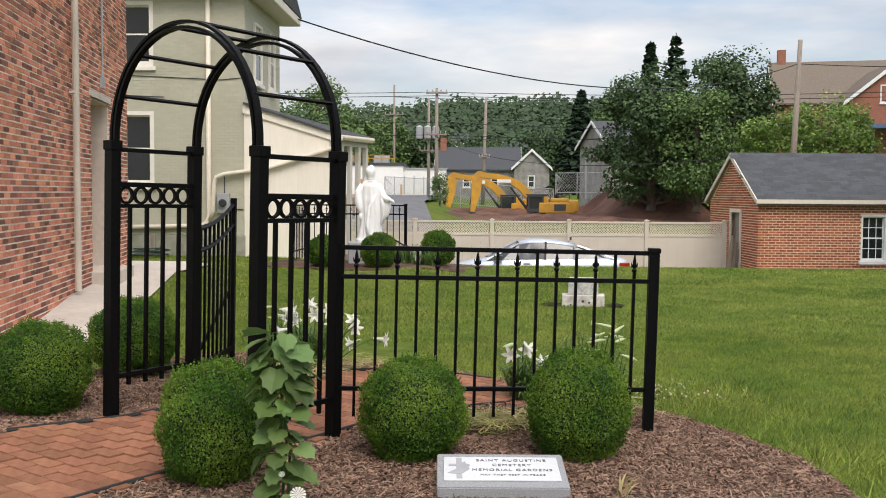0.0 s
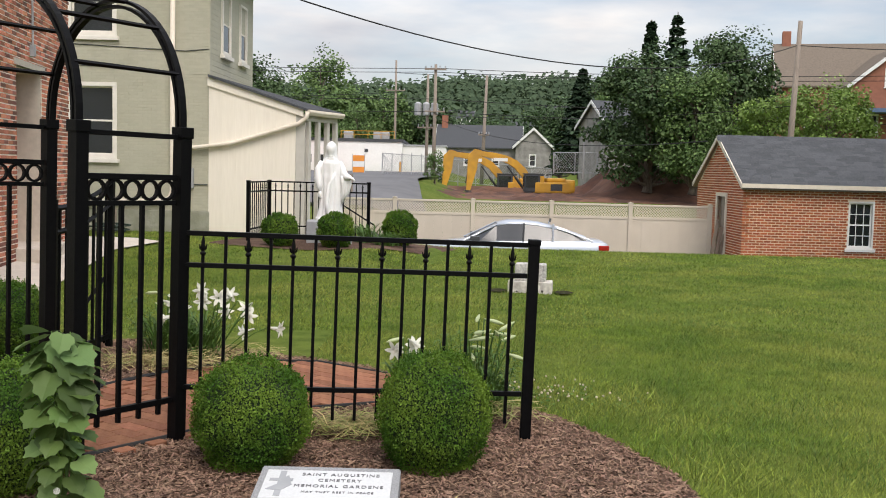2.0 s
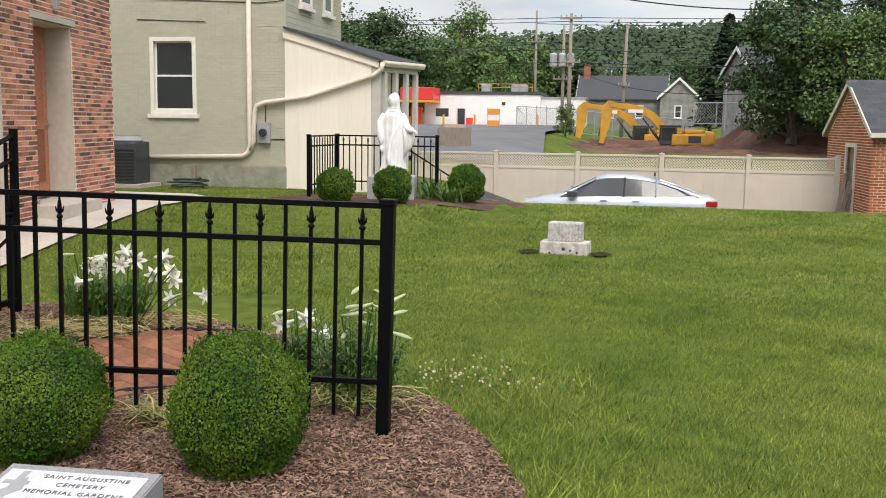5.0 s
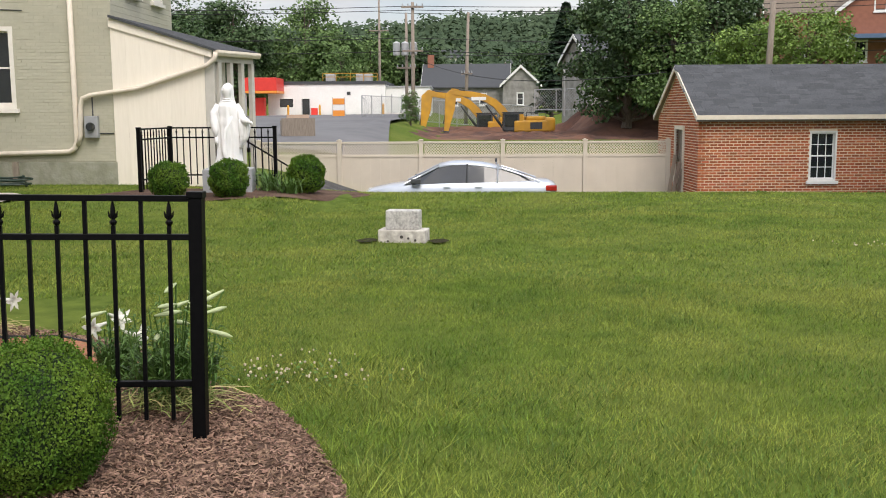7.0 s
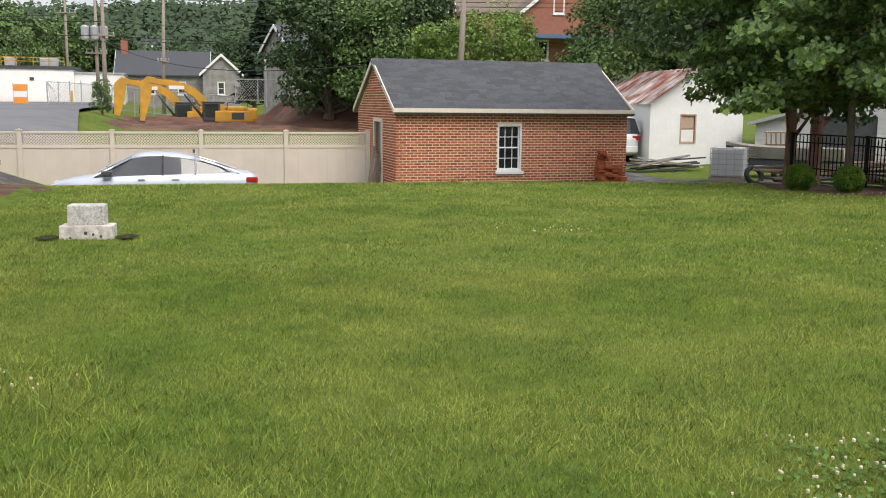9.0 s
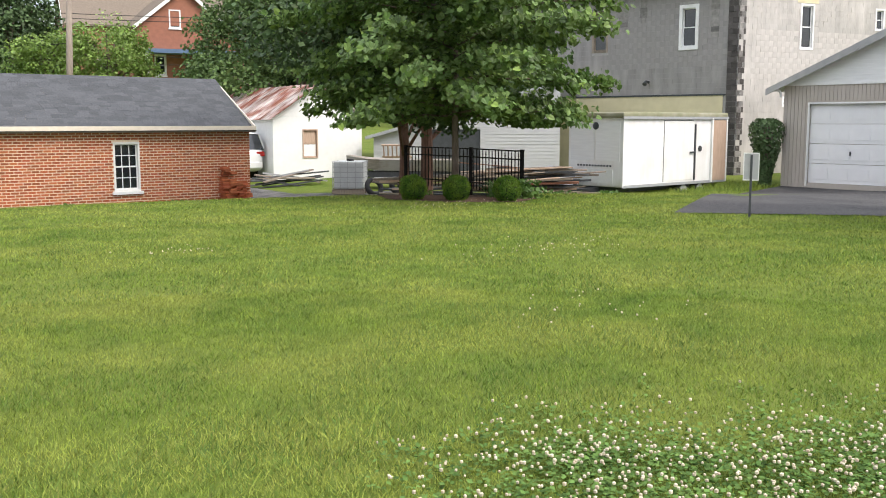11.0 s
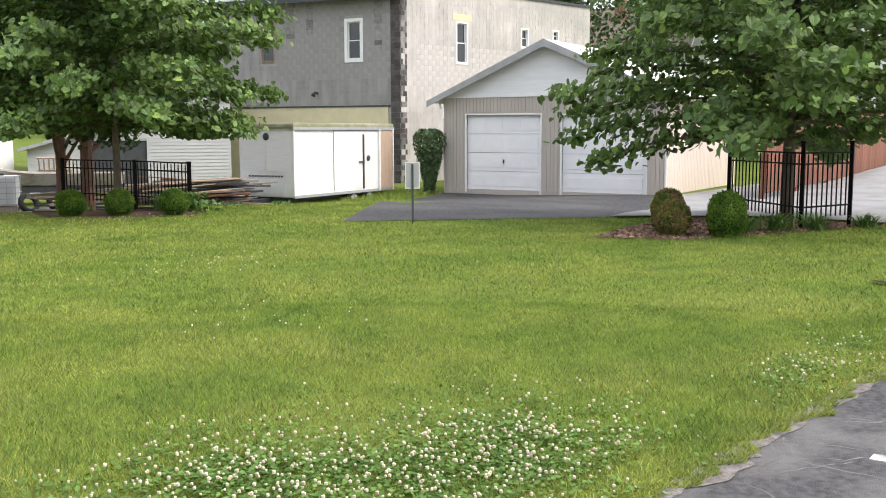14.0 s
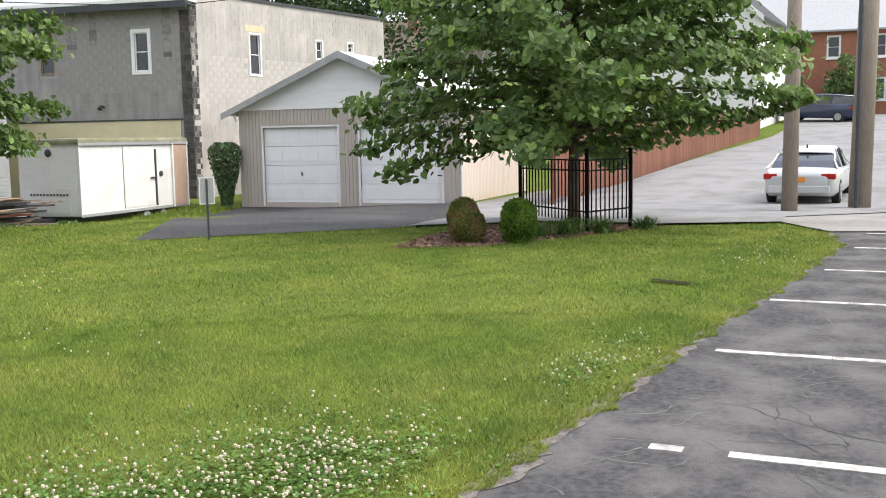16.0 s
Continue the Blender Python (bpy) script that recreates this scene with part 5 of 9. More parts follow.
def plaque():
    c = empty("memorial_plaque", (-0.315, 4.865, 0.0), 1.5, "slanted grey granite memorial marker with a lettered plate in mulch", "marker")
    bm = bmesh.new()
    prism(bm, [(0, 0), (0.4, 0), (0.4, 0.13), (0, 0.065)], -0.335, 0.335, axis="x", bevel=0.006)
    part("slab", bm, M_GRANITE, c, "rough-edged granite block")
    tilt = math.degrees(math.atan2(0.065, 0.4))
    face = pose(0, 0.0, 0.066, 0, 0, 0) @ pose(0, 0, 0, tilt, 0, 0)
    part("plate", boxes((-0.3, 0.3, 0.07, 0.35, 0.0, 0.006), bevel=0.002), M_PLATE, c, "polished pale plate", at=face)
    for s, sz, x, y in (("SAINT AUGUSTINE", 0.037, 0.055, 0.305), ("CEMETERY", 0.037, 0.055, 0.248), ("MEMORIAL GARDENS", 0.037, 0.055, 0.19), ("MAY THEY REST IN PEACE", 0.024, 0.055, 0.132)):
        text(s, sz, face @ pose(x, y, 0.0065), c, M_INK, spacing=1.22)
    bm = boxes((-0.235, -0.205, 0.09, 0.335, 0.006, 0.0075), (-0.275, -0.165, 0.235, 0.26, 0.006, 0.0078))
    prism(bm, [(-0.28, 0.15), (-0.21, 0.14), (-0.165, 0.2), (-0.19, 0.29), (-0.215, 0.26), (-0.235, 0.2)], 0.006, 0.0085, axis="z")
    part("emblem", bm, M_GREYB, c, "engraved cross emblem", at=face)


plaque()


# ---- old gravestone base ----
def gravestone():
    c = empty("gravestone", (1.09, 13.6, -0.07), -7, "low weathered marble gravestone stump with dark spots in the grass", "gravestone")
    part("base", boxes((-0.29, 0.29, -0.14, 0.16, -0.1, 0.225), bevel=0.015), M_MARBLE, c)
    bm = bmesh.new()
    box(bm, -0.205, 0.205, -0.1, 0.12, 0.225, 0.455, bevel=0.02)
    for v in bm.verts:
        v.co.x *= 1 - 0.06 * (v.co.z - 0.25)
    part("die", bm, M_MARBLED, c, "chipped upper block")
    rng = random.Random(4)
    for k in range(7):
        x, z = -0.25 + 0.083 * k, rng.uniform(0.05, 0.15)
        bm = bmesh.new()
        lathe(bm, [(0.014 + 0.02 * rng.random(), -0.003), (0.012, 0.002)], 9)
        part("stain_spot", bm, M_BLOCKD, c, at=pose(x, -0.1405, z, 90, 0, 0))


gravestone()
# dark sheets paint the gravestone's shadow onto sunken soil at both sides
for x0, x1, y0, y1 in ((0.5, 0.8, 13.35, 13.75), (1.38, 1.66, 13.3, 13.7)):
    pts = [(x0, (y0 + y1) / 2), ((2 * x0 + x1) / 3, y0), ((x0 + 2 * x1) / 3, y0 + 0.03), (x1, (y0 + y1) / 2), ((x0 + 2 * x1) / 3, y1), ((2 * x0 + x1) / 3, y1 - 0.03)]
    tagged(sheet("dark_patch", pts, 0.025, M_SOILSHADE, "", step=1.0), "sunken soil with painted shadow beside the gravestone", "soil", kind="structure")
tagged(sheet("dark_patch", [(13.05, 3.4), (13.16, 3.55), (13.22, 3.75), (13.3, 3.92), (13.2, 3.94), (13.08, 3.78), (12.98, 3.55)], 0.03, M_SOILSHADE, "", step=1.0), "dark bare hollow in the lawn", "soil", kind="structure")


# ---- white statue on its pedestal ----
def statue():
    ped = empty("pedestal", (-2.42, 19.15, 0.12), 8, "plain grey concrete pedestal block", "pedestal")
    part("block", boxes((-0.42, 0.42, -0.4, 0.4, 0.0, 0.46), bevel=0.015), M_GREYB, ped)
    prof = [(0.27, 0.0), (0.265, 0.05), (0.235, 0.1), (0.215, 0.25), (0.21, 0.45), (0.215, 0.65), (0.21, 0.82), (0.195, 0.95), (0.19, 1.05), (0.185, 1.13), (0.15, 1.2), (0.085, 1.25), (0.06, 1.28), (0.068, 1.32), (0.085, 1.37), (0.09, 1.42), (0.08, 1.47), (0.045, 1.515), (0.008, 1.53)]
    bm = bmesh.new()
    sides, rows, dense = 64, [], []
    for (r0, z0), (r1, z1) in zip(prof, prof[1:]):
        for k in range(4):
            dense.append((r0 + (r1 - r0) * k / 4, z0 + (z1 - z0) * k / 4))
    dense.append(prof[-1])
    for r, z in dense:
        row = []
        for k in range(sides):
            a = 2 * math.pi * k / sides
            fold = 0
            if 0.04 < z < 1.15:
                fold = 0.016 * math.sin(a * 11 + 1.5 * z) + 0.012 * math.sin(a * 6 - 3 * z + 1) + 0.008 * math.sin(a * 17 + 4 * z)
                fold *= min(1, (1.2 - z) * 2.2)
                if 0.72 < z < 0.95:
                    fold += 0.012 * math.sin((z - 0.72) / 0.23 * math.pi) * math.sin(a * 3 + 9 * z)
            sway = 0.03 * math.sin(z * 2.2)
            row.append(bm.verts.new(((r + fold) * math.cos(a) + sway, (r + fold) * math.sin(a) * (0.78 if z < 1.22 else 1.05) - (0.03 if z > 1.26 else 0), z)))
        rows.append(row)
    for r0, r1 in zip(rows, rows[1:]):
        for k in range(sides):
            bm.faces.new((r0[k], r0[(k + 1) % sides], r1[(k + 1) % sides], r1[k]))
    bm.faces.new(rows[0][::-1])
    bm.faces.new(rows[-1])
    # arms: one hanging close, one bent forward with a wide sleeve
    tube(bm, [(-0.15, 0.0, 1.16), (-0.225, -0.02, 1.02), (-0.235, -0.05, 0.84), (-0.215, -0.1, 0.7), (-0.2, -0.12, 0.56)], [0.06, 0.075, 0.08, 0.06, 0.022], 12)
    tube(bm, [(-0.2, -0.11, 0.6), (-0.195, -0.13, 0.5), (-0.19, -0.13, 0.44)], [0.03, 0.035, 0.012], 8)
    tube(bm, [(0.17, 0.0, 1.16), (0.24, -0.03, 1.02), (0.27, -0.08, 0.92), (0.33, -0.16, 0.87), (0.39, -0.22, 0.86)], [0.06, 0.072, 0.075, 0.07, 0.05], 12)
    tube(bm, [(0.37, -0.2, 0.86), (0.44, -0.25, 0.84), (0.48, -0.27, 0.8)], [0.032, 0.03, 0.012], 8)
    for dx, dz in ((0.0, 0.0), (0.06, 0.08), (-0.06, -0.02)):
        tube(bm, [(0.3 + dx, -0.12, 0.9), (0.32 + dx, -0.13, 0.74), (0.3 + dx * 0.7, -0.11, 0.56), (0.25 + dx * 0.4, -0.09, 0.36 + dz)], [0.04, 0.05, 0.042, 0.012], 10)
    tube(bm, [(0.1, -0.13, 0.95), (-0.02, -0.17, 0.7), (-0.06, -0.18, 0.35), (-0.03, -0.2, 0.03)], [0.03, 0.035, 0.04, 0.05], 8)
    # veil over the head, falling behind the shoulders
    tube(bm, [(0.035, 0.0, 1.545), (0.03, 0.035, 1.5), (0.025, 0.055, 1.42), (0.02, 0.07, 1.3), (0.01, 0.075, 1.18), (0.0, 0.09, 1.0), (0.0, 0.1, 0.8)], [0.03, 0.09, 0.108, 0.12, 0.155, 0.16, 0.13], 20)
    st = thing("statue", bm, M_STATUE, "white robed statue with lowered open arms on a pedestal", "statue", pose(-2.42, 19.12, 0.575, 0, 0, 10) @ Matrix.Diagonal((0.95, 0.95, 0.96, 1)) , smoothed=True)


statue()
# ---- concrete block building ----
def block_building():
    c = empty("block_building", (0, 0, 0), 0, "stained two-storey concrete block building with a yellow ground-floor band", "building")
    k0, k1, k2 = Vector((32.05, 24.65)), Vector((30.5, 33.6)), Vector((43.2, 22.5))
    zb, zt = -0.9, 7.1
    # rear face, with the yellow band
    zr = 6.85
    L1 = (k0 - k1).length
    a1 = math.degrees(math.atan2(k0.y - k1.y, k0.x - k1.x))
    f1 = empty("rear_wall", (k1.x, k1.y, 0), a1)
    f1.parent = c
    f1.matrix_basis = pose(k1.x, k1.y, 0, 0, 0, a1)
    s = lambda y: (y - k1.y) / (k0.y - k1.y) * L1
    w1, w0 = (s(27.05), s(26.25), 4.2, 5.85), (s(30.95), s(30.2), 4.27, 5.9)
    bm = bmesh.new()
    holed_wall(bm, L1, zb, zr - 0.25, 0.2, [w1, w0], 0.004)
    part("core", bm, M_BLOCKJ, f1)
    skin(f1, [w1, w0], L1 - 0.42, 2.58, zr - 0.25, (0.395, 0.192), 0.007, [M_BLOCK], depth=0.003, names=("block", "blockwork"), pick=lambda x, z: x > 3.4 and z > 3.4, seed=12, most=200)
    skin(f1, [(0, L1 - 0.42, -5, 20)], L1 - 0.02, zb, zr - 0.25, (0.395, 0.192), 0.007, [M_BLOCKD], depth=0.03, names=("quoin", "quoins_rest"), pick=lambda x, z: True, seed=13, most=60)
    part("yellow_band", boxes((0.55, L1 - 0.55, -0.035, 0.0, -0.55, 2.5)), M_YELLOW, f1, "pale yellow boarded band")
    part("band_trim", boxes((0.4, L1 - 0.45, -0.06, 0.0, 2.5, 2.56)), M_DKGREY, f1)
    part("cornice", boxes((-0.4, L1 + 0.1, -0.45, 0.3, zr - 0.25, zr - 0.12), (-0.4, L1 + 0.1, -0.48, -0.4, zr - 0.35, zr - 0.1)), M_DKGREY, f1, "dark overhanging eave")
    stains = random.Random(31)
    for sx, sw_, sz in ((s(29.5), 0.55, 5.0), (s(28.6), 0.35, 5.3), (s(31.6), 0.5, 5.1), (s(25.6), 0.4, 4.6)):
        z = sz
        while z < zr - 0.45:
            w = sw_ * stains.uniform(0.35, 0.5)
            part("stained_block", boxes((sx - w, sx + w, -0.0055, 0.0, z, z + 0.19)), M_BLOCKS, f1)
            z += 0.199
    part("cornice_cap", boxes((-0.4, L1 + 0.12, -0.5, 0.4, zr - 0.12, zr + 0.02), bevel=0.02), M_WHITE, f1)
    sash_window(f1, *w1, frame_w=0.13, proud=0.03, sill=False)
    sash_window(f1, *w0, frame_w=0.09, proud=0.02, sill=False, material=M_WOOD)
    bm = bmesh.new()
    tube(bm, [(s(28.3), -0.01, 3.05), (s(28.3), -0.2, 3.08), (s(28.3), -0.3, 2.96)], [0.05, 0.04, 0.09], 10)
    part("flood_light", bm, M_DKGREY, f1)
    part("wall_box", boxes((0.1, 0.32, -0.14, -0.006, 0.9, 1.4), bevel=0.01), M_GREYB, f1)
    bm = bmesh.new()
    tube(bm, [(0.2, -0.05, 1.4), (0.2, -0.05, 6.4)], 0.03, 6)
    part("conduit", bm, M_DKGREY, f1)
    # lane face
    L2 = (k2 - k0).length
    a2 = math.degrees(math.atan2(k2.y - k0.y, k2.x - k0.x))
    f2 = empty("lane_wall")
    f2.parent = c
    f2.matrix_basis = pose(k0.x, k0.y, 0, 0, 0, a2)
    hs = [(2.88, 3.55, 4.2, 5.87), (6.7, 7.2, 5.02, 5.87), (8.75, 9.2, 5.42, 5.92), (2.15, 2.75, 2.08, 2.48)]
    bm = bmesh.new()
    holed_wall(bm, L2, zb, zt - 0.05, 0.2, hs, 0.004)
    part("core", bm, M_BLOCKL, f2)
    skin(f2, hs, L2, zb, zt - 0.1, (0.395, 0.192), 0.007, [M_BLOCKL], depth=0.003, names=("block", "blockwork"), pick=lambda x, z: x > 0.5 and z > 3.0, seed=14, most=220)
    skin(f2, [(0.3, L2, -5, 20)], L2, zb, zt - 0.1, (0.19, 0.192), 0.007, [M_BLOCKD, M_BLOCKS], depth=0.006, names=("stained_block", "stained_blocks"), weights=[0.6, 0.4], seed=41, most=0)
    part("parapet", boxes((0.0, L2 + 0.05, -0.05, 0.25, zt - 0.05, zt + 0.06)), M_DKGREY, f2)
    for h, kw in zip(hs, ({}, {}, {}, {})):
        sash_window(f2, *h, frame_w=0.07, proud=0.015, sill=False)
    part("patch", boxes((2.7, 3.75, -0.012, 0.0, 5.9, 6.15)), M_YELLOW, f2, "cream cement patch over the window")
    part("flat_roof", boxes((0.05, L2, 0.2, 9, zt - 0.4, zt - 0.3)), M_DKGREY, f2)
    part("chimney", boxes((1.0, 1.6, 5.0, 5.6, zt - 0.3, zt + 0.6)), M_BLOCK, f2)
    part("inner_wall", boxes((0.2, L2, 8.8, 9, zb, zt - 0.4), (L2 - 0.2, L2, 0.21, 8.8, zb, zt - 0.4)), M_BLOCK, f2)


block_building()


# ---- the two-door garage ----
def tan_garage():
    c = empty("tan_garage", (29.0, 20.55, 0), -86.2, "tan two-door garage with white gable siding and raised-panel doors", "garage")
    L, D, zb, ze, zp = 7.5, 7.5, -0.45, 2.68, 4.28
    doors = [(0.88, 3.52, -0.3, 2.08), (4.26, 6.94, -0.3, 2.05)]
    bm = bmesh.new()
    holed_wall(bm, L, zb, ze, 0.12, doors, 0.02)
    part("wall", bm, M_TAN, c)
    # vertical boards of the front
    rng = random.Random(3)
    x = 0.0
    while x < L - 0.01:
        e = min(x + 0.125, L)
        z0 = zb
        for d in doors:
            if e > d[0] - 0.08 and x < d[1] + 0.08:
                z0 = d[3] + 0.1
        part("board", boxes((x + 0.006, e - 0.006, 0.0, 0.02, z0, ze)), M_TAN, c)
        x = e
    # right-hand side wall with boards, back and far wall
    lo, hi = [], []
    for k in range(int(D / 0.15)):
        lo.append((L, 0.02 + k * 0.15 + 0.006, zb))
        hi.append((L + 0.02, 0.02 + (k + 1) * 0.15 - 0.006, ze - 0.05))
    o = new("side_boarding", many_boxes("side_boarding", lo, hi, M_PINK))
    o.parent = c
    o["kind"] = "stuff"
    part("side_wall", boxes((L - 0.12, L, 0.14, D, zb, ze)), M_PINK, c)
    part("far_side_wall", boxes((0, 0.12, 0.14, D, zb, ze)), M_TAN, c)
    part("back_wall", boxes((0.12, L - 0.12, D - 0.12, D, zb, ze)), M_TAN, c)
    # gable clapboards
    n = 13
    for k in range(n):
        z0, z1 = ze + (zp - ze - 0.12) * k / n, ze + (zp - ze - 0.12) * (k + 1) / n
        f0, f1 = (z0 - ze) / (zp - ze), (z1 - ze) / (zp - ze)
        bm = bmesh.new()
        prism(bm, [(L / 2 * f0 + 0.02, z0), (L - L / 2 * f0 - 0.02, z0), (L - L / 2 * f1 - 0.02, z1 + 0.01), (L / 2 * f1 + 0.02, z1 + 0.01)], -0.02, 0.1)
        for v in bm.verts:
            if v.co.y < 0 and v.co.z > z0 + 0.03:
                v.co.y += 0.014
        part("clapboard", bm, M_SIDEW, c)
    part("gable_band", boxes((0, L, -0.03, 0.02, ze - 0.04, ze + 0.03)), M_WHITE, c)
    sl = math.atan2(zp - ze, L / 2)
    for sgn in (-1, 1):
        bm = bmesh.new()
        ex = L / 2 + sgn * (L / 2 + 0.45)
        zz = zp - (L / 2 + 0.45) * math.tan(sl)
        prism(bm, [(L / 2, zp), (ex, zz), (ex, zz + 0.06), (L / 2, zp + 0.07)], -0.3, D + 0.2)
        part("roof_slope", bm, M_WHITE if sgn > 0 else M_TIN, c, "pale metal roof")
        bm = bmesh.new()
        prism(bm, [(L / 2, zp - 0.15), (ex, zz - 0.13), (ex, zz + 0.07), (L / 2, zp + 0.08)], -0.33, -0.3)
        part("barge_board", bm, M_TIN, c, "grey metal barge board")
    for x0, x1, z0, z1 in doors:
        d = empty("garage_door")
        d.parent = c
        for r in ((x0 - 0.05, x0, z0 - 0.1, z1 + 0.05), (x1, x1 + 0.05, z0 - 0.1, z1 + 0.05), (x0, x1, z1, z1 + 0.05)):
            part("door_trim", boxes((r[0], r[1], -0.025, 0.1, r[2], r[3])), M_WHITE, d)
        h = (z1 - z0) / 4
        for k in range(4):
            za = z0 + k * h
            bm = boxes((x0, x1, 0.09, 0.13, za + 0.006, za + h - 0.006))
            for q in range(4):
                xa = x0 + 0.1 + q * (x1 - x0 - 0.1) / 4
                xb = xa + (x1 - x0 - 0.1) / 4 - 0.1
                box(bm, xa, xb, 0.078, 0.09, za + 0.12, za + h - 0.12, bevel=0.005)
            part("door_section", bm, M_DOORW, d)
        if x0 < 2:
            part("door_handle", boxes(((x0 + x1) / 2 - 0.02, (x0 + x1) / 2 + 0.02, 0.05, 0.08, z0 + 0.85, z0 + 0.97)), M_DKGREY, d)
        part("seal", boxes((x0, x1, 0.07, 0.12, z0 - 0.1, z0)), M_WHITE, d)
    bm = bmesh.new()
    tube(bm, [(-0.4, -0.2, 2.58), (-0.1, -0.1, 2.5), (-0.05, -0.06, 2.3)], 0.04, 8)
    part("gutter_elbow", bm, M_WHITE, c)
    bm = bmesh.new()
    tube(bm, [(L + 0.06, 0.02, 2.5), (L + 0.06, 0.02, -0.3)], 0.04, 8)
    part("downspout", bm, M_WHITE, c)


tan_garage()


# ---- the old box trailer ----
def box_trailer():
    a, b = Vector((22.95, 21.5)), Vector((28.05, 21.95))
    L = (b - a).length
    ang = math.degrees(math.atan2(b.y - a.y, b.x - a.x))
    c = empty("box_trailer", (a.x, a.y, 0), ang, "weathered white box trailer with a mossy roof, parked in the grass", "trailer")
    W, z0, z1 = 2.05, -0.32, 1.68
    part("body", boxes((0, L, 0, W, z0, z1), bevel=0.03), M_TRAILER, c)
    bm = boxes((-0.06, L + 0.04, -0.05, W + 0.05, z1 - 0.02, z1 + 0.14), bevel=0.05)
    part("roof", bm, M_ROOFT, c, "moss-stained rounded roof")
    part("roof_edge", boxes((-0.07, L + 0.05, -0.06, -0.045, z1 - 0.06, z1 + 0.02)), M_GREYB, c)
    # end face: two tall panels, vent, hatch
    for y0, y1 in ((0.12, 1.0), (1.05, 1.95)):
        part("end_panel", boxes((-0.012, 0.0, y0, y1, z0 + 0.75, z1 - 0.15)), M_SIDEW, c)
    part("hatch", boxes((-0.014, 0.0, 0.35, 1.7, z0 + 0.1, z0 + 0.5)), M_WHITE, c)
    for k in range(12):
        part("vent_slat", boxes((-0.022, -0.012, 0.4 + k * 0.11, 0.47 + k * 0.11, z0 + 0.58, z0 + 0.63)), M_DKGREY, c)
    bm = bmesh.new()
    lathe(bm, [(0.11, 0), (0.11, 0.03), (0.05, 0.05)], 16)
    part("round_vent", bm, M_DKGREY, c, at=pose(-0.0, 1.0, z1 - 0.25, 0, -90, 0))
    # long side: doors, latch bar, open plywood door at the end
    part("side_door", boxes((1.9, 3.35, -0.014, 0, z0 + 0.12, z1 - 0.1)), M_TRAILER, c)
    part("door_seam", boxes((1.88, 1.9, -0.006, 0, z0 + 0.1, z1 - 0.08), (1.9, 3.36, -0.006, 0, z1 - 0.1, z1 - 0.085)), M_DKGREY, c)
    part("bottom_rail", boxes((-0.01, L + 0.01, -0.02, 0.0, z0 - 0.02, z0 + 0.06)), M_GREYB, c)
    part("corner_rail", boxes((-0.02, 0.03, -0.02, 0.0, z0, z1 - 0.04)), M_SIDEW, c)
    part("latch_bar", boxes((3.42, 3.47, -0.04, 0, z0 + 0.1, z1 - 0.2)), M_DKGREY, c)
    part("latch_lever", boxes((3.15, 3.45, -0.06, -0.04, z0 + 0.92, z0 + 0.97)), M_DKGREY, c)
    bm = bmesh.new()
    lathe(bm, [(0.09, 0), (0.09, 0.025), (0.04, 0.04)], 14)
    part("lock", bm, M_DKGREY, c, at=pose(3.72, 0, z0 + 1.05, 90, 0, 0))
    part("open_door", boxes((4.35, L - 0.05, -0.04, -0.01, z0 + 0.05, z1 - 0.08)), M_PLY, c, "bare plywood door panel")
    for r in ((4.28, 4.35, z0, z1 - 0.03), (L - 0.05, L + 0.01, z0, z1 - 0.03)):
        part("door_edge", boxes((r[0], r[1], -0.06, 0, r[2], r[3])), M_WHITE, c)
    part("chassis", boxes((0.1, L - 0.1, 0.3, W - 0.3, z0 - 0.16, z0 - 0.01), (-1.1, 0.1, W / 2 - 0.08, W / 2 + 0.08, z0 - 0.16, z0 - 0.04)), M_DKGREY, c)
    part("hitch_leg", boxes((-0.9, -0.82, W / 2 - 0.04, W / 2 + 0.04, z0 - 0.5, z0 + 0.25)), M_DKGREY, c)
    for x in (3.0, 3.85):
        for y in (0.05, W - 0.25):
            w = empty("wheel")
            w.parent = c
            bm = bmesh.new()
            lathe(bm, [(0.2, 0), (0.31, 0.01), (0.33, 0.05), (0.33, 0.15), (0.31, 0.19), (0.2, 0.2)], 22)
            part("tyre", bm, M_RUBBER, w, at=pose(x, y + 0.2, z0 - 0.22, 90, 0, 0))
            bm = bmesh.new()
            lathe(bm, [(0.19, 0.02), (0.19, 0.05), (0.06, 0.09)], 14)
            part("rim", bm, M_GREYB, w, at=pose(x, y + 0.05, z0 - 0.22, 90, 0, 0))


box_trailer()


# ---- small sign seen from behind ----
def sign():
    c = empty("small_sign", (15.81, 11.87, g(15.81, 11.87)), -50, "small grey metal sign on a post, seen from behind", "sign")
    part("post", boxes((-0.018, 0.018, 0.0, 0.025, -0.2, 1.02), bevel=0.003), M_DKGREY, c)
    bm = boxes((-0.11, 0.11, 0.026, 0.03, 0.62, 1.04), bevel=0.001)
    part("plate", bm, M_TIN, c)
    for r in ((-0.125, 0.125, 1.04, 1.055), (-0.125, 0.125, 0.605, 0.62), (-0.125, -0.11, 0.62, 1.04), (0.11, 0.125, 0.62, 1.04)):
        part("rim", boxes((r[0], r[1], 0.02, 0.034, r[2], r[3])), M_WHITE, c)


sign()


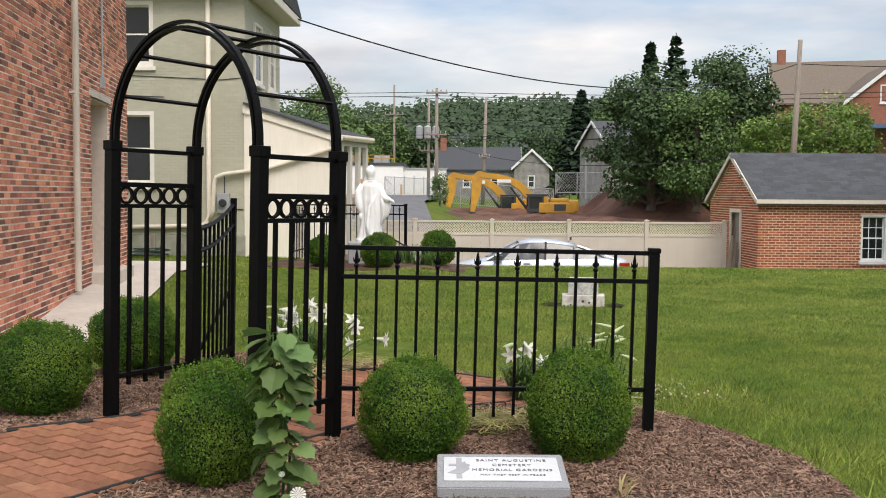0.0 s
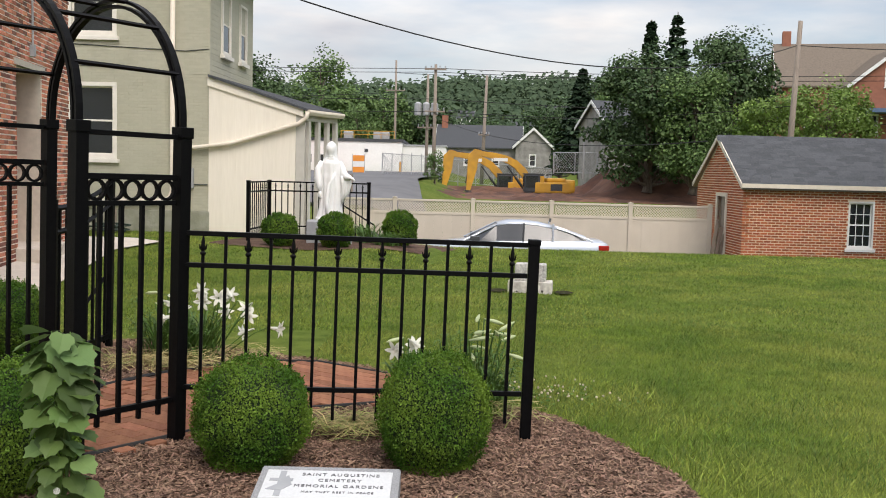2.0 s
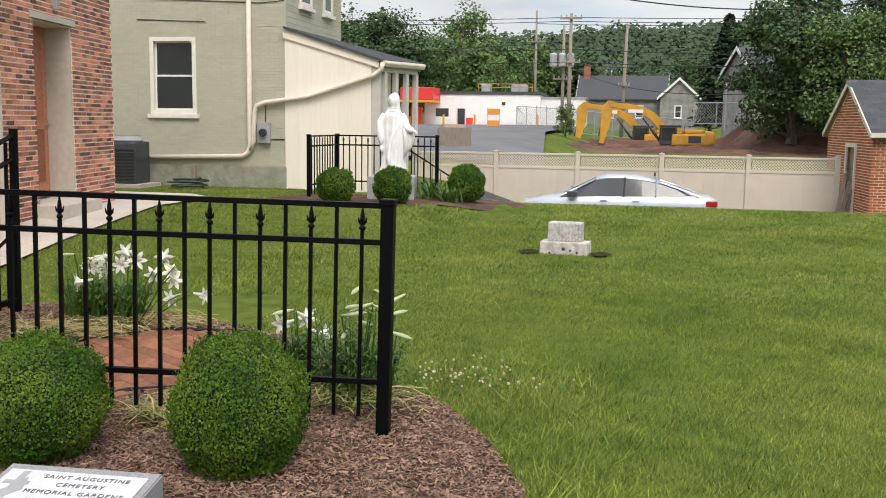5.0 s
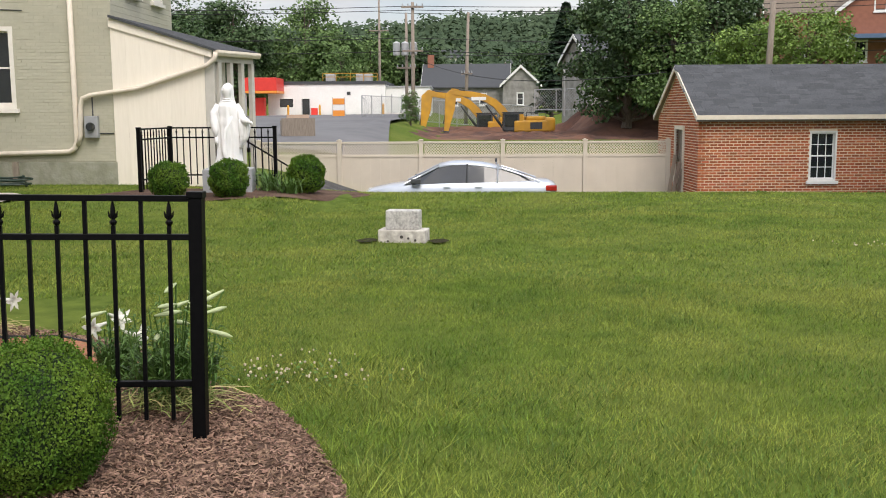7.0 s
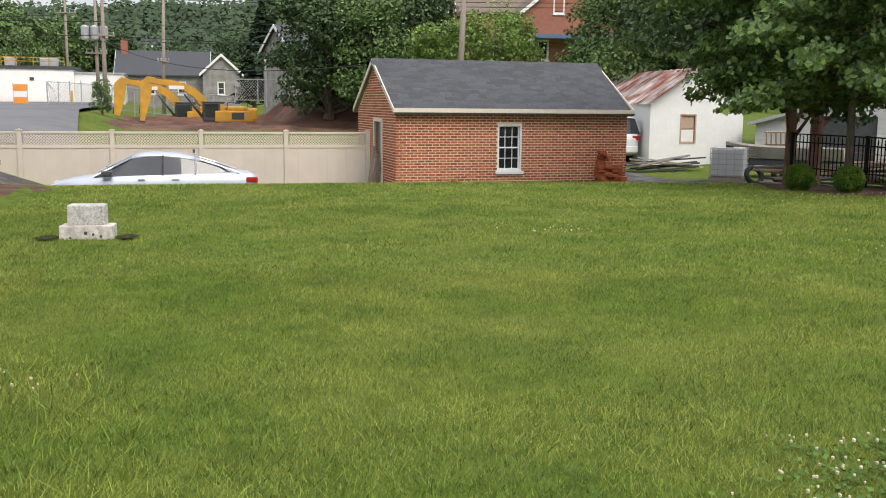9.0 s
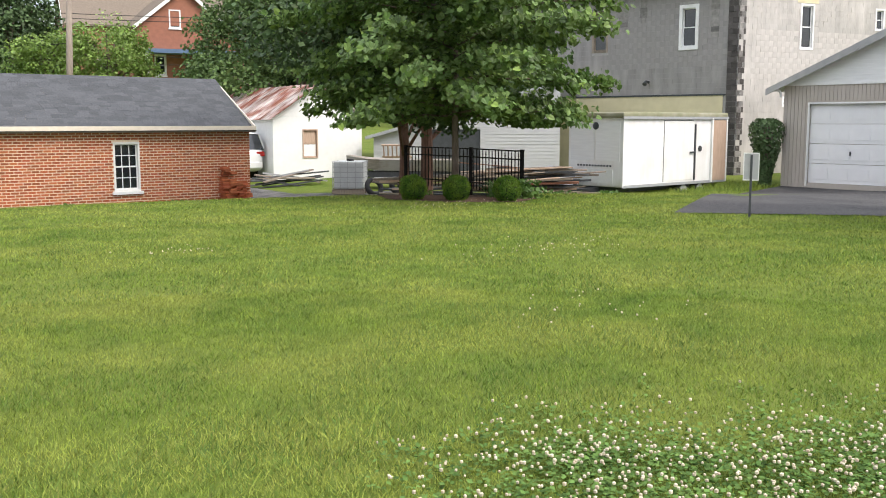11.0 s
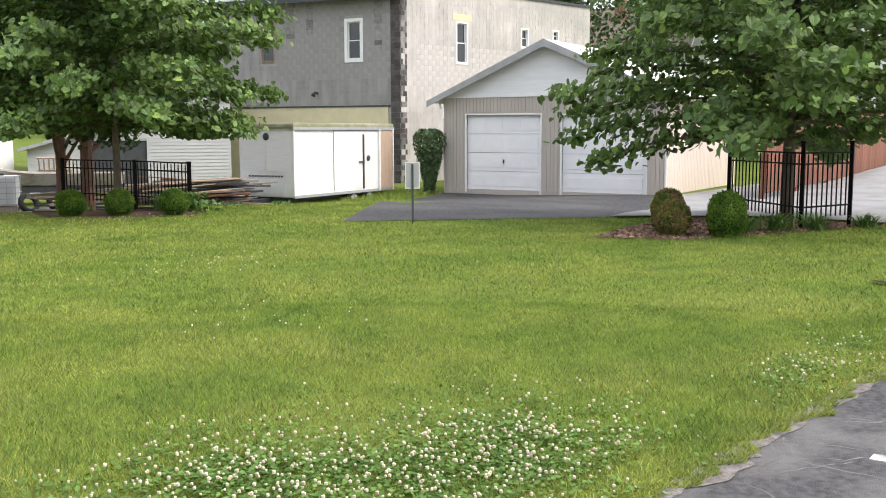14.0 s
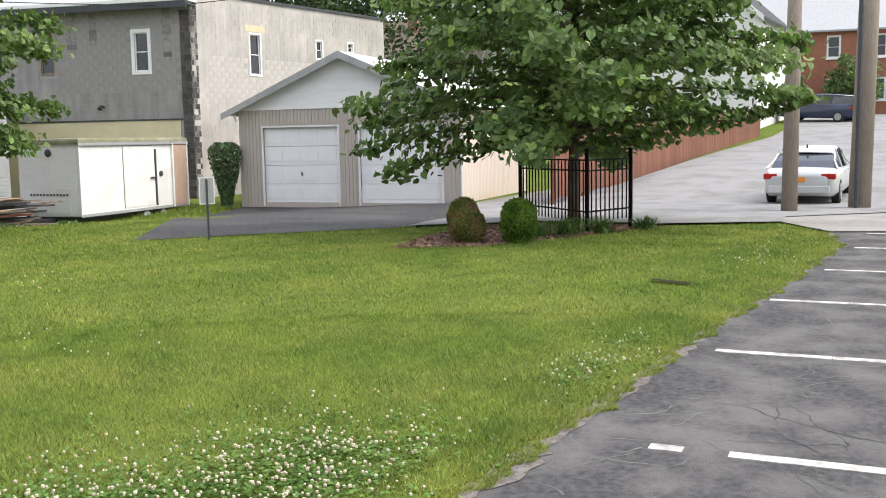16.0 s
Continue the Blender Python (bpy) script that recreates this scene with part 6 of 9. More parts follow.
# ---- white shed with a rusty roof ----
def white_shed():
    a, b = Vector((19.45, 36.4)), Vector((23.2, 36.05))
    L = (b - a).length
    ang = math.degrees(math.atan2(b.y - a.y, b.x - a.x))
    c = empty("white_shed", (a.x, a.y, 0), ang, "whitewashed shed with a rust-streaked tin roof", "shed")
    D, zb, ze, zp = 9.0, -0.75, 1.72, 2.98
    win = (1.2, 1.85, 0.12, 1.25)
    bm = bmesh.new()
    holed_wall(bm, L, zb, ze, 0.15, [win], 0)
    box(bm, 0, 0.15, 0.15, D, zb, ze)
    box(bm, L - 0.15, L, 0.15, D, zb, ze)
    box(bm, 0.15, L - 0.15, D - 0.15, D, zb, ze)
    part("wall", bm, M_WHITE, c)
    bm = bmesh.new()
    prism(bm, [(0, ze), (L, ze), (L / 2, zp)], 0, 0.12)
    part("gable", bm, M_WHITE, c)
    for k in range(3):
        part("gable_lap", boxes((0.3 + 0.55 * k, L - 0.3 - 0.55 * k, -0.012, 0, ze + 0.02 + 0.33 * k, ze + 0.05 + 0.33 * k)), M_WHITE, c)
    for sgn in (-1, 1):
        ln = math.hypot(L / 2 + 0.2, (zp - ze) * (L / 2 + 0.2) / (L / 2))
        sl = math.degrees(math.atan2(zp - ze, L / 2))
        r = empty("roof_slope")
        r.parent = c
        r.matrix_basis = pose(L / 2, 0, zp + 0.02, 0, sl * sgn, 0)
        lo, hi = [], []
        for k in range(16):
            y = -0.25 + k * 0.6
            q = (0, ln) if sgn > 0 else (-ln, 0)
            part("tin_sheet", boxes((q[0], q[1], y, y + 0.59, 0.0, 0.012), (q[0], q[1], y, y + 0.04, 0.012, 0.035)), M_RUST, r)
    sash_window(c, *win, frame_w=0.05, material=M_PLY, sill=False, cols=2)
    # thin flat panels give the lower sash a pale colour, the upper a tan one
    part("curtain", boxes((win[0] + 0.08, win[1] - 0.08, 0.05, 0.056, win[2] + 0.08, (win[2] + win[3]) / 2 - 0.03)), M_WHITE, c, "pale panel over the lower sash")
    part("upper_board", boxes((win[0] + 0.08, win[1] - 0.08, 0.05, 0.056, (win[2] + win[3]) / 2 + 0.03, win[3] - 0.08)), M_PLY, c, "tan panel over the upper sash")
    part("corner_board", boxes((-0.02, 0.08, -0.02, 0, zb, ze)), M_WHITE, c)


white_shed()


def siding_garage():
    a, b = Vector((22.6, 34.2)), Vector((28.3, 29.9))
    L = (b - a).length
    c = empty("siding_garage", (a.x, a.y, 0), math.degrees(math.atan2(b.y - a.y, b.x - a.x)), "white clapboard garage half hidden behind the trees", "garage")
    zb = -0.75
    top = lambda x: 0.95 + 2.05 * x / L
    dr = (2.2, 4.1, zb, 1.25)
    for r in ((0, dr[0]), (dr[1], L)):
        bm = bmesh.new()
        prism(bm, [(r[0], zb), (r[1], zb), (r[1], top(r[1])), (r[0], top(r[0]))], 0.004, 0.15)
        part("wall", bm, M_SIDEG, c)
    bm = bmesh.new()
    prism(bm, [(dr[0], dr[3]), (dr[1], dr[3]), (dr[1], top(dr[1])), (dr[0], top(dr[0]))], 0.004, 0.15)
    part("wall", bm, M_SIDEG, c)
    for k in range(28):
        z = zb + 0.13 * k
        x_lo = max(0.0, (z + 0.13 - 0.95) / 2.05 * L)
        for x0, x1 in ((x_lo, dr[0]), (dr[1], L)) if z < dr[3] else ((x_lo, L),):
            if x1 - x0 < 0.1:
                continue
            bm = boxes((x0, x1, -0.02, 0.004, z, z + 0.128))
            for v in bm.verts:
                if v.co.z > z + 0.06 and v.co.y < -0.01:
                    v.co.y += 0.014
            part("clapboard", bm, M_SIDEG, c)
    part("garage_door", boxes((dr[0], dr[1], 0.06, 0.1, zb, dr[3])), M_DKGREY, c, "dark grey roll-up door")
    part("door_trim", boxes((dr[0] - 0.1, dr[0], -0.03, 0.0, zb, dr[3])), M_WHITE, c)
    bm = bmesh.new()
    prism(bm, [(-0.3, top(-0.3)), (L + 0.1, top(L + 0.1)), (L + 0.1, top(L + 0.1) + 0.12), (-0.3, top(-0.3) + 0.12)], -0.25, 4.3)
    part("roof", bm, M_GREYB, c)


siding_garage()


# ---- clutter round the sheds ----
def plank_pile():
    c = empty("lumber_pile", (20.6, 22.8, g(20.6, 22.8)), -38, "jumbled pile of boards, pipes and scrap", "lumber pile")
    rng = random.Random(17)
    for k in range(46):
        L = rng.uniform(1.6, 3.8)
        w, t = rng.uniform(0.06, 0.2), rng.uniform(0.025, 0.06)
        z = 0.03 + 0.021 * k
        bm = boxes((-L / 2, L / 2, -w / 2, w / 2, 0, t))
        part("board", bm, rng.choice([M_WOOD, M_WOOD, M_BARK, M_REDW, M_PLY, M_DKGREY, M_DKGREY]), c, at=pose(rng.uniform(-0.5, 0.5), rng.uniform(-0.8, 0.8) * (1 - k / 70), z, rng.uniform(-4, 4), rng.uniform(-6, 6), rng.uniform(-16, 16)))
    c2 = empty("lumber_pile", (19.6, 25.4, g(19.6, 25.4)), -40, "long grey boards and pipes heaped behind the fence", "lumber pile")
    for k in range(34):
        L = rng.uniform(2.0, 4.6)
        w, t = rng.uniform(0.05, 0.16), rng.uniform(0.025, 0.06)
        part("board", boxes((-L / 2, L / 2, -w / 2, w / 2, 0, t)), rng.choice([M_WOOD, M_WOOD, M_PLY, M_GREYB, M_DKGREY]), c2, at=pose(rng.uniform(-0.6, 0.6), rng.uniform(-0.9, 0.9) * (1 - k / 60), 0.03 + 0.02 * k, rng.uniform(-4, 4), rng.uniform(-5, 5), rng.uniform(-12, 12)))
    t = empty("tarp", (21.9, 23.4, g(21.9, 23.4)), 10, "crumpled grey tarp heaped over scrap", "tarp")
    bm = bmesh.new()
    bmesh.ops.create_icosphere(bm, subdivisions=4, radius=1)
    for v in bm.verts:
        n = noise.noise(v.co * 3) * 0.18 + noise.noise(v.co * 7) * 0.07
        v.co *= 1 + n
        v.co = Vector((v.co.x * 1.1, v.co.y * 0.7, max(v.co.z, -0.2) * 0.75 + 0.15))
    part("cloth", bm, M_TARP, t)


plank_pile()


def ibc_tank():
    c = empty("liquid_tank", (18.75, 29.5, g(18.75, 29.5) + 0.02), -40, "white plastic bulk tank in a wire cage", "tank")
    part("bottle", boxes((-0.48, 0.48, -0.45, 0.45, 0.16, 1.05), bevel=0.06), M_PLASTIC, c)
    part("pallet", boxes((-0.52, 0.52, -0.5, -0.4, 0, 0.14), (-0.52, 0.52, 0.4, 0.5, 0, 0.14), (-0.52, 0.52, -0.05, 0.05, 0, 0.14), (-0.52, 0.52, -0.5, 0.5, 0.12, 0.15)), M_WOOD, c)
    for k in range(6):
        z = 0.2 + k * 0.165
        for r in ((-0.51, 0.51, -0.5, -0.485), (-0.51, 0.51, 0.485, 0.5), (-0.51, -0.495, -0.485, 0.485), (0.495, 0.51, -0.485, 0.485)):
            part("cage_bar", boxes((*r, z, z + 0.018)), M_CHAIN, c)
    for k in range(5):
        x = -0.5 + k * 0.245
        for y in (-0.505, 0.49):
            part("cage_bar", boxes((x, x + 0.016, y, y + 0.015, 0.15, 1.05)), M_CHAIN, c)
    bm = bmesh.new()
    lathe(bm, [(0.12, 0), (0.12, 0.05), (0.1, 0.07)], 14)
    part("lid", bm, M_RUBBER, c, at=pose(0, 0, 1.05))


ibc_tank()


def boat():
    c = empty("flat_boat", (21.0, 29.9, -0.22), 132, "old flat-bottomed boat stored on a rusty trailer", "boat")
    bm = bmesh.new()
    secs = []
    for k in range(11):
        u = k / 10
        x = -1.9 + 3.8 * u
        w = 0.62 * (1 - 0.75 * max(0, (u - 0.65) / 0.35) ** 2)
        rise = 0.22 * max(0, (u - 0.6) / 0.4) ** 2
        secs.append([bm.verts.new((x, s * ww, zz)) for s, ww, zz in ((-1, w, 0.5 + rise * 0.6), (-1, w * 0.75, 0.12 + rise), (1, w * 0.75, 0.12 + rise), (1, w, 0.5 + rise * 0.6), (1, w - 0.05, 0.5 + rise * 0.6), (1, w * 0.7, 0.17 + rise), (-1, w * 0.7, 0.17 + rise), (-1, w - 0.05, 0.5 + rise * 0.6))])
    for r0, r1 in zip(secs, secs[1:]):
        for k in range(8):
            bm.faces.new((r0[k], r0[(k + 1) % 8], r1[(k + 1) % 8], r1[k]))
    bm.faces.new(secs[0][:4])
    bm.faces.new(secs[-1][:4])
    part("hull", bm, M_HULL, c)
    part("trailer_frame", boxes((-1.8, 1.9, -0.5, -0.42, -0.1, 0.08), (-1.8, 1.9, 0.42, 0.5, -0.1, 0.08), (-0.5, -0.4, -0.6, 0.6, -0.15, -0.05), (1.9, 2.0, -0.04, 0.04, -0.1, 0.0)), M_DKGREY, c)
    for y in (-0.7, 0.58):
        bm = bmesh.new()
        lathe(bm, [(0.12, 0), (0.26, 0.01), (0.28, 0.06), (0.26, 0.12), (0.12, 0.13)], 18)
        part("tyre", bm, M_RUBBER, c, at=pose(-0.3, y + 0.13, -0.42, 90, 0, 0))
    part("support", boxes((-1.6, -1.5, -0.4, 0.4, -0.75, -0.1), (1.5, 1.6, -0.4, 0.4, -0.75, -0.1)), M_WOOD, c)
    l = empty("wooden_crate_frame", (21.9, 31.5, 0.25), -40, "slatted wooden frame leaning on the scrap", "frame")
    for k in range(7):
        part("slat", boxes((-0.5 + k * 0.155, -0.45 + k * 0.155, -0.02, 0.02, 0, 0.5)), M_PLY, l, at=pose(0, 0, 0, 20, 0, 0))
    part("slat_rail", boxes((-0.55, 0.55, 0.02, 0.05, 0.44, 0.5), (-0.55, 0.55, 0.02, 0.05, 0, 0.06)), M_PLY, l, at=pose(0, 0, 0, 20, 0, 0))
    part("leg", boxes((-0.5, -0.42, 0.0, 0.08, -1.1, 0.0), (0.42, 0.5, 0.0, 0.08, -1.1, 0.0)), M_WOOD, l)


boat()
for k, (x, y, r, tl) in enumerate([(18.9, 28.3, 0.33, 65), (19.6, 28.1, 0.3, 78), (20.0, 27.4, 0.32, 25)]):
    bm = bmesh.new()
    n, mm = 20, 8
    rings = []
    for i in range(n):
        a = 2 * math.pi * i / n
        rings.append([bm.verts.new(((r - 0.08 + 0.08 * math.cos(q)) * math.cos(a), (r - 0.08 + 0.08 * math.cos(q)) * math.sin(a), 0.09 * math.sin(q))) for q in [2 * math.pi * j / mm for j in range(mm)]])
    for i in range(n):
        for j in range(mm):
            bm.faces.new((rings[i][j], rings[(i + 1) % n][j], rings[(i + 1) % n][(j + 1) % mm], rings[i][(j + 1) % mm]))
    thing("old_tyre", bm, M_RUBBER, "worn black tyre leaning on the scrap heap", "tyre", pose(x, y, g(x, y) + 0.09 + 0.2 * math.sin(radians(tl)), tl, 0, 20 * k), "old tyres", smoothed=True)
# scrap timber by the white shed
sc = empty("scrap_timber", (19.2, 34.0, g(19.2, 34.0)), -15, "grey scrap timber lying before the white shed", "timber")
for k in range(12):
    rr = random.Random(60 + k)
    part("board", boxes((-1.2, 1.2, -0.06, 0.06, 0, 0.05)), rr.choice([M_WOOD, M_DKGREY, M_GREYB]), sc, at=pose(rr.uniform(-0.8, 0.8), rr.uniform(-0.4, 0.4), 0.04 + 0.03 * k, 0, rr.uniform(-12, 12), rr.uniform(-30, 30)))


# ---- cars ----
def car(name, at, paint, label, length=4.8, width=1.8, height=1.45, hatch=False, cat="car", tall=False):
    """A saloon: lofted body and cabin, windows, wheels, lamps, bumpers, plate. Nose at +x."""
    c = empty(name, (0, 0, 0), 0, label, cat)
    c.matrix_world = at
    L, W, H = length, width / 2, height
    # body loft along x: (x, half width, bottom z, belt z)
    prof = [(-0.5, 0.72, 0.42, 0.70), (-0.492, 0.86, 0.30, 0.86), (-0.46, 0.95, 0.24, 0.925), (-0.36, 0.99, 0.2, 0.95), (-0.15, 1.0, 0.18, 0.93), (0.1, 1.0, 0.18, 0.91), (0.24, 0.99, 0.18, 0.88), (0.36, 0.965, 0.2, 0.8), (0.45, 0.9, 0.22, 0.7), (0.485, 0.8, 0.26, 0.6), (0.5, 0.62, 0.34, 0.5)]
    k = H / 1.45
    bm = bmesh.new()
    rows = []
    for u, w, z0, z1 in prof:
        x = u * L
        w *= W
        z0, z1 = z0 * k, z1 * k
        sec = [(-w * 0.86, z0), (-w, z0 + 0.12), (-w, z0 + (z1 - z0) * 0.62), (-w * 0.965, z1 - 0.03), (-w * 0.9, z1), (0, z1 + 0.025), (w * 0.9, z1), (w * 0.965, z1 - 0.03), (w, z0 + (z1 - z0) * 0.62), (w, z0 + 0.12), (w * 0.86, z0)]
        rows.append([bm.verts.new((x, y, z)) for y, z in sec])
    for r0, r1 in zip(rows, rows[1:]):
        for j in range(len(r0)):
            bm.faces.new((r0[j], r1[j], r1[(j + 1) % len(r0)], r0[(j + 1) % len(r0)]))
    bm.faces.new(rows[0])
    bm.faces.new(rows[-1][::-1])
    bmesh.ops.recalc_face_normals(bm, faces=bm.faces[:])
    part("body", bm, paint, c, smoothed=True)
    # cabin: glass house under a painted roof
    cp = [(-0.41, 0.95, 0.94), (-0.31, 0.9, 1.16), (-0.22, 0.86, 1.31), (-0.13, 0.83, 1.405), (-0.04, 0.83, 1.45), (0.04, 0.83, 1.44), (0.1, 0.845, 1.375), (0.19, 0.88, 1.13), (0.275, 0.93, 0.88)]
    top0, top1 = 2, 6
    if tall:
        cp = [(-0.485, 0.95, 0.93), (-0.46, 0.86, 1.38), (-0.2, 0.84, 1.45), (0.02, 0.84, 1.45), (0.09, 0.85, 1.4), (0.235, 0.93, 0.9)]
        top0, top1 = 1, 4
    last = len(cp) - 1
    bm, roof = bmesh.new(), bmesh.new()
    gl, rf = [], []
    for u, w, z in cp:
        x, zz = u * L, z * k
        b = 0.88 * k
        gl.append([bm.verts.new((x, y, z2)) for y, z2 in ((-W * 0.95, b), (-W * w * 0.86 - W * 0.02, zz - 0.045), (W * w * 0.86 + W * 0.02, zz - 0.045), (W * 0.95, b))])
        rf.append([roof.verts.new((x, y, z2)) for y, z2 in ((-W * w * 0.88 - W * 0.03, zz - 0.06), (-W * w * 0.8, zz - 0.005), (0, zz + 0.02), (W * w * 0.8, zz - 0.005), (W * w * 0.88 + W * 0.03, zz - 0.06))])
    for r0, r1 in zip(gl, gl[1:]):
        for j in range(3):
            bm.faces.new((r0[j], r1[j], r1[j + 1], r0[j + 1]))
    part("glasshouse", bm, M_CARGLASS, c, "dark tinted windows")
    for i in range(top0, top1):
        for j in range(4):
            roof.faces.new((rf[i][j], rf[i + 1][j], rf[i + 1][j + 1], rf[i][j + 1]))
    bmesh.ops.delete(roof, geom=[v for v in roof.verts if not v.link_faces], context="VERTS")
    bmesh.ops.recalc_face_normals(roof, faces=roof.faces[:])
    bmesh.ops.solidify(roof, geom=roof.faces[:], thickness=0.03)
    part("roof", roof, paint, c, smoothed=True)
    for s in (-1, 1):
        for i, j in [(q, q + 1) for q in range(last) if q < top0 or q >= top1]:
            bm = bmesh.new()
            p = [Vector((cp[q][0] * L, s * (W * cp[q][1] * 0.87 + W * 0.035) if q not in (0, last) else s * W * 0.955, cp[q][2] * k - (0.03 if q not in (0, last) else 0))) for q in (i, j)]
            tube(bm, p, 0.024, 6)
            part("pillar", bm, paint, c)
        for u in (-0.2, -0.045):
            bm = bmesh.new()
            tube(bm, [(u * L + 0.02, s * W * 0.965, 0.9 * k), (u * L, s * (W * 0.74 + 0.03), 1.4 * k)], 0.025, 5)
            part("pillar", bm, M_DKGREY if u > -0.1 else paint, c)
        bm = boxes((0.19 * L, 0.24 * L, s * W * 1.0, s * (W + 0.17), 0.9 * k, 1.02 * k), bevel=0.02)
        part("mirror", bm, M_DKGREY if paint != M_SILVER2 else paint, c)
        for u in (-0.1, 0.06):
            part("door_handle", boxes((u * L - 0.1, u * L + 0.08, s * W - 0.01 * s, s * (W + 0.025), 0.78 * k, 0.81 * k)), paint, c)
        bm = bmesh.new()
        box(bm, -0.497 * L, -0.44 * L, s * W * 0.58, s * W * 0.965, 0.68 * k, 0.83 * k, bevel=0.03)
        part("tail_lamp", bm, M_REDL, c, "red tail lamp")
        bm = bmesh.new()
        box(bm, 0.44 * L, 0.485 * L, s * W * 0.52, s * W * 0.86, 0.53 * k, 0.66 * k, bevel=0.03)
        part("headlight", bm, M_PLASTIC, c, "clear headlight")
    part("rear_plate", boxes((-0.505 * L, -0.497 * L, -0.16, 0.16, 0.62 * k, 0.74 * k)), M_ORANGE, c, "yellow-orange number plate")
    part("rear_bumper", boxes((-0.51 * L, -0.47 * L, -W * 0.82, W * 0.82, 0.33 * k, 0.52 * k), bevel=0.03), paint, c)
    part("antenna", boxes((-0.2 * L, -0.2 * L + 0.06, -0.02, 0.02, 1.42 * k, 1.52 * k), bevel=0.008), M_DKGREY, c)
    for u in (-0.3, 0.32):
        for s in (-1, 1):
            w = empty("wheel")
            w.parent = c
            bm = bmesh.new()
            lathe(bm, [(0.2, -0.1), (0.3, -0.1), (0.325, -0.07), (0.325, 0.07), (0.3, 0.1), (0.2, 0.1)], 24)
            part("tyre", bm, M_RUBBER, w, at=pose(u * L, s * (W - 0.1), 0.325, 90, 0, 0))
            bm = bmesh.new()
            for q in range(5):
                box(bm, -0.03, 0.03, 0.03, 0.2, -0.01, 0.012, m=pose(0, 0, 0, 0, 0, 72 * q))
            lathe(bm, [(0.21, -0.02), (0.21, 0.015), (0.185, 0.015), (0.185, -0.02)], 20)
            part("rim", bm, M_CHROME, w, at=pose(u * L, s * (W + 0.005), 0.325, 90, 0, 0))
    return c


car("parked_car", pose(1.45, 28.6, -1.19, 0, 0, 180.5), M_SILVER, "silver-blue saloon car parked along the alley", 5.2, 1.85, 1.42)
car("parked_car", pose(31.5, 3.35, g(31.5, 3.35) + 0.06, 0, -1.5, -4), M_SILVER2, "silver saloon car parked on the gravel lane", 4.75, 1.82, 1.45)
car("minivan", pose(69.2, 5.2, g(69.2, 5.2) + 0.02, 0, -3, 72), M_BLUE, "dark blue minivan parked up the lane", 5.0, 1.9, 1.7, tall=True, cat="minivan")
car("white_suv", pose(18.4, 39.4, g(18.4, 39.4) + 0.1, 0, 0, 92), M_CARW, "white sport utility truck parked behind the brick garage", 4.8, 1.9, 1.85, tall=True, cat="truck")


# ---- the lane: poles, red fence, houses ----
def utility_pole(x, y, h, r, label, lean=0.0, arms=(), transformers=0, riser=False, group="utility poles", z=None, turn=0):
    c = empty("utility_pole", (x, y, z if z is not None else g(x, y)), turn, label, "pole", group)
    bm = bmesh.new()
    tube(bm, [(0, 0, -0.3), (lean * 0.4, 0, h * 0.4), (lean, 0, h)], [r, r * 0.9, r * 0.65], 14)
    part("shaft", bm, M_POLE, c, smoothed=True)
    for zz, w in arms:
        part("crossarm", boxes((lean * zz / h - w / 2, lean * zz / h + w / 2, -r - 0.1, -r * 0.6, zz - 0.06, zz + 0.06), bevel=0.01), M_POLE, c)
        for k in (-0.45, -0.2, 0.2, 0.45):
            bm = bmesh.new()
            lathe(bm, [(0.03, 0), (0.06, 0.05), (0.03, 0.1), (0.06, 0.15), (0.02, 0.22)], 8)
            part("insulator", bm, M_GREYB, c, at=pose(lean * zz / h + k * w, -r - 0.03, zz + 0.06))
    for k in range(transformers):
        bm = bmesh.new()
        lathe(bm, [(0.26, 0), (0.3, 0.05), (0.3, 0.95), (0.26, 1.0), (0.08, 1.1)], 14)
        part("transformer", bm, M_TIN, c, "grey transformer can", at=pose(-0.75 + 0.68 * k, -0.55, h * 0.62))
    if riser:
        bm = bmesh.new()
        tube(bm, [(-r - 0.06, -0.05, 0), (-r - 0.05, -0.05, h * 0.8)], 0.055, 8)
        part("riser_pipe", bm, M_DKGREY, c)
    return c


utility_pole(26.1, 3.5, 10, 0.18, "weathered grey wooden utility pole beside the lane", lean=0.9, z=-0.22)
utility_pole(27.9, 2.06, 10.5, 0.26, "thick wooden utility pole with a dark riser pipe", lean=0.6, riser=True, z=-0.22, turn=-20)


def red_fence():
    c = empty("board_fence", (0, 0, 0), 0, "red-brown board fence climbing along the lane", "fence")
    a, b = Vector((30.6, 10.45)), Vector((58.5, 7.6))
    L = (b - a).length
    n = int(L / 0.16)
    ang = math.degrees(math.atan2(b.y - a.y, b.x - a.x))
    for k in range(n):
        p = a + (b - a) * k / n
        zz = 0.72 + 0.034 * (p.x - 36)
        h = 1.45 + 0.02 * math.sin(k * 1.7)
        ob = new("board", RED_BOARD)
        ob.parent = c
        ob.matrix_basis = pose(p.x, p.y, zz, 0, 0, ang) @ Matrix.Diagonal((1, 1, h, 1))
    for k in range(int(L / 2.4) + 1):
        p = a + (b - a) * min(1, k * 2.4 / L)
        part("post", boxes((-0.05, 0.05, 0.03, 0.13, -0.9, 1.6)), M_REDW, c, at=pose(p.x, p.y, 0.72 + 0.034 * (p.x - 36), 0, 0, ang))


RED_BOARD = finish(boxes((0, 0.152, -0.012, 0.012, -0.5, 1.0)), "board", M_REDW)
red_fence()


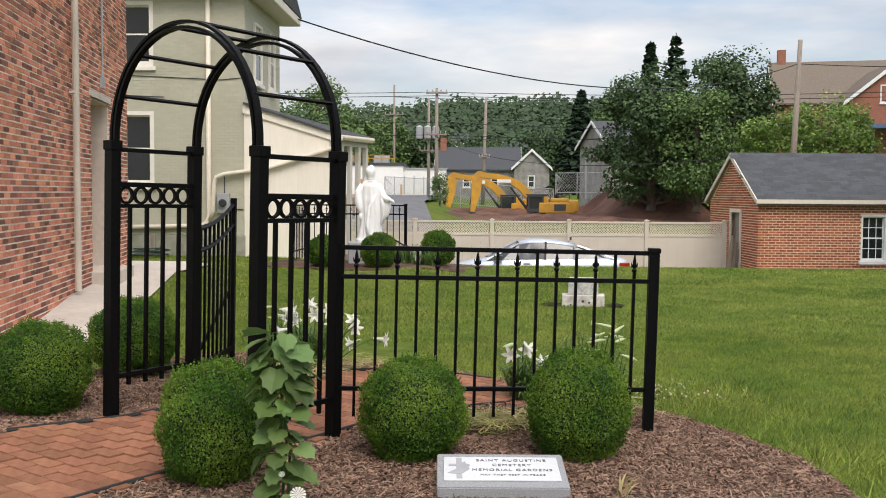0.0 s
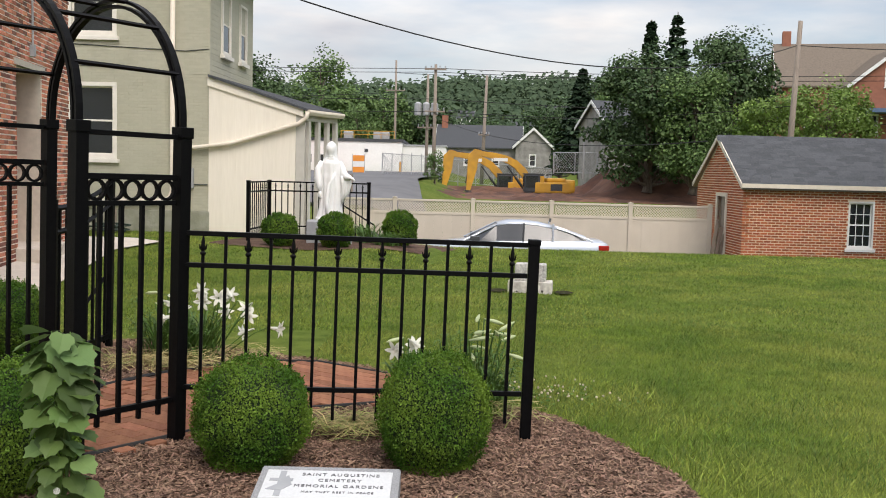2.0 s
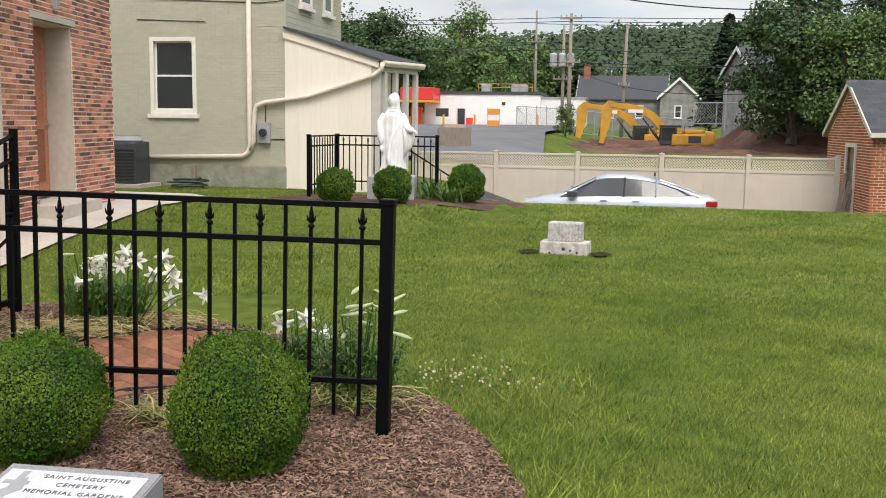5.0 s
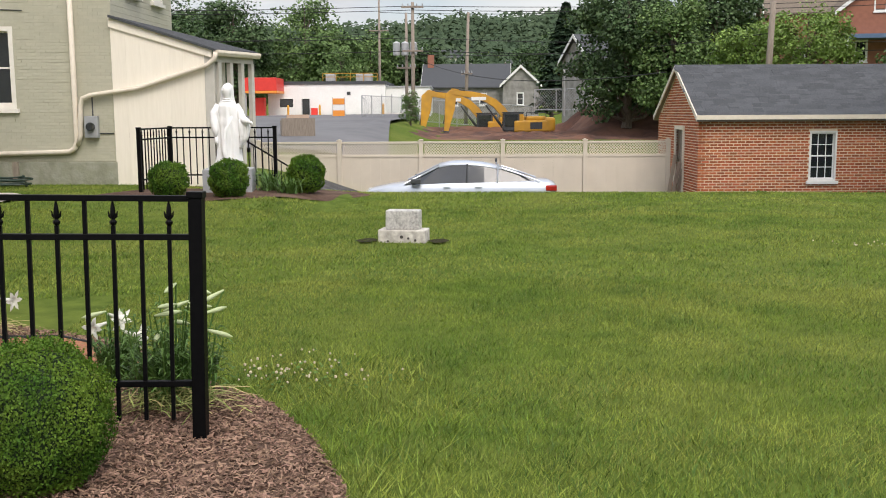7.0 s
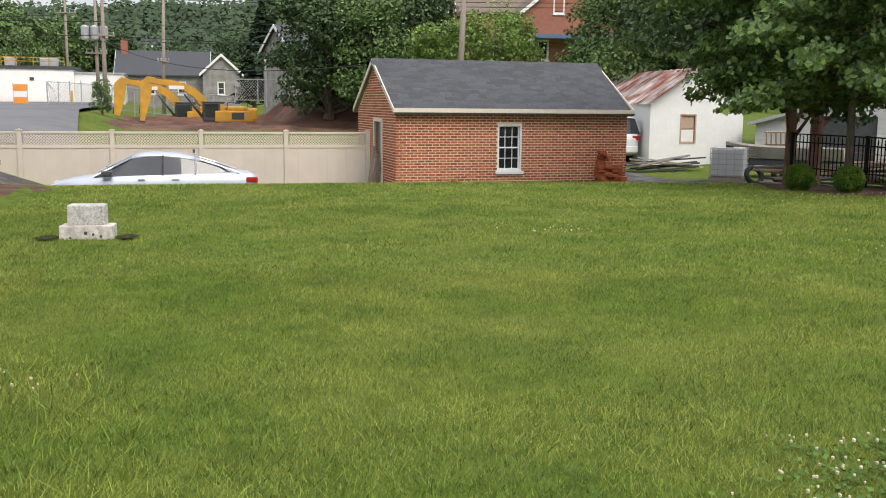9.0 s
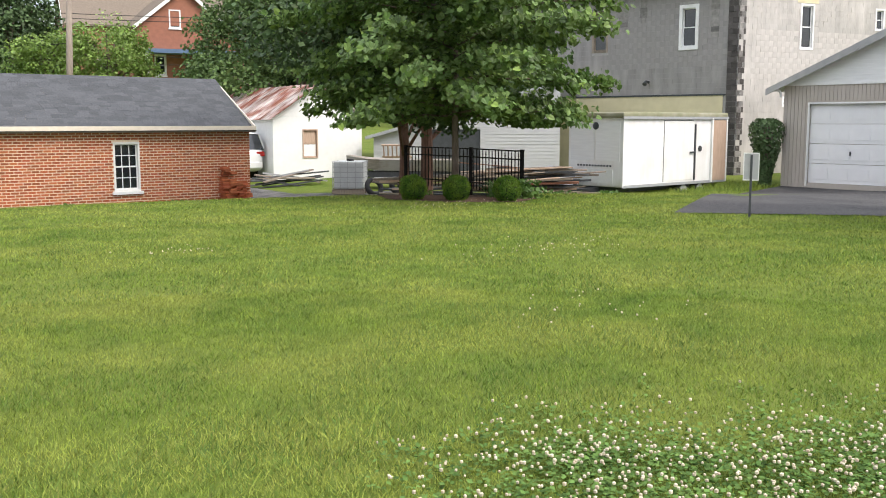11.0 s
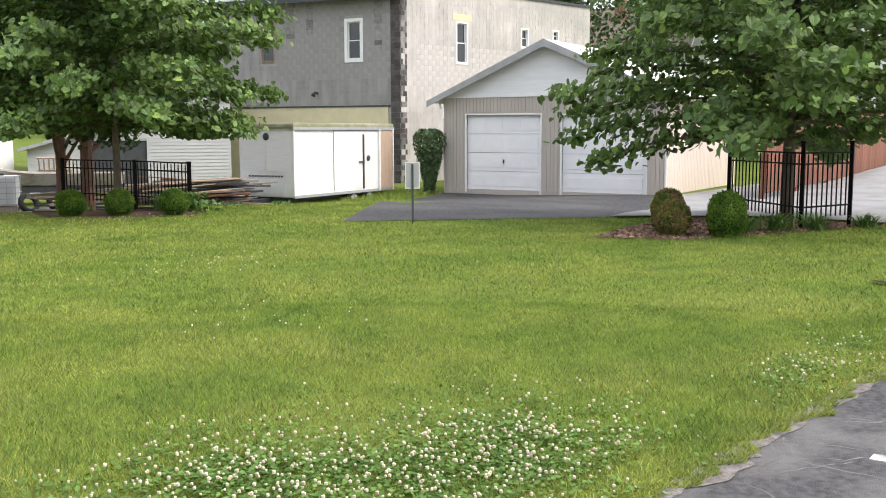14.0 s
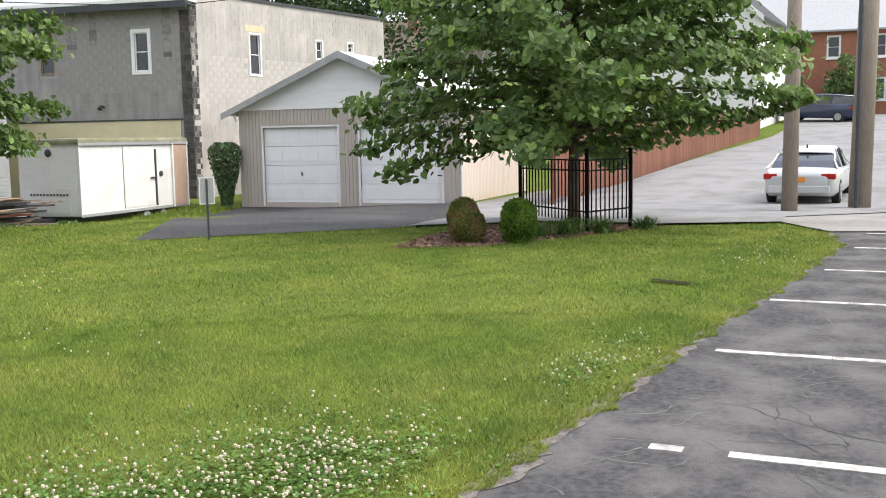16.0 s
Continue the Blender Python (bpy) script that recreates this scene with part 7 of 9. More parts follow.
def plain_house(name, at, w, d, h, ridge, wall, roof, label, wins=(), along=True, trim=None, chimney=None, side_wins=()):
    """A far house: walls, pitched roof with eaves, windows. Ridge along local x, or along y."""
    trim = trim or M_WHITE
    c = empty(name, (0, 0, 0), 0, label, "house")
    c.matrix_world = at
    bm = bmesh.new()
    holed_wall(bm, w, -1.0, h, 0.25, list(wins), 0)
    box(bm, 0, 0.25, 0.25, d, -1, h)
    box(bm, w - 0.25, w, 0.25, d, -1, h)
    box(bm, 0.25, w - 0.25, d - 0.25, d, -1, h)
    part("wall", bm, wall, c)
    if along:
        for x in (0, w - 0.25):
            bm = bmesh.new()
            prism(bm, [(0, h), (d, h), (d / 2, ridge)], x, x + 0.25, axis="x")
            part("gable", bm, wall, c)
        for s in (-1, 1):
            y = d / 2 + s * (d / 2 + 0.35)
            zz = h - (ridge - h) * 0.35 / (d / 2)
            bm = bmesh.new()
            prism(bm, [(d / 2, ridge), (y, zz), (y, zz + 0.14), (d / 2, ridge + 0.16)], -0.3, w + 0.3, axis="x")
            part("roof_slope", bm, roof, c)
            for x in (-0.33, w + 0.3):
                bm = bmesh.new()
                prism(bm, [(d / 2, ridge - 0.1), (y, zz - 0.12), (y, zz + 0.16), (d / 2, ridge + 0.18)], x, x + 0.03, axis="x")
                part("barge_board", bm, trim, c)
    else:
        bm = bmesh.new()
        prism(bm, [(0, h), (w, h), (w / 2, ridge)], 0, 0.25)
        part("gable", bm, wall, c)
        for s in (-1, 1):
            x = w / 2 + s * (w / 2 + 0.35)
            zz = h - (ridge - h) * 0.35 / (w / 2)
            bm = bmesh.new()
            prism(bm, [(w / 2, ridge), (x, zz), (x, zz + 0.14), (w / 2, ridge + 0.16)], -0.3, d + 0.3)
            part("roof_slope", bm, roof, c)
            bm = bmesh.new()
            prism(bm, [(w / 2, ridge - 0.14), (x, zz - 0.16), (x, zz + 0.16), (w / 2, ridge + 0.18)], -0.34, -0.3)
            part("barge_board", bm, trim, c)
    for wn_ in wins:
        sash_window(c, *wn_, frame_w=0.1, proud=0.04, material=trim)
    if side_wins:
        sw = empty("side_wall")
        sw.parent = c
        sw.matrix_basis = pose(0, d, 0, 0, 0, -90)
        for wn_ in side_wins:
            sash_window(sw, *wn_, frame_w=0.1, proud=0.06, set_in=-0.03, material=trim)
    if chimney:
        x, y, top = chimney
        part("chimney", boxes((x - 0.35, x + 0.35, y - 0.35, y + 0.35, h, top), bevel=0.02), M_HOUSEB, c)
    return c


plain_house("white_house", pose(64.05, 15.77, 2.2, 0, 0, -95), 7.5, 9, 6.4, 9.8, M_SIDEW, M_SHINGLE, "tall white clapboard house with a grey roof up the lane", along=False, wins=[(2.9, 3.8, 1.2, 2.8)])
plain_house("brick_house", pose(82.8, 10.5, 3.2, 0, 0, -84), 14, 10, 6.2, 9.5, M_HOUSEB, M_GREYB, "orange brick house with dark shutters and a pale slate roof", wins=[(1.6, 2.6, 4.0, 5.7), (5.0, 6.0, 4.0, 5.7), (8.2, 9.2, 4.0, 5.7), (1.6, 2.6, 0.8, 2.5), (5.0, 6.0, 0.8, 2.5), (8.2, 9.2, 0.8, 2.5)])
plain_house("grey_roof_house", pose(65, 36, 1.5, 0, 0, -80), 9, 8, 5.6, 8.8, M_SIDEW, M_SHINGLEB, "house with a brown shingle roof and brick chimney", chimney=(3.6, 3, 9.9))
vc = empty("ivy_column", (28.7, 20.9, g(28.7, 20.9)), 0, "clump of dark ivy on the wall corner", "ivy")
rv = np.random.default_rng(5)
th = rv.uniform(0, 2 * np.pi, 3500)
zz = rv.uniform(0.0, 2.1, 3500)
rr_ = (0.2 + 0.36 * np.clip((zz - 0.3) / 1.3, 0, 1) * np.clip((2.2 - zz) / 0.3, 0, 1)) * rv.uniform(0.75, 1.05, 3500)
cc = np.stack([rr_ * np.cos(th), rr_ * np.sin(th), zz], 1)
nv = np.stack([np.cos(th), np.sin(th), rv.normal(0, 0.5, 3500)], 1)
nv /= np.linalg.norm(nv, axis=1)[:, None]
v_, f_ = leaves(rv, cc, nv, 0.09)
o_ = new("foliage", from_arrays("foliage", v_, f_, M_LEAFD))
o_.parent = vc
bm = bmesh.new()
tube(bm, [(0, 0, -0.1), (0, 0, 1.9)], [0.1, 0.2], 8)
part("stem", bm, M_BARK, vc)
# ---- trees ----
def crown_mesh(seed, lobes, n, size, material, broad=0.42):
    """Leaves on a set of lobes (centre, radii), thick outside, open inside."""
    rng = np.random.default_rng(seed)
    vols = np.array([l[1][0] * l[1][1] * l[1][2] for l in lobes]) ** 0.67
    V, F, base = [], [], 0
    for (c, r), share in zip(lobes, vols / vols.sum()):
        m = max(30, int(1.25 * n * share))
        d = rng.normal(size=(m, 3))
        d /= np.linalg.norm(d, axis=1)[:, None]
        lump = 1 + 0.22 * np.sin(4 * d[:, 0] + seed + c[0]) * np.sin(5 * d[:, 1] + c[1]) + 0.15 * np.sin(7 * d[:, 2] + 3 * d[:, 0])
        rad = lump * (0.45 + 0.6 * rng.random(m) ** 0.45)
        p = np.array(c) + d * rad[:, None] * np.array(r)
        nn = d * 0.6 + np.array([0, 0, 0.5]) + rng.normal(0, 0.55, d.shape)
        nn /= np.linalg.norm(nn, axis=1)[:, None]
        v, f = leaves(rng, p, nn, size * 0.62)
        V.append(v)
        F.append(f + base)
        base += len(v)
    return from_arrays("crown", np.concatenate(V), np.concatenate(F), material)


def broad_tree(x, y, h, w, low, n, size, material, label, seed, trunk=0.25, bark=None, group="", lobes=24, z=None):
    zz = z if z is not None else g(x, y)
    c = empty("tree", (x, y, zz), 0, label, "tree", group)
    rng = random.Random(seed)
    ls = [((0, 0, low + (h - low) * 0.55), (w * 0.36, w * 0.36, (h - low) * 0.42))]
    for k in range(lobes):
        a = 2 * math.pi * (k + rng.random() * 0.6) / lobes
        t = rng.uniform(0.08, 0.92)
        rr = w * rng.uniform(0.26, 0.4) * (1 - 0.75 * max(0, t - 0.45)) * (0.8 + 0.2 * min(1, t / 0.2))
        ls.append(((rr * math.cos(a), rr * math.sin(a), low + (h - low) * t), (w * rng.uniform(0.1, 0.18), w * rng.uniform(0.1, 0.18), (h - low) * rng.uniform(0.06, 0.13))))
    o = new("crown", crown_mesh(seed, ls, n, size, material))
    o.parent = c
    bm = bmesh.new()
    tube(bm, [(0, 0, -0.3), (0.05, 0.03, low * 0.6), (0, 0, low + (h - low) * 0.5), (0, 0.05, h * 0.9)], [trunk, trunk * 0.8, trunk * 0.5, 0.03], 9)
    for ce, r in ls[1:]:
        tube(bm, [(0, 0, max(low * 0.7, ce[2] - (h - low) * 0.25)), (ce[0] * 0.5, ce[1] * 0.5, ce[2] - 0.1 * (h - low)), ce], [trunk * 0.35, trunk * 0.22, 0.02], 6)
    part("trunk", bm, bark or M_BARK, c)
    return c


def conifer(x, y, h, w, n, label, seed, open_=0.0, z=None, size=0.55):
    c = empty("conifer", (x, y, z if z is not None else g(x, y)), 0, label, "conifer")
    rng = np.random.default_rng(seed)
    t = rng.random(n) ** 0.75
    tier = np.floor(t * 16) / 16 + 0.035 * rng.random(n)
    zz = h * (0.06 + 0.94 * tier)
    a = rng.uniform(0, 2 * np.pi, n)
    spoke = np.floor(a / (2 * np.pi) * 9) / 9 * 2 * np.pi + tier * 40 + rng.normal(0, 0.16, n)
    a = spoke if open_ else a
    rad = w / 2 * (1 - tier) ** 0.85 * (0.25 + 0.75 * rng.random(n) ** 0.6) * (1 + 0.18 * np.sin(a * 5 + tier * 60))
    p = np.stack([rad * np.cos(a), rad * np.sin(a), zz - rad * 0.22], 1)
    nn = np.stack([np.cos(a) * 0.4, np.sin(a) * 0.4, np.ones(n)], 1) + rng.normal(0, 0.4, (n, 3))
    nn /= np.linalg.norm(nn, axis=1)[:, None]
    v, f = leaves(rng, p, nn, size)
    o = new("needles", from_arrays("needles", v, f, M_CONIF))
    o.parent = c
    bm = bmesh.new()
    tube(bm, [(0, 0, -0.3), (0, 0, h)], [0.25, 0.03], 8)
    part("trunk", bm, M_BARK, c)


# the dark group behind the brick garage, then trees toward the hills
broad_tree(10.8, 61.5, 8.6, 8.0, 0.2, 15000, 0.34, M_LEAFD, "large dark spreading tree over the dirt bank", 101, 0.35, z=0.8)
broad_tree(12.9, 58.5, 7.0, 5.4, 0.1, 10000, 0.3, M_LEAFM, "lighter green maple before the dark trees", 102, 0.28, z=0.8)
broad_tree(16.6, 65, 10.2, 7.0, 0.3, 15000, 0.34, M_LEAFD, "tall round dark tree", 103, 0.4, z=0.6)
conifer(11.7, 67.5, 11.2, 3.6, 4200, "dark spruce with a ragged top", 104, 1.0, z=0.7)
conifer(13.6, 68.5, 11.9, 5.0, 1500, "thin open spruce rising over the trees", 105, 1.0, z=0.7)
conifer(9.4, 88, 9.4, 5.6, 7000, "dense dark green conifer beside the stone house", 106, 0, z=1.4)
broad_tree(15.6, 53.0, 4.9, 4.2, 0.4, 7000, 0.24, M_LEAFY, "yellow-green shrub tree in flower", 107, 0.15, z=0.9)
broad_tree(18.6, 53.2, 6.2, 5.6, 0.4, 10000, 0.25, M_LEAFY, "yellow-green shrub tree with cream blossom", 108, 0.18, z=0.6)
broad_tree(25.2, 50.5, 9.5, 7.5, 1.6, 14000, 0.3, M_LEAFM, "broad green tree behind the white shed", 109, 0.35, z=0.2)
broad_tree(27.5, 47, 13, 10, 2.2, 17000, 0.32, M_LEAFD, "tall dark tree behind the sheds", 110, 0.45, z=0.0)
broad_tree(24.5, 43.5, 10.5, 8.5, 2.2, 15000, 0.28, M_LEAFM, "leafy green tree overhanging the sheds", 111, 0.4, z=-0.2)
broad_tree(34.5, 44, 14, 10, 2.5, 15000, 0.34, M_LEAFD, "dark tree above the block building", 112, 0.4, z=0)
broad_tree(48, 33, 13, 11, 2.5, 14000, 0.36, M_LEAFD, "dark tree behind the block building", 113, 0.4, z=1)
broad_tree(56, 30, 15, 13, 3, 14000, 0.4, M_LEAFD, "dark tree line behind the lane houses", 114, 0.4, z=1.5)
broad_tree(70, 22, 15, 13, 3, 14000, 0.45, M_LEAFM, "green tree line up the lane", 115, 0.4, z=2)
broad_tree(81, 3.5, 4.0, 4.6, 0.3, 5000, 0.3, M_LEAFM, "rounded shrub before the brick house", 116, 0.15, z=3.2)
broad_tree(80, 8.5, 3.4, 4.0, 0.3, 4500, 0.3, M_LEAFM, "rounded shrub before the brick house", 117, 0.15, z=3.2)
for k, (x, y, h, w) in enumerate([(-21, 134, 15.5, 13), (-28, 124, 14, 12), (-37, 128, 15, 13), (-13, 140, 11.5, 10), (-6.5, 142, 9.5, 10), (-31, 112, 11, 9), (-15.5, 122, 9.5, 9), (1, 150, 10, 10), (12, 140, 13, 13), (19, 120, 14, 13), (27, 110, 13, 12), (36, 100, 14, 12), (-46, 118, 14, 13), (22, 92, 11, 9), (31, 88, 12, 10)]):
    broad_tree(x, y, h * (0.98 if x < 0 else 0.86), w, 0.5, 9500, 0.62, M_LEAFD if k % 3 else M_LEAFM, "leafy green tree toward the wooded hill", 130 + k, 0.35, group="trees behind the shop")
broad_tree(-2.45, 66, 2.3, 1.5, 0.1, 1500, 0.16, M_LEAFM, "small green shrub at the edge of the dig", 160, 0.05)
broad_tree(-13.5, 114, 7.0, 5.0, 2.0, 2500, 0.35, M_LEAFM, "small tree behind the shop wall", 161, 0.08)


def woods():
    rng = np.random.default_rng(77)
    n = 2600
    br = np.radians(rng.uniform(-34, 52, n))
    d = 170 + 480 * rng.random(n) ** 0.75
    x, y = d * np.sin(br), d * np.cos(br)
    keep = ~((np.abs(br - 0.03) < 0.06) & (d < 300) & (d > 190) & (rng.random(n) < 0.75))
    x, y, d = x[keep], y[keep], d[keep]
    V, F, b = [], [], 0
    for xx, yy, dd in zip(x, y, d):
        m = 64
        h = rng.uniform(8, 15)
        q = rng.normal(size=(m, 3))
        q /= np.linalg.norm(q, axis=1)[:, None]
        p = np.array([xx, yy, g(xx, yy) + h * 0.55]) + q * np.array([h * 0.48, h * 0.48, h * 0.5]) * (0.6 + 0.4 * rng.random((m, 1)))
        nn = q + np.array([0, -0.5, 0.3]) + rng.normal(0, 0.35, (m, 3))
        nn /= np.linalg.norm(nn, axis=1)[:, None]
        v, f = leaves(rng, p, nn, 0.85 + dd * 0.0024)
        V.append(v)
        F.append(f + b)
        b += len(v)
    ob = new("far_woods", from_arrays("far_woods", np.concatenate(V), np.concatenate(F), M_WOODS))
    tagged(ob, "wooded hillside in the distance", "woods", kind="stuff")


woods()


# ---- the white shop with its red sign band ----
def shop():
    c = empty("corner_shop", (-18.3, 97.2, 0.0), 1.5, "low white shop with a red sign band and a flat roof", "shop")
    win, door = (1.1, 2.4, 2.05, 2.85), (3.2, 4.05, 0.95, 2.85)
    bm = bmesh.new()
    holed_wall(bm, 11.3, 0.3, 4.2, 0.3, [win, door], 0)
    box(bm, 0, 0.3, 0.3, 14, 0.3, 4.2)
    box(bm, 11.0, 11.3, 0.3, 14, 0.3, 4.2)
    part("wall", bm, M_WHITE, c)
    part("roof", boxes((-0.1, 11.4, -0.1, 14, 4.2, 4.5)), M_DKGREY, c, "dark flat roof edge")
    part("annex", boxes((11.3, 15.6, 1.0, 12, 0.3, 3.9)), M_WHITE, c)
    part("annex_roof", boxes((11.3, 15.7, 0.9, 12, 3.9, 4.05)), M_GREYB, c)
    part("shop_window", boxes((win[0], win[1], 0.1, 0.14, win[2], win[3])), M_GLASS, c)
    d = part("shop_door", boxes((door[0], door[1], 0.1, 0.14, door[2], door[3])), M_GLASS, c)
    for r in ((door[0], door[0] + 0.08), (door[1] - 0.08, door[1])):
        part("door_frame", boxes((r[0], r[1], 0.04, 0.1, door[2], door[3])), M_TIN, d)
    part("sign_band", boxes((-1.6, 1.55, -4.0, 0, 3.55, 4.75), bevel=0.05), M_RED, c, "red sign band")
    part("sign_stripe", boxes((-1.62, 1.57, -4.02, 0, 3.35, 3.55)), M_ORANGE, c, "orange stripe")
    part("sign_post", boxes((-1.5, -1.3, -3.9, -3.7, 0.3, 3.4)), M_GREYB, c)
    for x in (5.2, 8.2, 8.9):
        bm = boxes((x, x + 0.9, 3, 4, 4.5, 5.3), bevel=0.05)
        part("roof_unit", bm, M_TIN, c, "grey rooftop cooling unit")
    for z in (4.95, 5.3):
        part("guard_rail", boxes((5.0, 10.4, 2.2, 2.25, z, z + 0.06)), M_YPAINT, c)
    for x in (5.0, 6.3, 7.7, 9.0, 10.35):
        part("rail_post", boxes((x, x + 0.05, 2.2, 2.25, 4.5, 5.36)), M_YPAINT, c)
    part("wall_vent", boxes((7.6, 7.95, -0.06, 0, 3.2, 3.5)), M_DKGREY, c)
    m = empty("ice_chest", (-14.0, 96.2, 1.0), 0, "red vending box against the shop wall", "box")
    part("cabinet", boxes((0, 0.6, 0, 0.5, -0.1, 0.95), bevel=0.03), M_RED, m)
    m = empty("vending_machine", (-19.2, 95.0, 1.0), 0, "tall red vending machine by the shop corner", "machine")
    part("cabinet", boxes((0, 1.0, 0, 0.8, -0.1, 1.95), bevel=0.03), M_RED, m)
    part("front_panel", boxes((0.1, 0.9, -0.02, 0, 0.6, 1.8)), M_RED, m)
    s = empty("street_banner", (-9.9, 86, g(-9.9, 86)), 0, "orange and white roadside banner on a stand", "banner")
    part("panel", boxes((-0.5, 0.5, -0.03, 0.03, 0.2, 1.75)), M_WHITE, s)
    part("lower_band", boxes((-0.5, 0.5, -0.05, -0.03, 1.2, 1.7)), M_ORANGE, s)
    part("pale_bar", boxes((-0.5, 0.5, -0.06, -0.05, 0.2, 0.7)), M_ORANGE, s)
    part("stand", boxes((-0.55, -0.5, -0.03, 0.03, -0.1, 1.8), (0.5, 0.55, -0.03, 0.03, -0.1, 1.8)), M_TIN, s)
    for x in (-16, -13, -7):
        bm = bmesh.new()
        lathe(bm, [(0.1, -0.1), (0.1, 1.0), (0.06, 1.1)], 10)
        thing("bollard", bm, M_YPAINT, "short yellow steel bollard before the shop", "bollard", pose(x, 95.2, g(x, 95.2)), "shop bollards")


shop()
sheet("shop_pavement", [(-26, 92), (-4, 92.5), (-4, 97), (-26, 96.5)], 0.12, M_CONC, "pale pavement along the shop front", step=3)


def link_fence(a, b, h, label, posts=8, z0=None):
    """A wire-mesh fence: posts, rails and crossing wires."""
    c = empty("wire_fence", (0, 0, 0), 0, label, "fence", "wire fences")
    a, b = Vector(a), Vector(b)
    L = (b - a).length
    ang = math.degrees(math.atan2(b.y - a.y, b.x - a.x))
    for k in range(posts + 1):
        p = a + (b - a) * k / posts
        zz = z0 if z0 is not None else g(p.x, p.y)
        bm = bmesh.new()
        tube(bm, [(p.x, p.y, zz - 0.1), (p.x, p.y, zz + h)], 0.04, 6)
        part("post", bm, M_CHAIN, c)
    zz = z0 if z0 is not None else g(a.x, a.y)
    zz2 = z0 if z0 is not None else g(b.x, b.y)
    bm = bmesh.new()
    for f in (0.03, 1.0):
        tube(bm, [(a.x, a.y, zz + h * f), (b.x, b.y, zz2 + h * f)], 0.03, 5)
    part("rail", bm, M_CHAIN, c)
    bm = bmesh.new()
    n = int(L / 0.22)
    for k in range(-int(h / 0.22), n):
        for s in (1, -1):
            t0, t1 = k / n, k / n + h / L
            if s < 0:
                t0, t1 = t1, t0
            t0, t1 = min(max(t0, 0), 1), min(max(t1, 0), 1)
            p, q = a + (b - a) * t0, a + (b - a) * t1
            tube(bm, [(p.x, p.y, zz + (zz2 - zz) * t0), (q.x, q.y, zz + (zz2 - zz) * t1 + h)], 0.012, 3, False)
    part("mesh_wire", bm, M_CHAIN, c)["kind"] = "stuff"


link_fence((-7.5, 82.3), (-2.6, 82.0), 1.9, "grey wire-mesh fence by the street", 6)
link_fence((-2.6, 82.0), (6.0, 76.0), 1.8, "grey wire-mesh fence above the dig", 6)
link_fence((6.0, 74), (10.5, 71.5), 1.5, "wire-mesh fence by the stone house", 3, z0=1.6)


# ---- red earth of the dig ----
def dirt_bank():
    rng = np.random.default_rng(5)
    gx, gy = np.linspace(-3, 16, 60), np.linspace(56, 76, 40)
    X, Y = np.meshgrid(gx, gy)
    h = 0.4 * smooth(70.5, 73, Y) * smooth(-3, 1, X) + 1.45 * smooth(60, 64, Y) * smooth(7.6, 9.8, X)
    bump = np.array([[noise.noise(Vector((a * 0.7, b * 0.7, 0))) + 0.5 * noise.noise(Vector((a * 2, b * 2, 3))) for a, b in zip(r, s)] for r, s in zip(X, Y)])
    edge = smooth(0, 2.5, np.minimum(np.minimum(X + 3, 16 - X), np.minimum(Y - 56, 76 - Y)))
    Z = gz(X, Y) - 0.1 + edge * (0.12 + np.maximum(h + 0.32 * bump, 0))
    a = (np.arange(39)[:, None] * 60 + np.arange(59)[None]).ravel()
    f = np.stack([a, a + 1, a + 61, a + 60], 1)
    ob = new("dirt_bank", from_arrays("dirt_bank", np.stack([X, Y, Z], -1).reshape(-1, 3), f, M_DIRT, True))
    tagged(ob, "raw red-brown earth bank of the building dig", "earth", kind="structure")


dirt_bank()


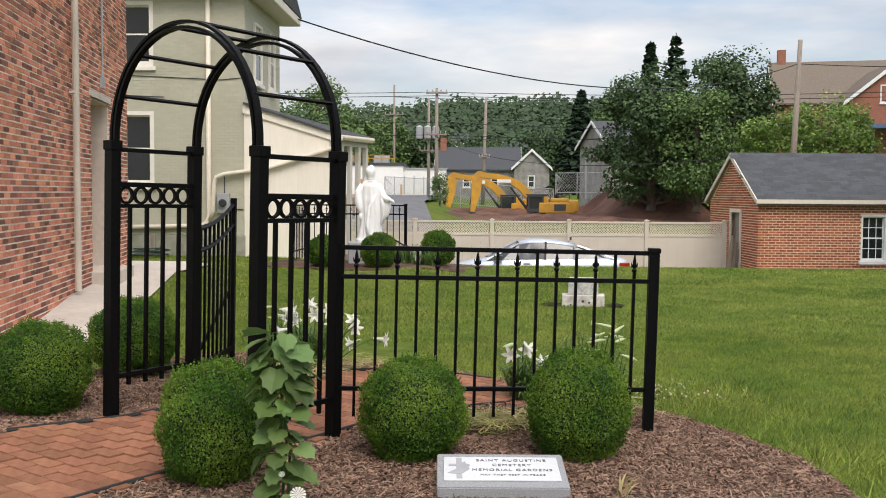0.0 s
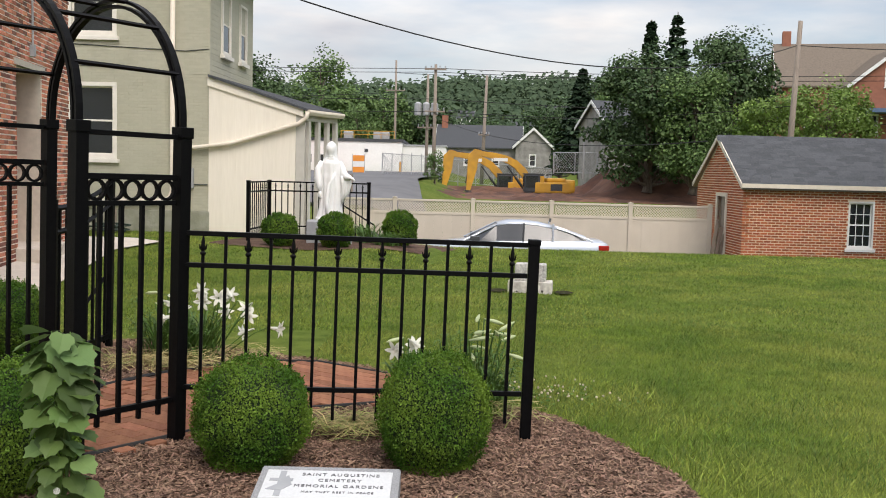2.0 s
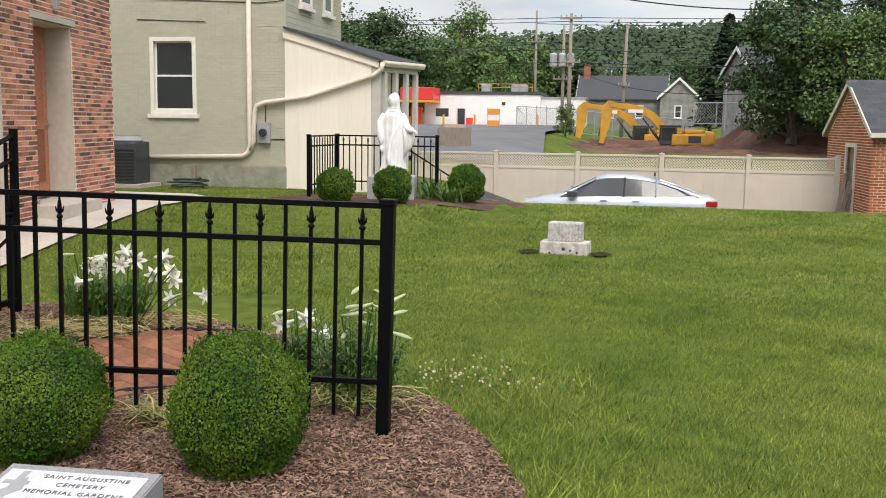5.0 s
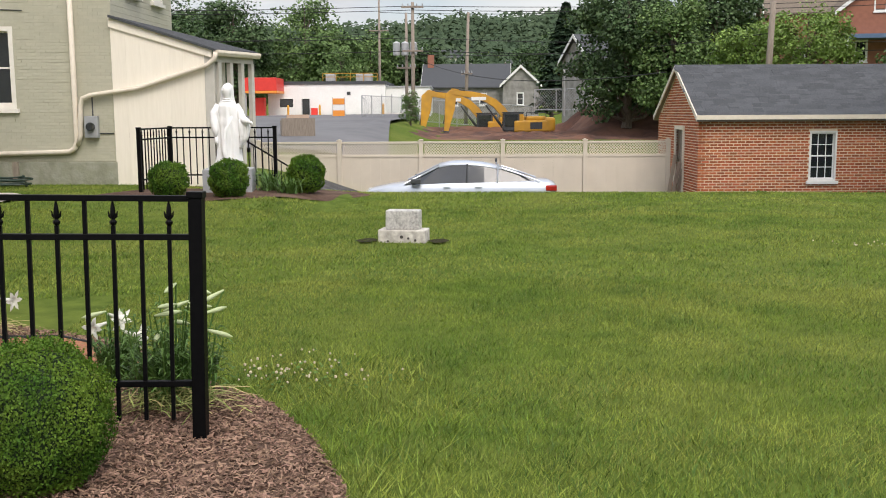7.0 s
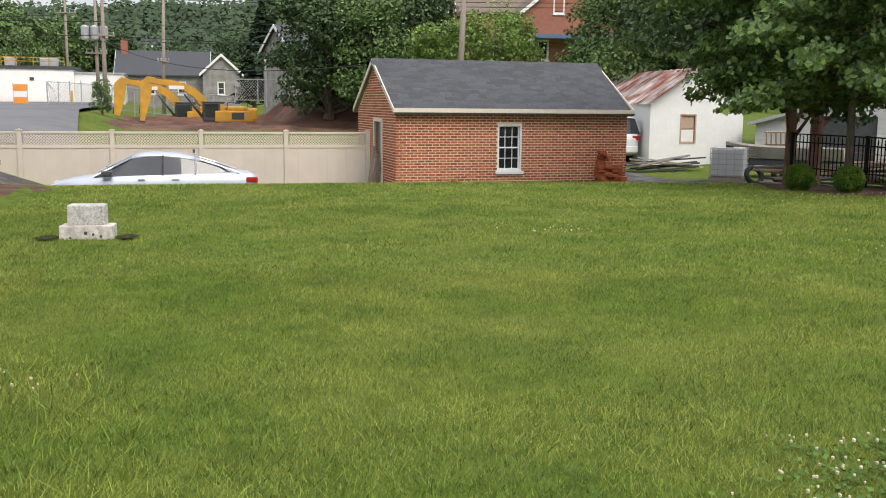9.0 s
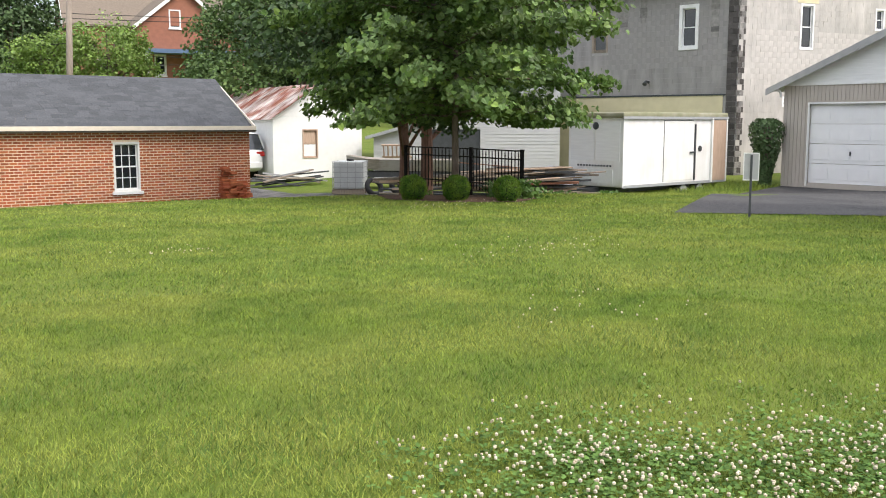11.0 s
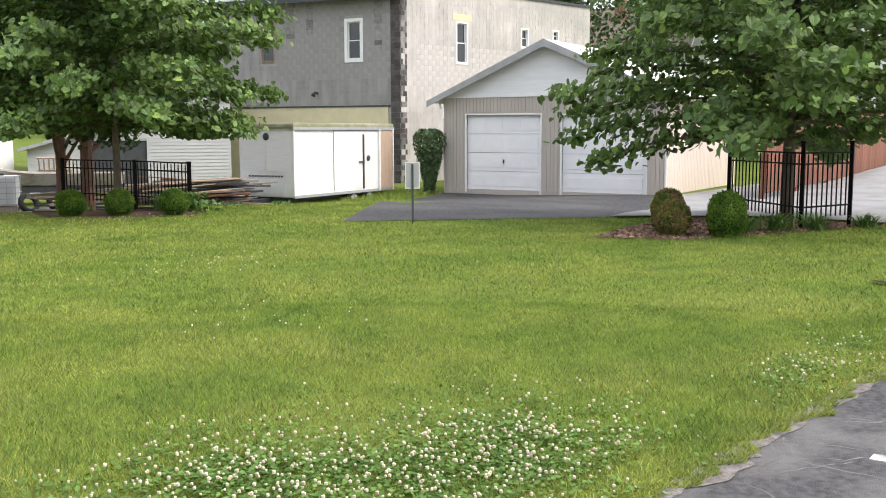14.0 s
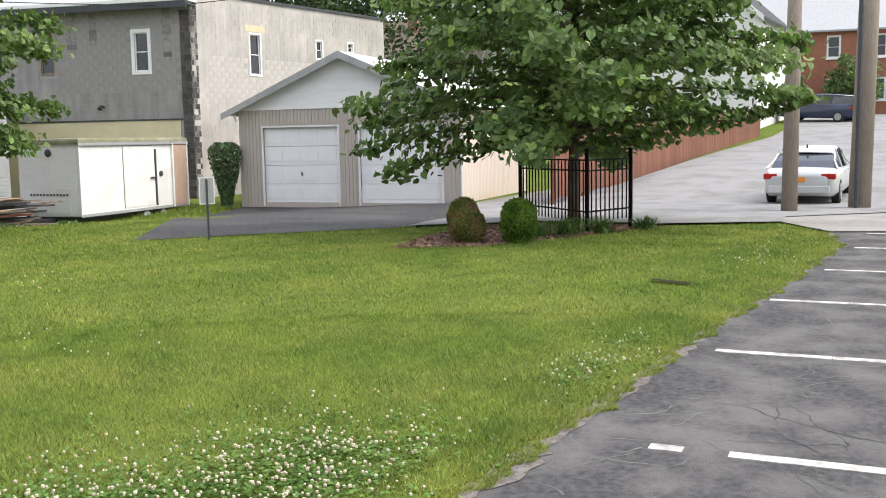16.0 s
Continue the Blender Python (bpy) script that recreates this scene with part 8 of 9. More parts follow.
# ---- excavators ----
def excavator(at, label):
    c = empty("excavator", (0, 0, 0), 0, label, "excavator", "excavators")
    c.matrix_world = at
    for y in (-1.15, 0.65):
        t = part("track", boxes((-1.9, 1.9, y, y + 0.5, 0, 0.75), bevel=0.2), M_RUBBER, c)
        for k in range(12):
            part("track_shoe", boxes((-1.85 + k * 0.31, -1.62 + k * 0.31, y - 0.02, y + 0.52, 0.74, 0.79)), M_DKGREY, t)
    part("turntable", boxes((-0.7, 0.7, -0.7, 0.7, 0.6, 0.9)), M_DKGREY, c)
    b = part("body", boxes((-0.2, 2.6, -1.25, 1.25, 0.9, 1.75), bevel=0.12), M_YPAINT, c)
    part("counterweight", boxes((2.1, 2.9, -1.25, 1.25, 0.95, 1.95), bevel=0.2), M_YPAINT, b)
    part("engine_hood", boxes((0.7, 2.2, -1.1, 1.0, 1.75, 2.05), bevel=0.1), M_YPAINT, b)
    part("grille", boxes((1.0, 1.9, -1.27, -1.25, 1.1, 1.6)), M_DKGREY, b)
    part("hand_rail", boxes((0.7, 2.2, -1.15, -1.1, 2.3, 2.35), (0.7, 0.75, -1.15, -1.1, 2.0, 2.3), (2.15, 2.2, -1.15, -1.1, 2.0, 2.3)), M_DKGREY, b)
    cab = part("cab", boxes((-1.0, 0.5, -1.2, -0.2, 0.95, 2.3), bevel=0.1), M_DKGREY, c, "dark glazed cab")
    part("door_post", boxes((0.2, 0.5, -1.23, -1.2, 0.95, 2.2)), M_YPAINT, cab)
    part("windscreen", boxes((-1.02, -0.98, -1.1, -0.3, 1.3, 2.2)), M_GLASS, cab)
    part("side_window", boxes((-0.9, 0.05, -1.22, -1.18, 1.3, 2.2)), M_GLASS, cab)
    part("cab_roof", boxes((-1.05, 0.55, -1.23, -0.17, 2.3, 2.38), bevel=0.03), M_DKGREY, cab)
    # boom: knee high above the cab, then stick and bucket
    bm = bmesh.new()
    prism(bm, [(-0.3, 1.25), (-0.1, 1.7), (-0.75, 2.7), (-1.4, 3.3), (-2.2, 3.68), (-3.2, 3.9), (-4.6, 4.02), (-4.75, 3.68), (-3.2, 3.42), (-2.3, 3.15), (-1.6, 2.72), (-1.0, 2.0)], 0.05, 0.5, bevel=0.03)
    boom = part("boom", bm, M_YPAINT, c)
    part("name_bar", boxes((-3.3, -2.2, 0.035, 0.05, 3.25, 3.5)), M_WHITE, boom, "pale bar of lettering")
    bm = bmesh.new()
    prism(bm, [(-4.2, 4.05), (-4.75, 4.15), (-5.25, 3.7), (-5.35, 0.95), (-5.05, 0.9), (-4.55, 2.6), (-4.45, 3.4)], 0.08, 0.46, bevel=0.03)
    part("stick", bm, M_YPAINT, c)
    for p, q in (((-0.9, 0.02, 1.2), (-2.2, 0.02, 2.9)), ((-0.9, 0.53, 1.2), (-2.2, 0.53, 2.9)), ((-2.6, 0.28, 3.7), (-4.4, 0.28, 4.15)), ((-5.0, 0.28, 3.6), (-5.4, 0.28, 1.5))):
        bm = bmesh.new()
        mid = tuple((a + b_) / 2 for a, b_ in zip(p, q))
        tube(bm, [p, mid], 0.085, 10)
        tube(bm, [mid, q], 0.045, 8)
        part("ram", bm, M_DKGREY, c)
    bm = bmesh.new()
    prism(bm, [(-5.5, 1.0), (-4.95, 0.95), (-4.6, 0.45), (-4.75, -0.1), (-5.3, -0.25), (-5.1, 0.2), (-5.15, 0.6)], -0.2, 0.75, bevel=0.02)
    part("bucket", bm, M_DKGREY, c, "worn steel bucket")
    for k in range(5):
        part("bucket_tooth", boxes((-5.45, -5.25, -0.18 + 0.21 * k, -0.1 + 0.21 * k, -0.32, -0.2)), M_TIN, c)
    return c


excavator(pose(4.45, 69.5, -0.62, 0, 0, 4) @ Matrix.Scale(0.9, 4), "yellow tracked excavator with a raised boom in the dig")
excavator(pose(2.75, 73.5, -0.75, 0, 0, 2) @ Matrix.Scale(0.93, 4), "second yellow excavator standing behind the first")
lb = empty("digger_bucket", (-6.3, 47, g(-6.3, 47) + 0.05), 15, "rusty loose digger bucket lying on the asphalt", "bucket")
part("shell", boxes((-0.75, 0.75, -0.5, -0.4, 0, 0.9), (-0.75, 0.75, -0.4, 0.5, 0, 0.1), (-0.75, -0.68, -0.4, 0.5, 0.1, 0.8), (0.68, 0.75, -0.4, 0.5, 0.1, 0.8)), M_WOOD, lb)
part("mount", boxes((-0.5, 0.5, -0.45, 0.0, 0.9, 1.05)), M_PLY, lb)

# ---- houses beyond ----
h1 = plain_house("stone_house", pose(-4.2, 113.5, 1.4, 0, 0, -2), 9.4, 6.5, 3.0, 5.4, M_STONE, M_SHINGLE, "low grey stone house with a slate roof", wins=[(3.0, 3.9, 0.8, 2.2), (6.2, 7.1, 0.8, 2.2)], chimney=(0.6, 3, 6.6))
plain_house("stone_wing", pose(4.6, 111.0, 1.4, 0, 0, -2), 3.9, 8, 3.2, 5.0, M_STONE, M_SHINGLE, "gabled stone wing of the grey house", along=False, wins=[(1.5, 2.3, 0.8, 2.2)])
plain_house("tall_stone_house", pose(10.3, 76.6, 1.2, 0, 0, 20), 5.5, 5, 4.2, 6.0, M_STONE, M_SHINGLE, "tall pale stone house half hidden by trees", wins=[(1.0, 1.7, 2.4, 3.5)])
plain_house("large_brick_house", pose(24.8, 82.5, 1.0, 0, 0, -12), 16, 11, 8.2, 12.0, M_HOUSEB, M_SHINGLEB, "large red brick house with a brown roof", wins=[(2, 3, 3.6, 5.4), (5, 6, 3.6, 5.4)], side_wins=[(4.8, 5.9, 8.3, 9.6)], chimney=(0.8, 5.5, 13.2))
plain_house("brick_house_wing", pose(28.3, 76.5, 1.0, 0, 0, -6), 7.0, 7, 7.8, 10.6, M_HOUSEB, M_SHINGLEB, "gabled brick wing with a white window", along=False, wins=[(2.4, 3.3, 7.6, 9.0), (1.2, 2.1, 4, 5.6), (4.4, 5.3, 4, 5.6)])
pr = empty("porch_roof", (28.0, 74.5, 6.6), -6, "blue-grey porch roof on white posts", "porch")
part("roof_slab", boxes((0, 9, 0, 2.2, 0, 0.3)), M_BLUED, pr)
for x in (0.2, 4.4, 8.6):
    part("post", boxes((x, x + 0.2, 0.1, 0.3, -5.5, 0)), M_WHITE, pr)
for k, (x, y, w) in enumerate([(18, 330, 16), (40, 360, 14), (-12, 300, 12), (10, 262, 10), (-50, 250, 12)]):
    plain_house("hillside_house", pose(x, y, g(x, y) + 3, 0, 0, 5 * k), w, 9, 3.2, 5.5, M_HOUSEB if k % 2 else M_SIDEW, M_SHINGLE, "small house among trees on the far hillside", wins=[(2, 3.2, 1, 2.4), (6, 7.2, 1, 2.4)])

# ---- street poles and wires ----
utility_pole(-9.1, 113.5, 12.6, 0.16, "thin wooden pole by the shop", arms=[(9.2, 2.2)], group="street poles", z=1.3)
utility_pole(-3.1, 79.2, 9.6, 0.17, "weathered street pole with crossarms", arms=[(9.2, 1.7), (5.9, 1.6)], group="street poles", z=0.3)
utility_pole(-3.9, 83.3, 9.0, 0.15, "street pole carrying transformers", arms=[(4.6, 1.6)], transformers=3, group="street poles", z=0.5)
utility_pole(0.8, 91.5, 9.6, 0.18, "dark wooden street pole", arms=[(4.2, 1.0)], group="street poles", z=0.7, lean=0.25)
utility_pole(15.9, 50.8, 8.9, 0.17, "brown wooden pole behind the shrub tree", arms=[], group="street poles", z=0.5, lean=0.3)
bm = bmesh.new()
tube(bm, [(8.0, 72, 1.2), (8.0, 72, 4.3), (7.7, 72, 4.5)], 0.06, 8)
thing("lamp_post", bm, M_TIN, "thin grey lamp post above the dig", "lamp post")


def wire(p, q, sag, r, name="overhead_wire", label="sagging black overhead wire"):
    p, q = Vector(p), Vector(q)
    bm = bmesh.new()
    n = 24
    tube(bm, [p.lerp(q, k / n) - Vector((0, 0, 4 * sag * (k / n) * (1 - k / n))) for k in range(n + 1)], r, 5)
    thing(name, bm, M_RUBBER, label, "wire", group="overhead wires")


wire((-5.2, 26.3, 6.15), (16.1, 50.8, 8.2), 1.55, 0.022)
wire((16.1, 50.8, 8.2), (34, 38, 7.5), 0.5, 0.02)
for k, (za, zb_) in enumerate([(9.6, 9.6), (9.3, 9.2), (7.2, 6.2), (6.2, 6.0)]):
    wire((-60, 84, za + 1.5), (-3.1, 79.2, za), 0.6, 0.025)
    wire((-3.1, 79.2, za), (60, 70, zb_ + 1.0), 0.9, 0.025)
wire((-9.1, 113.5, 12.5), (40, 95, 12), 0.8, 0.03)
wire((-9.1, 113.5, 10.3), (-60, 110, 9.5), 0.8, 0.03)
wire((7.9, 33.5, 2.75), (-3.1, 79.2, 5.8), 0.9, 0.018)
wire((15.9, 50.8, 5.2), (-3.1, 79.2, 6.0), 0.5, 0.02)
wire((22, 41, 7.6), (32.0, 24.7, 6.6), 0.25, 0.016)
wire((32.0, 24.5, 6.65), (26.6, 3.3, 8.5), 0.7, 0.016)
# ---- the two small trees ----
def redbud(x, y, h, w, low, seed, label, trunk_h, n=15000, size=0.12, twigs=46, trunk=0.075, tilt=0.0, z=None, material=None, lift=0.0):
    """Tiered limbs with broad leaves hanging along them."""
    c = empty("small_tree", (x, y, z if z is not None else g(x, y)), 0, label, "tree", "small lawn trees")
    rng = np.random.default_rng(seed)
    limbs = bmesh.new()
    tube(limbs, [(0, 0, -0.2), (0.03, 0.02, trunk_h * 0.5), (0.0, 0.0, trunk_h), (0.05, 0.0, h * 0.7), (0, 0, h * 0.95)], [trunk * 1.25, trunk, trunk * 0.9, trunk * 0.5, 0.012], 10)
    P = []
    for k in range(twigs):
        t = (k + rng.random()) / twigs
        a = k * 2.4 + rng.normal(0, 0.3)
        z0 = trunk_h * 0.9 + (h * 0.9 - trunk_h * 0.9) * t
        prof = (1 - 0.72 * max(0, t - 0.35) ** 1.2 / 0.65 ** 1.2) * (0.8 + 0.25 * min(1, t / 0.2))
        r = w / 2 * prof * rng.uniform(0.72, 1.1)
        drop = (0.25 - 0.7 * t) * r * 0.35 * (1 if t > 0.3 else 1.9)
        pts = []
        for s in np.linspace(0, 1, 9):
            zz = z0 + 0.35 * math.sin(s * 2.2) * (0.6 + t) - drop * s ** 2
            zz = max(zz, low + 0.25 * (1 - s) - lift * min(0, math.sin(a)) * s)
            pts.append(np.array([r * s * math.cos(a + 0.25 * s), r * s * math.sin(a + 0.25 * s), zz]))
        tube(limbs, [Vector(p) for p in pts], [trunk * 0.3 * (1 - 0.85 * s) + 0.004 for s in np.linspace(0, 1, 9)], 5)
        m = int(n / twigs * (0.4 + r / (w / 2)))
        s = rng.random(m) ** 0.6 * 8
        i = np.minimum(s.astype(int), 7)
        f = (s - i)[:, None]
        arr = np.array(pts)
        q = arr[i] * (1 - f) + arr[i + 1] * f
        spread = 0.07 + 0.2 * (s / 8)[:, None] * (1.25 - s / 8)[:, None] * 1.6
        P.append(q + rng.normal(0, 1, (m, 3)) * spread * np.array([1, 1, 0.55]))
    P = np.concatenate(P)
    P[:, 2] = np.maximum(P[:, 2], low + lift * np.clip(-P[:, 1] / (w / 2), 0, 1))
    nn = np.stack([P[:, 0], P[:, 1], np.full(len(P), w * 0.35)], 1)
    nn /= np.linalg.norm(nn, axis=1)[:, None]
    nn = nn * 0.8 + rng.normal(0, 0.45, P.shape)
    nn /= np.linalg.norm(nn, axis=1)[:, None]
    d = rng.normal(size=P.shape) * 0.6 + np.array([0, 0, -0.7])
    d -= (d * nn).sum(1)[:, None] * nn
    d /= np.linalg.norm(d, axis=1)[:, None]
    s = np.cross(nn, d)
    L = size * rng.uniform(0.65, 1.25, len(P))[:, None]
    # heart-shaped outline in eight corners, folded along the middle
    fold = nn * L * 0.1
    edge = [P - d * L * 0.34, P - d * L * 0.48 + s * L * 0.24 + fold, P - d * L * 0.22 + s * L * 0.47 + fold, P + d * L * 0.18 + s * L * 0.38 + fold, P + d * L * 0.56, P + d * L * 0.18 - s * L * 0.38 + fold, P - d * L * 0.22 - s * L * 0.47 + fold, P - d * L * 0.48 - s * L * 0.24 + fold]
    v = np.stack(edge, 1)
    young = rng.random(len(P)) < 0.09
    for name, part_of, material_of in (("crown", ~young, material or M_LEAF), ("young_leaves", young, M_LEAFY)):
        b = np.arange(part_of.sum())[:, None] * 8
        f = np.concatenate([b + np.array([0, 1, 2, 3, 4]), b + np.array([0, 4, 5, 6, 7])])
        o = new(name, from_arrays(name, v[part_of].reshape(-1, 3), f, material_of))
        o.parent = c
    part("trunk", limbs, M_BARK, c, smoothed=True)
    return c


redbud(14.75, 18.5, 6.8, 7.0, 1.45, 201, "young leafy green tree standing inside the fence corner", 1.7, n=27000, size=0.125, twigs=70)
redbud(19.9, 6.75, 6.2, 8.3, 0.85, 202, "spreading redbud tree with heart-shaped leaves beside the lane", 1.5, n=24000, size=0.135, twigs=72, trunk=0.11, lift=1.35)
broad_tree(16.4, 22.9, 8.4, 8.2, 2.2, 17000, 0.24, M_LEAFD, "older green tree with a reddish trunk behind the fence", 203, 0.16, bark=M_BARKR, group="old trees by the scrap")
broad_tree(17.6, 23.6, 8.6, 7.5, 2.4, 15000, 0.24, M_LEAFD, "older green tree with a split trunk behind the fence", 204, 0.2, bark=M_BARKR, group="old trees by the scrap")


# ---- grass ----
def inside_many(x, y, poly):
    r = np.zeros(len(x), bool)
    j = len(poly) - 1
    for i in range(len(poly)):
        (xi, yi), (xj, yj) = poly[i], poly[j]
        with np.errstate(divide="ignore", invalid="ignore"):
            r ^= ((yi > y) != (yj > y)) & (x < (xj - xi) * (y - yi) / (yj - yi + 1e-12) + xi)
        j = i
    return r


BARE = [BED, PATH_W, [(-8, -6), (22.5, -6), (22.5, 2.35)] + LOT_EDGE[::-1] + [(-8, 3.5)], [(-3.9, 7.6), (-4.2, 10.4), (-4.55, 12.6), (-5.05, 15.2), (-4.9, 16.9), (-5.6, 17.6), (-8.6, 18.1), (-6.0, 15.3), (-4.7, 7.6)],
        [(-4.3, 17.5), (-2.3, 17.4), (-0.6, 18.6), (0.0, 20.2), (-0.4, 20.9), (-4.5, 21.3)], [(13.0, 18.3), (13.6, 17.2), (14.6, 16.3), (15.7, 16.9), (16.4, 18.8), (15.3, 21), (13.6, 20)],
        [(15.5, 8.3), (16.0, 7.1), (17.4, 6.3), (18.8, 5.7), (20.2, 5.1), (20.7, 6.4), (20.2, 8.2), (17.5, 8.6)], [(15.4, 13.1), (18.6, 9.9), (21.5, 9.0), (29.6, 12.4), (29.4, 20.6), (25.2, 19.6), (20, 16)],
        [(18.8, 9.6), (21.0, 7.2), (20.6, 5.4), (22.0, 3.3), (24, 3.4), (27, 0.5), (90, -6), (90, 5.6), (57, 6.9), (36, 9.6), (36.2, 12.4), (29.7, 12.2)]]


def grass(name, seed, x0, x1, y0, y1, per_m2, height, width, centre, r_in, r_out, label, material=None, patch=0.0):
    rng = np.random.default_rng(seed)
    n = int((x1 - x0) * (y1 - y0) * per_m2)
    x, y = rng.uniform(x0, x1, n), rng.uniform(y0, y1, n)
    d = np.hypot(x - centre[0], y - centre[1])
    k = (d > r_in) & (d < r_out)
    x, y = x[k], y[k]
    for poly in BARE:
        k = ~inside_many(x, y, poly)
        x, y = x[k], y[k]
    if patch:
        k = rng.random(len(x)) < np.clip(0.5 + np.sin(x * 2.1 + 1.7 * np.sin(y * 1.3)) * np.sin(y * 2.6 + 1.4 * np.sin(x * 1.7)) * patch, 0.04, 1)
        x, y = x[k], y[k]
    n = len(x)
    big = 0.5 + 0.5 * np.sin(x * 1.3 + 2 * np.sin(y * 0.7)) * np.sin(y * 1.1 + 1.5 * np.sin(x * 0.9))
    h = height * rng.uniform(0.45, 1.25, n) * (0.8 + 0.4 * big)
    a = rng.uniform(0, 2 * np.pi, n)
    w = width * rng.uniform(0.6, 1.3, n)
    lean = rng.normal(0, 0.75, (n, 2)) * h[:, None] + 0.15 * h[:, None]
    z = gz(x, y)
    sx, sy = np.cos(a) * w, np.sin(a) * w
    v = np.empty((n, 3, 3))
    v[:, 0] = np.stack([x - sx, y - sy, z - 0.005], 1)
    v[:, 1] = np.stack([x + sx, y + sy, z - 0.005], 1)
    v[:, 2] = np.stack([x + lean[:, 0], y + lean[:, 1], z + h], 1)
    ob = new(name, from_arrays(name, v.reshape(-1, 3), np.arange(n * 3).reshape(-1, 3), material or M_BLADE))
    tagged(ob, label, "grass", kind="stuff")


grass("lawn_grass", 301, -1, 11.5, 2.5, 12, 6200, 0.03, 0.0026, (2.2, 1.7), 2.6, 9.2, "mown lawn grass blades close by")
grass("lawn_grass", 302, -6, 18, 2, 18, 1700, 0.032, 0.0045, (2.2, 1.7), 9.0, 15.5, "mown lawn grass blades")
grass("lawn_grass", 303, -8, 23, 2, 25, 700, 0.034, 0.008, (2.2, 1.7), 15.2, 24, "mown lawn grass blades farther off")
grass("dry_grass", 311, -1, 11.5, 2.5, 12, 520, 0.026, 0.0022, (2.2, 1.7), 2.6, 9.2, "dry yellowed blades in the mown lawn", M_DRYG, 1.3)
grass("dry_grass", 312, -6, 18, 2, 18, 170, 0.028, 0.0045, (2.2, 1.7), 9.0, 16, "dry yellowed blades in the mown lawn", M_DRYG, 1.3)
grass("lush_grass", 313, -1, 11.5, 2.5, 12, 1000, 0.04, 0.0034, (2.2, 1.7), 2.6, 9.2, "darker lush tufts in the mown lawn", M_LUSH, 1.6)
grass("lush_grass", 314, -6, 18, 2, 18, 300, 0.042, 0.006, (2.2, 1.7), 9.0, 16, "darker lush tufts in the mown lawn", M_LUSH, 1.6)
grass("rough_grass", 304, 19, 29, 19, 24.5, 260, 0.16, 0.012, (2.2, 1.7), 10, 40, "rough uncut grass under the trailer")
grass("rough_grass", 305, 0.55, 1.9, 4.3, 8.0, 500, 0.09, 0.004, (2.2, 1.7), 0.5, 40, "longer grass along the mulch edge")
grass("edge_grass", 306, 5, 19, 2.3, 3.7, 900, 0.042, 0.004, (2.2, 1.7), 2, 40, "longer grass along the asphalt edge")


def creeping_edge(seed, n):
    """Tufts that creep from the lawn over the broken edge of the asphalt."""
    rng = np.random.default_rng(seed)
    ex, ey = np.array(LOT_EDGE).T
    x = 5.2 + 13.5 * rng.random(n) ** 1.4
    wave = 0.05 * np.sin(x * 5.3) + 0.04 * np.sin(x * 13.1 + 1) + 0.03 * np.sin(x * 29.0)
    y = np.interp(x, ex, ey) + wave * 0.7 - 0.02 + np.abs(rng.normal(0, 0.07, n))
    a, h, w = rng.uniform(0, 2 * np.pi, n), rng.uniform(0.01, 0.032, n), rng.uniform(0.002, 0.0045, n)
    lean = rng.normal(0, 0.8, (n, 2)) * h[:, None] + np.array([0, -0.35]) * h[:, None]
    v = np.empty((n, 3, 3))
    v[:, 0] = np.stack([x - np.cos(a) * w, y - np.sin(a) * w, np.full(n, 0.012)], 1)
    v[:, 1] = np.stack([x + np.cos(a) * w, y + np.sin(a) * w, np.full(n, 0.012)], 1)
    v[:, 2] = np.stack([x + lean[:, 0], y + lean[:, 1], 0.012 + h], 1)
    ob = new("edge_grass", from_arrays("edge_grass", v.reshape(-1, 3), np.arange(n * 3).reshape(-1, 3), M_BLADE))
    tagged(ob, "grass creeping over the broken asphalt edge", "grass", kind="stuff")


creeping_edge(320, 26000)


# ---- white clover ----
def clover(n, centre, radii, seed, label, leaf=9):
    rng = np.random.default_rng(seed)
    x = centre[0] + rng.normal(0, 0.5, n) * radii[0]
    y = centre[1] + rng.normal(0, 0.5, n) * radii[1]
    k = np.ones(n, bool)
    for poly in BARE[:4]:
        k &= ~inside_many(x, y, poly)
    x, y = x[k], y[k]
    n = len(x)
    z = gz(x, y) + rng.uniform(0.05, 0.1, n)
    r = rng.uniform(0.0055, 0.0105, n)
    base = np.array([(math.cos(a) * math.cos(e), math.sin(a) * math.cos(e), math.sin(e)) for e in (-0.6, 0.5) for a in np.arange(6) * math.pi / 3] + [(0, 0, 1), (0, 0, -1)])
    v = np.stack([x, y, z], 1)[:, None, :] + base[None] * r[:, None, None]
    q = []
    for j in range(6):
        q += [(j, (j + 1) % 6, 6 + (j + 1) % 6), (j, 6 + (j + 1) % 6, 6 + j), (6 + j, 6 + (j + 1) % 6, 12), ((j + 1) % 6, j, 13)]
    f = (np.arange(n)[:, None, None] * 14 + np.array(q)[None]).reshape(-1, 3)
    ob = new("clover_flowers", from_arrays("clover_flowers", v.reshape(-1, 3), f, M_CLOVER))
    tagged(ob, label, "clover", kind="stuff")
    if leaf:
        m = n * leaf
        j = rng.integers(0, n, m)
        c = np.stack([x[j] + rng.normal(0, 0.07, m), y[j] + rng.normal(0, 0.07, m), np.zeros(m)], 1)
        c[:, 2] = gz(c[:, 0], c[:, 1]) + rng.uniform(0.025, 0.06, m)
        k = np.ones(m, bool)
        for poly in BARE[:4]:
            k &= ~inside_many(c[:, 0], c[:, 1], poly)
        c = c[k]
        nn = np.array([0, 0, 1.0]) + rng.normal(0, 0.3, c.shape)
        nn /= np.linalg.norm(nn, axis=1)[:, None]
        v, f = leaves(rng, c, nn, 0.026)
        ob = new("clover_leaves", from_arrays("clover_leaves", v, f, M_CLOVL))
        tagged(ob, "low dark clover leaves in the turf", "clover", kind="stuff")


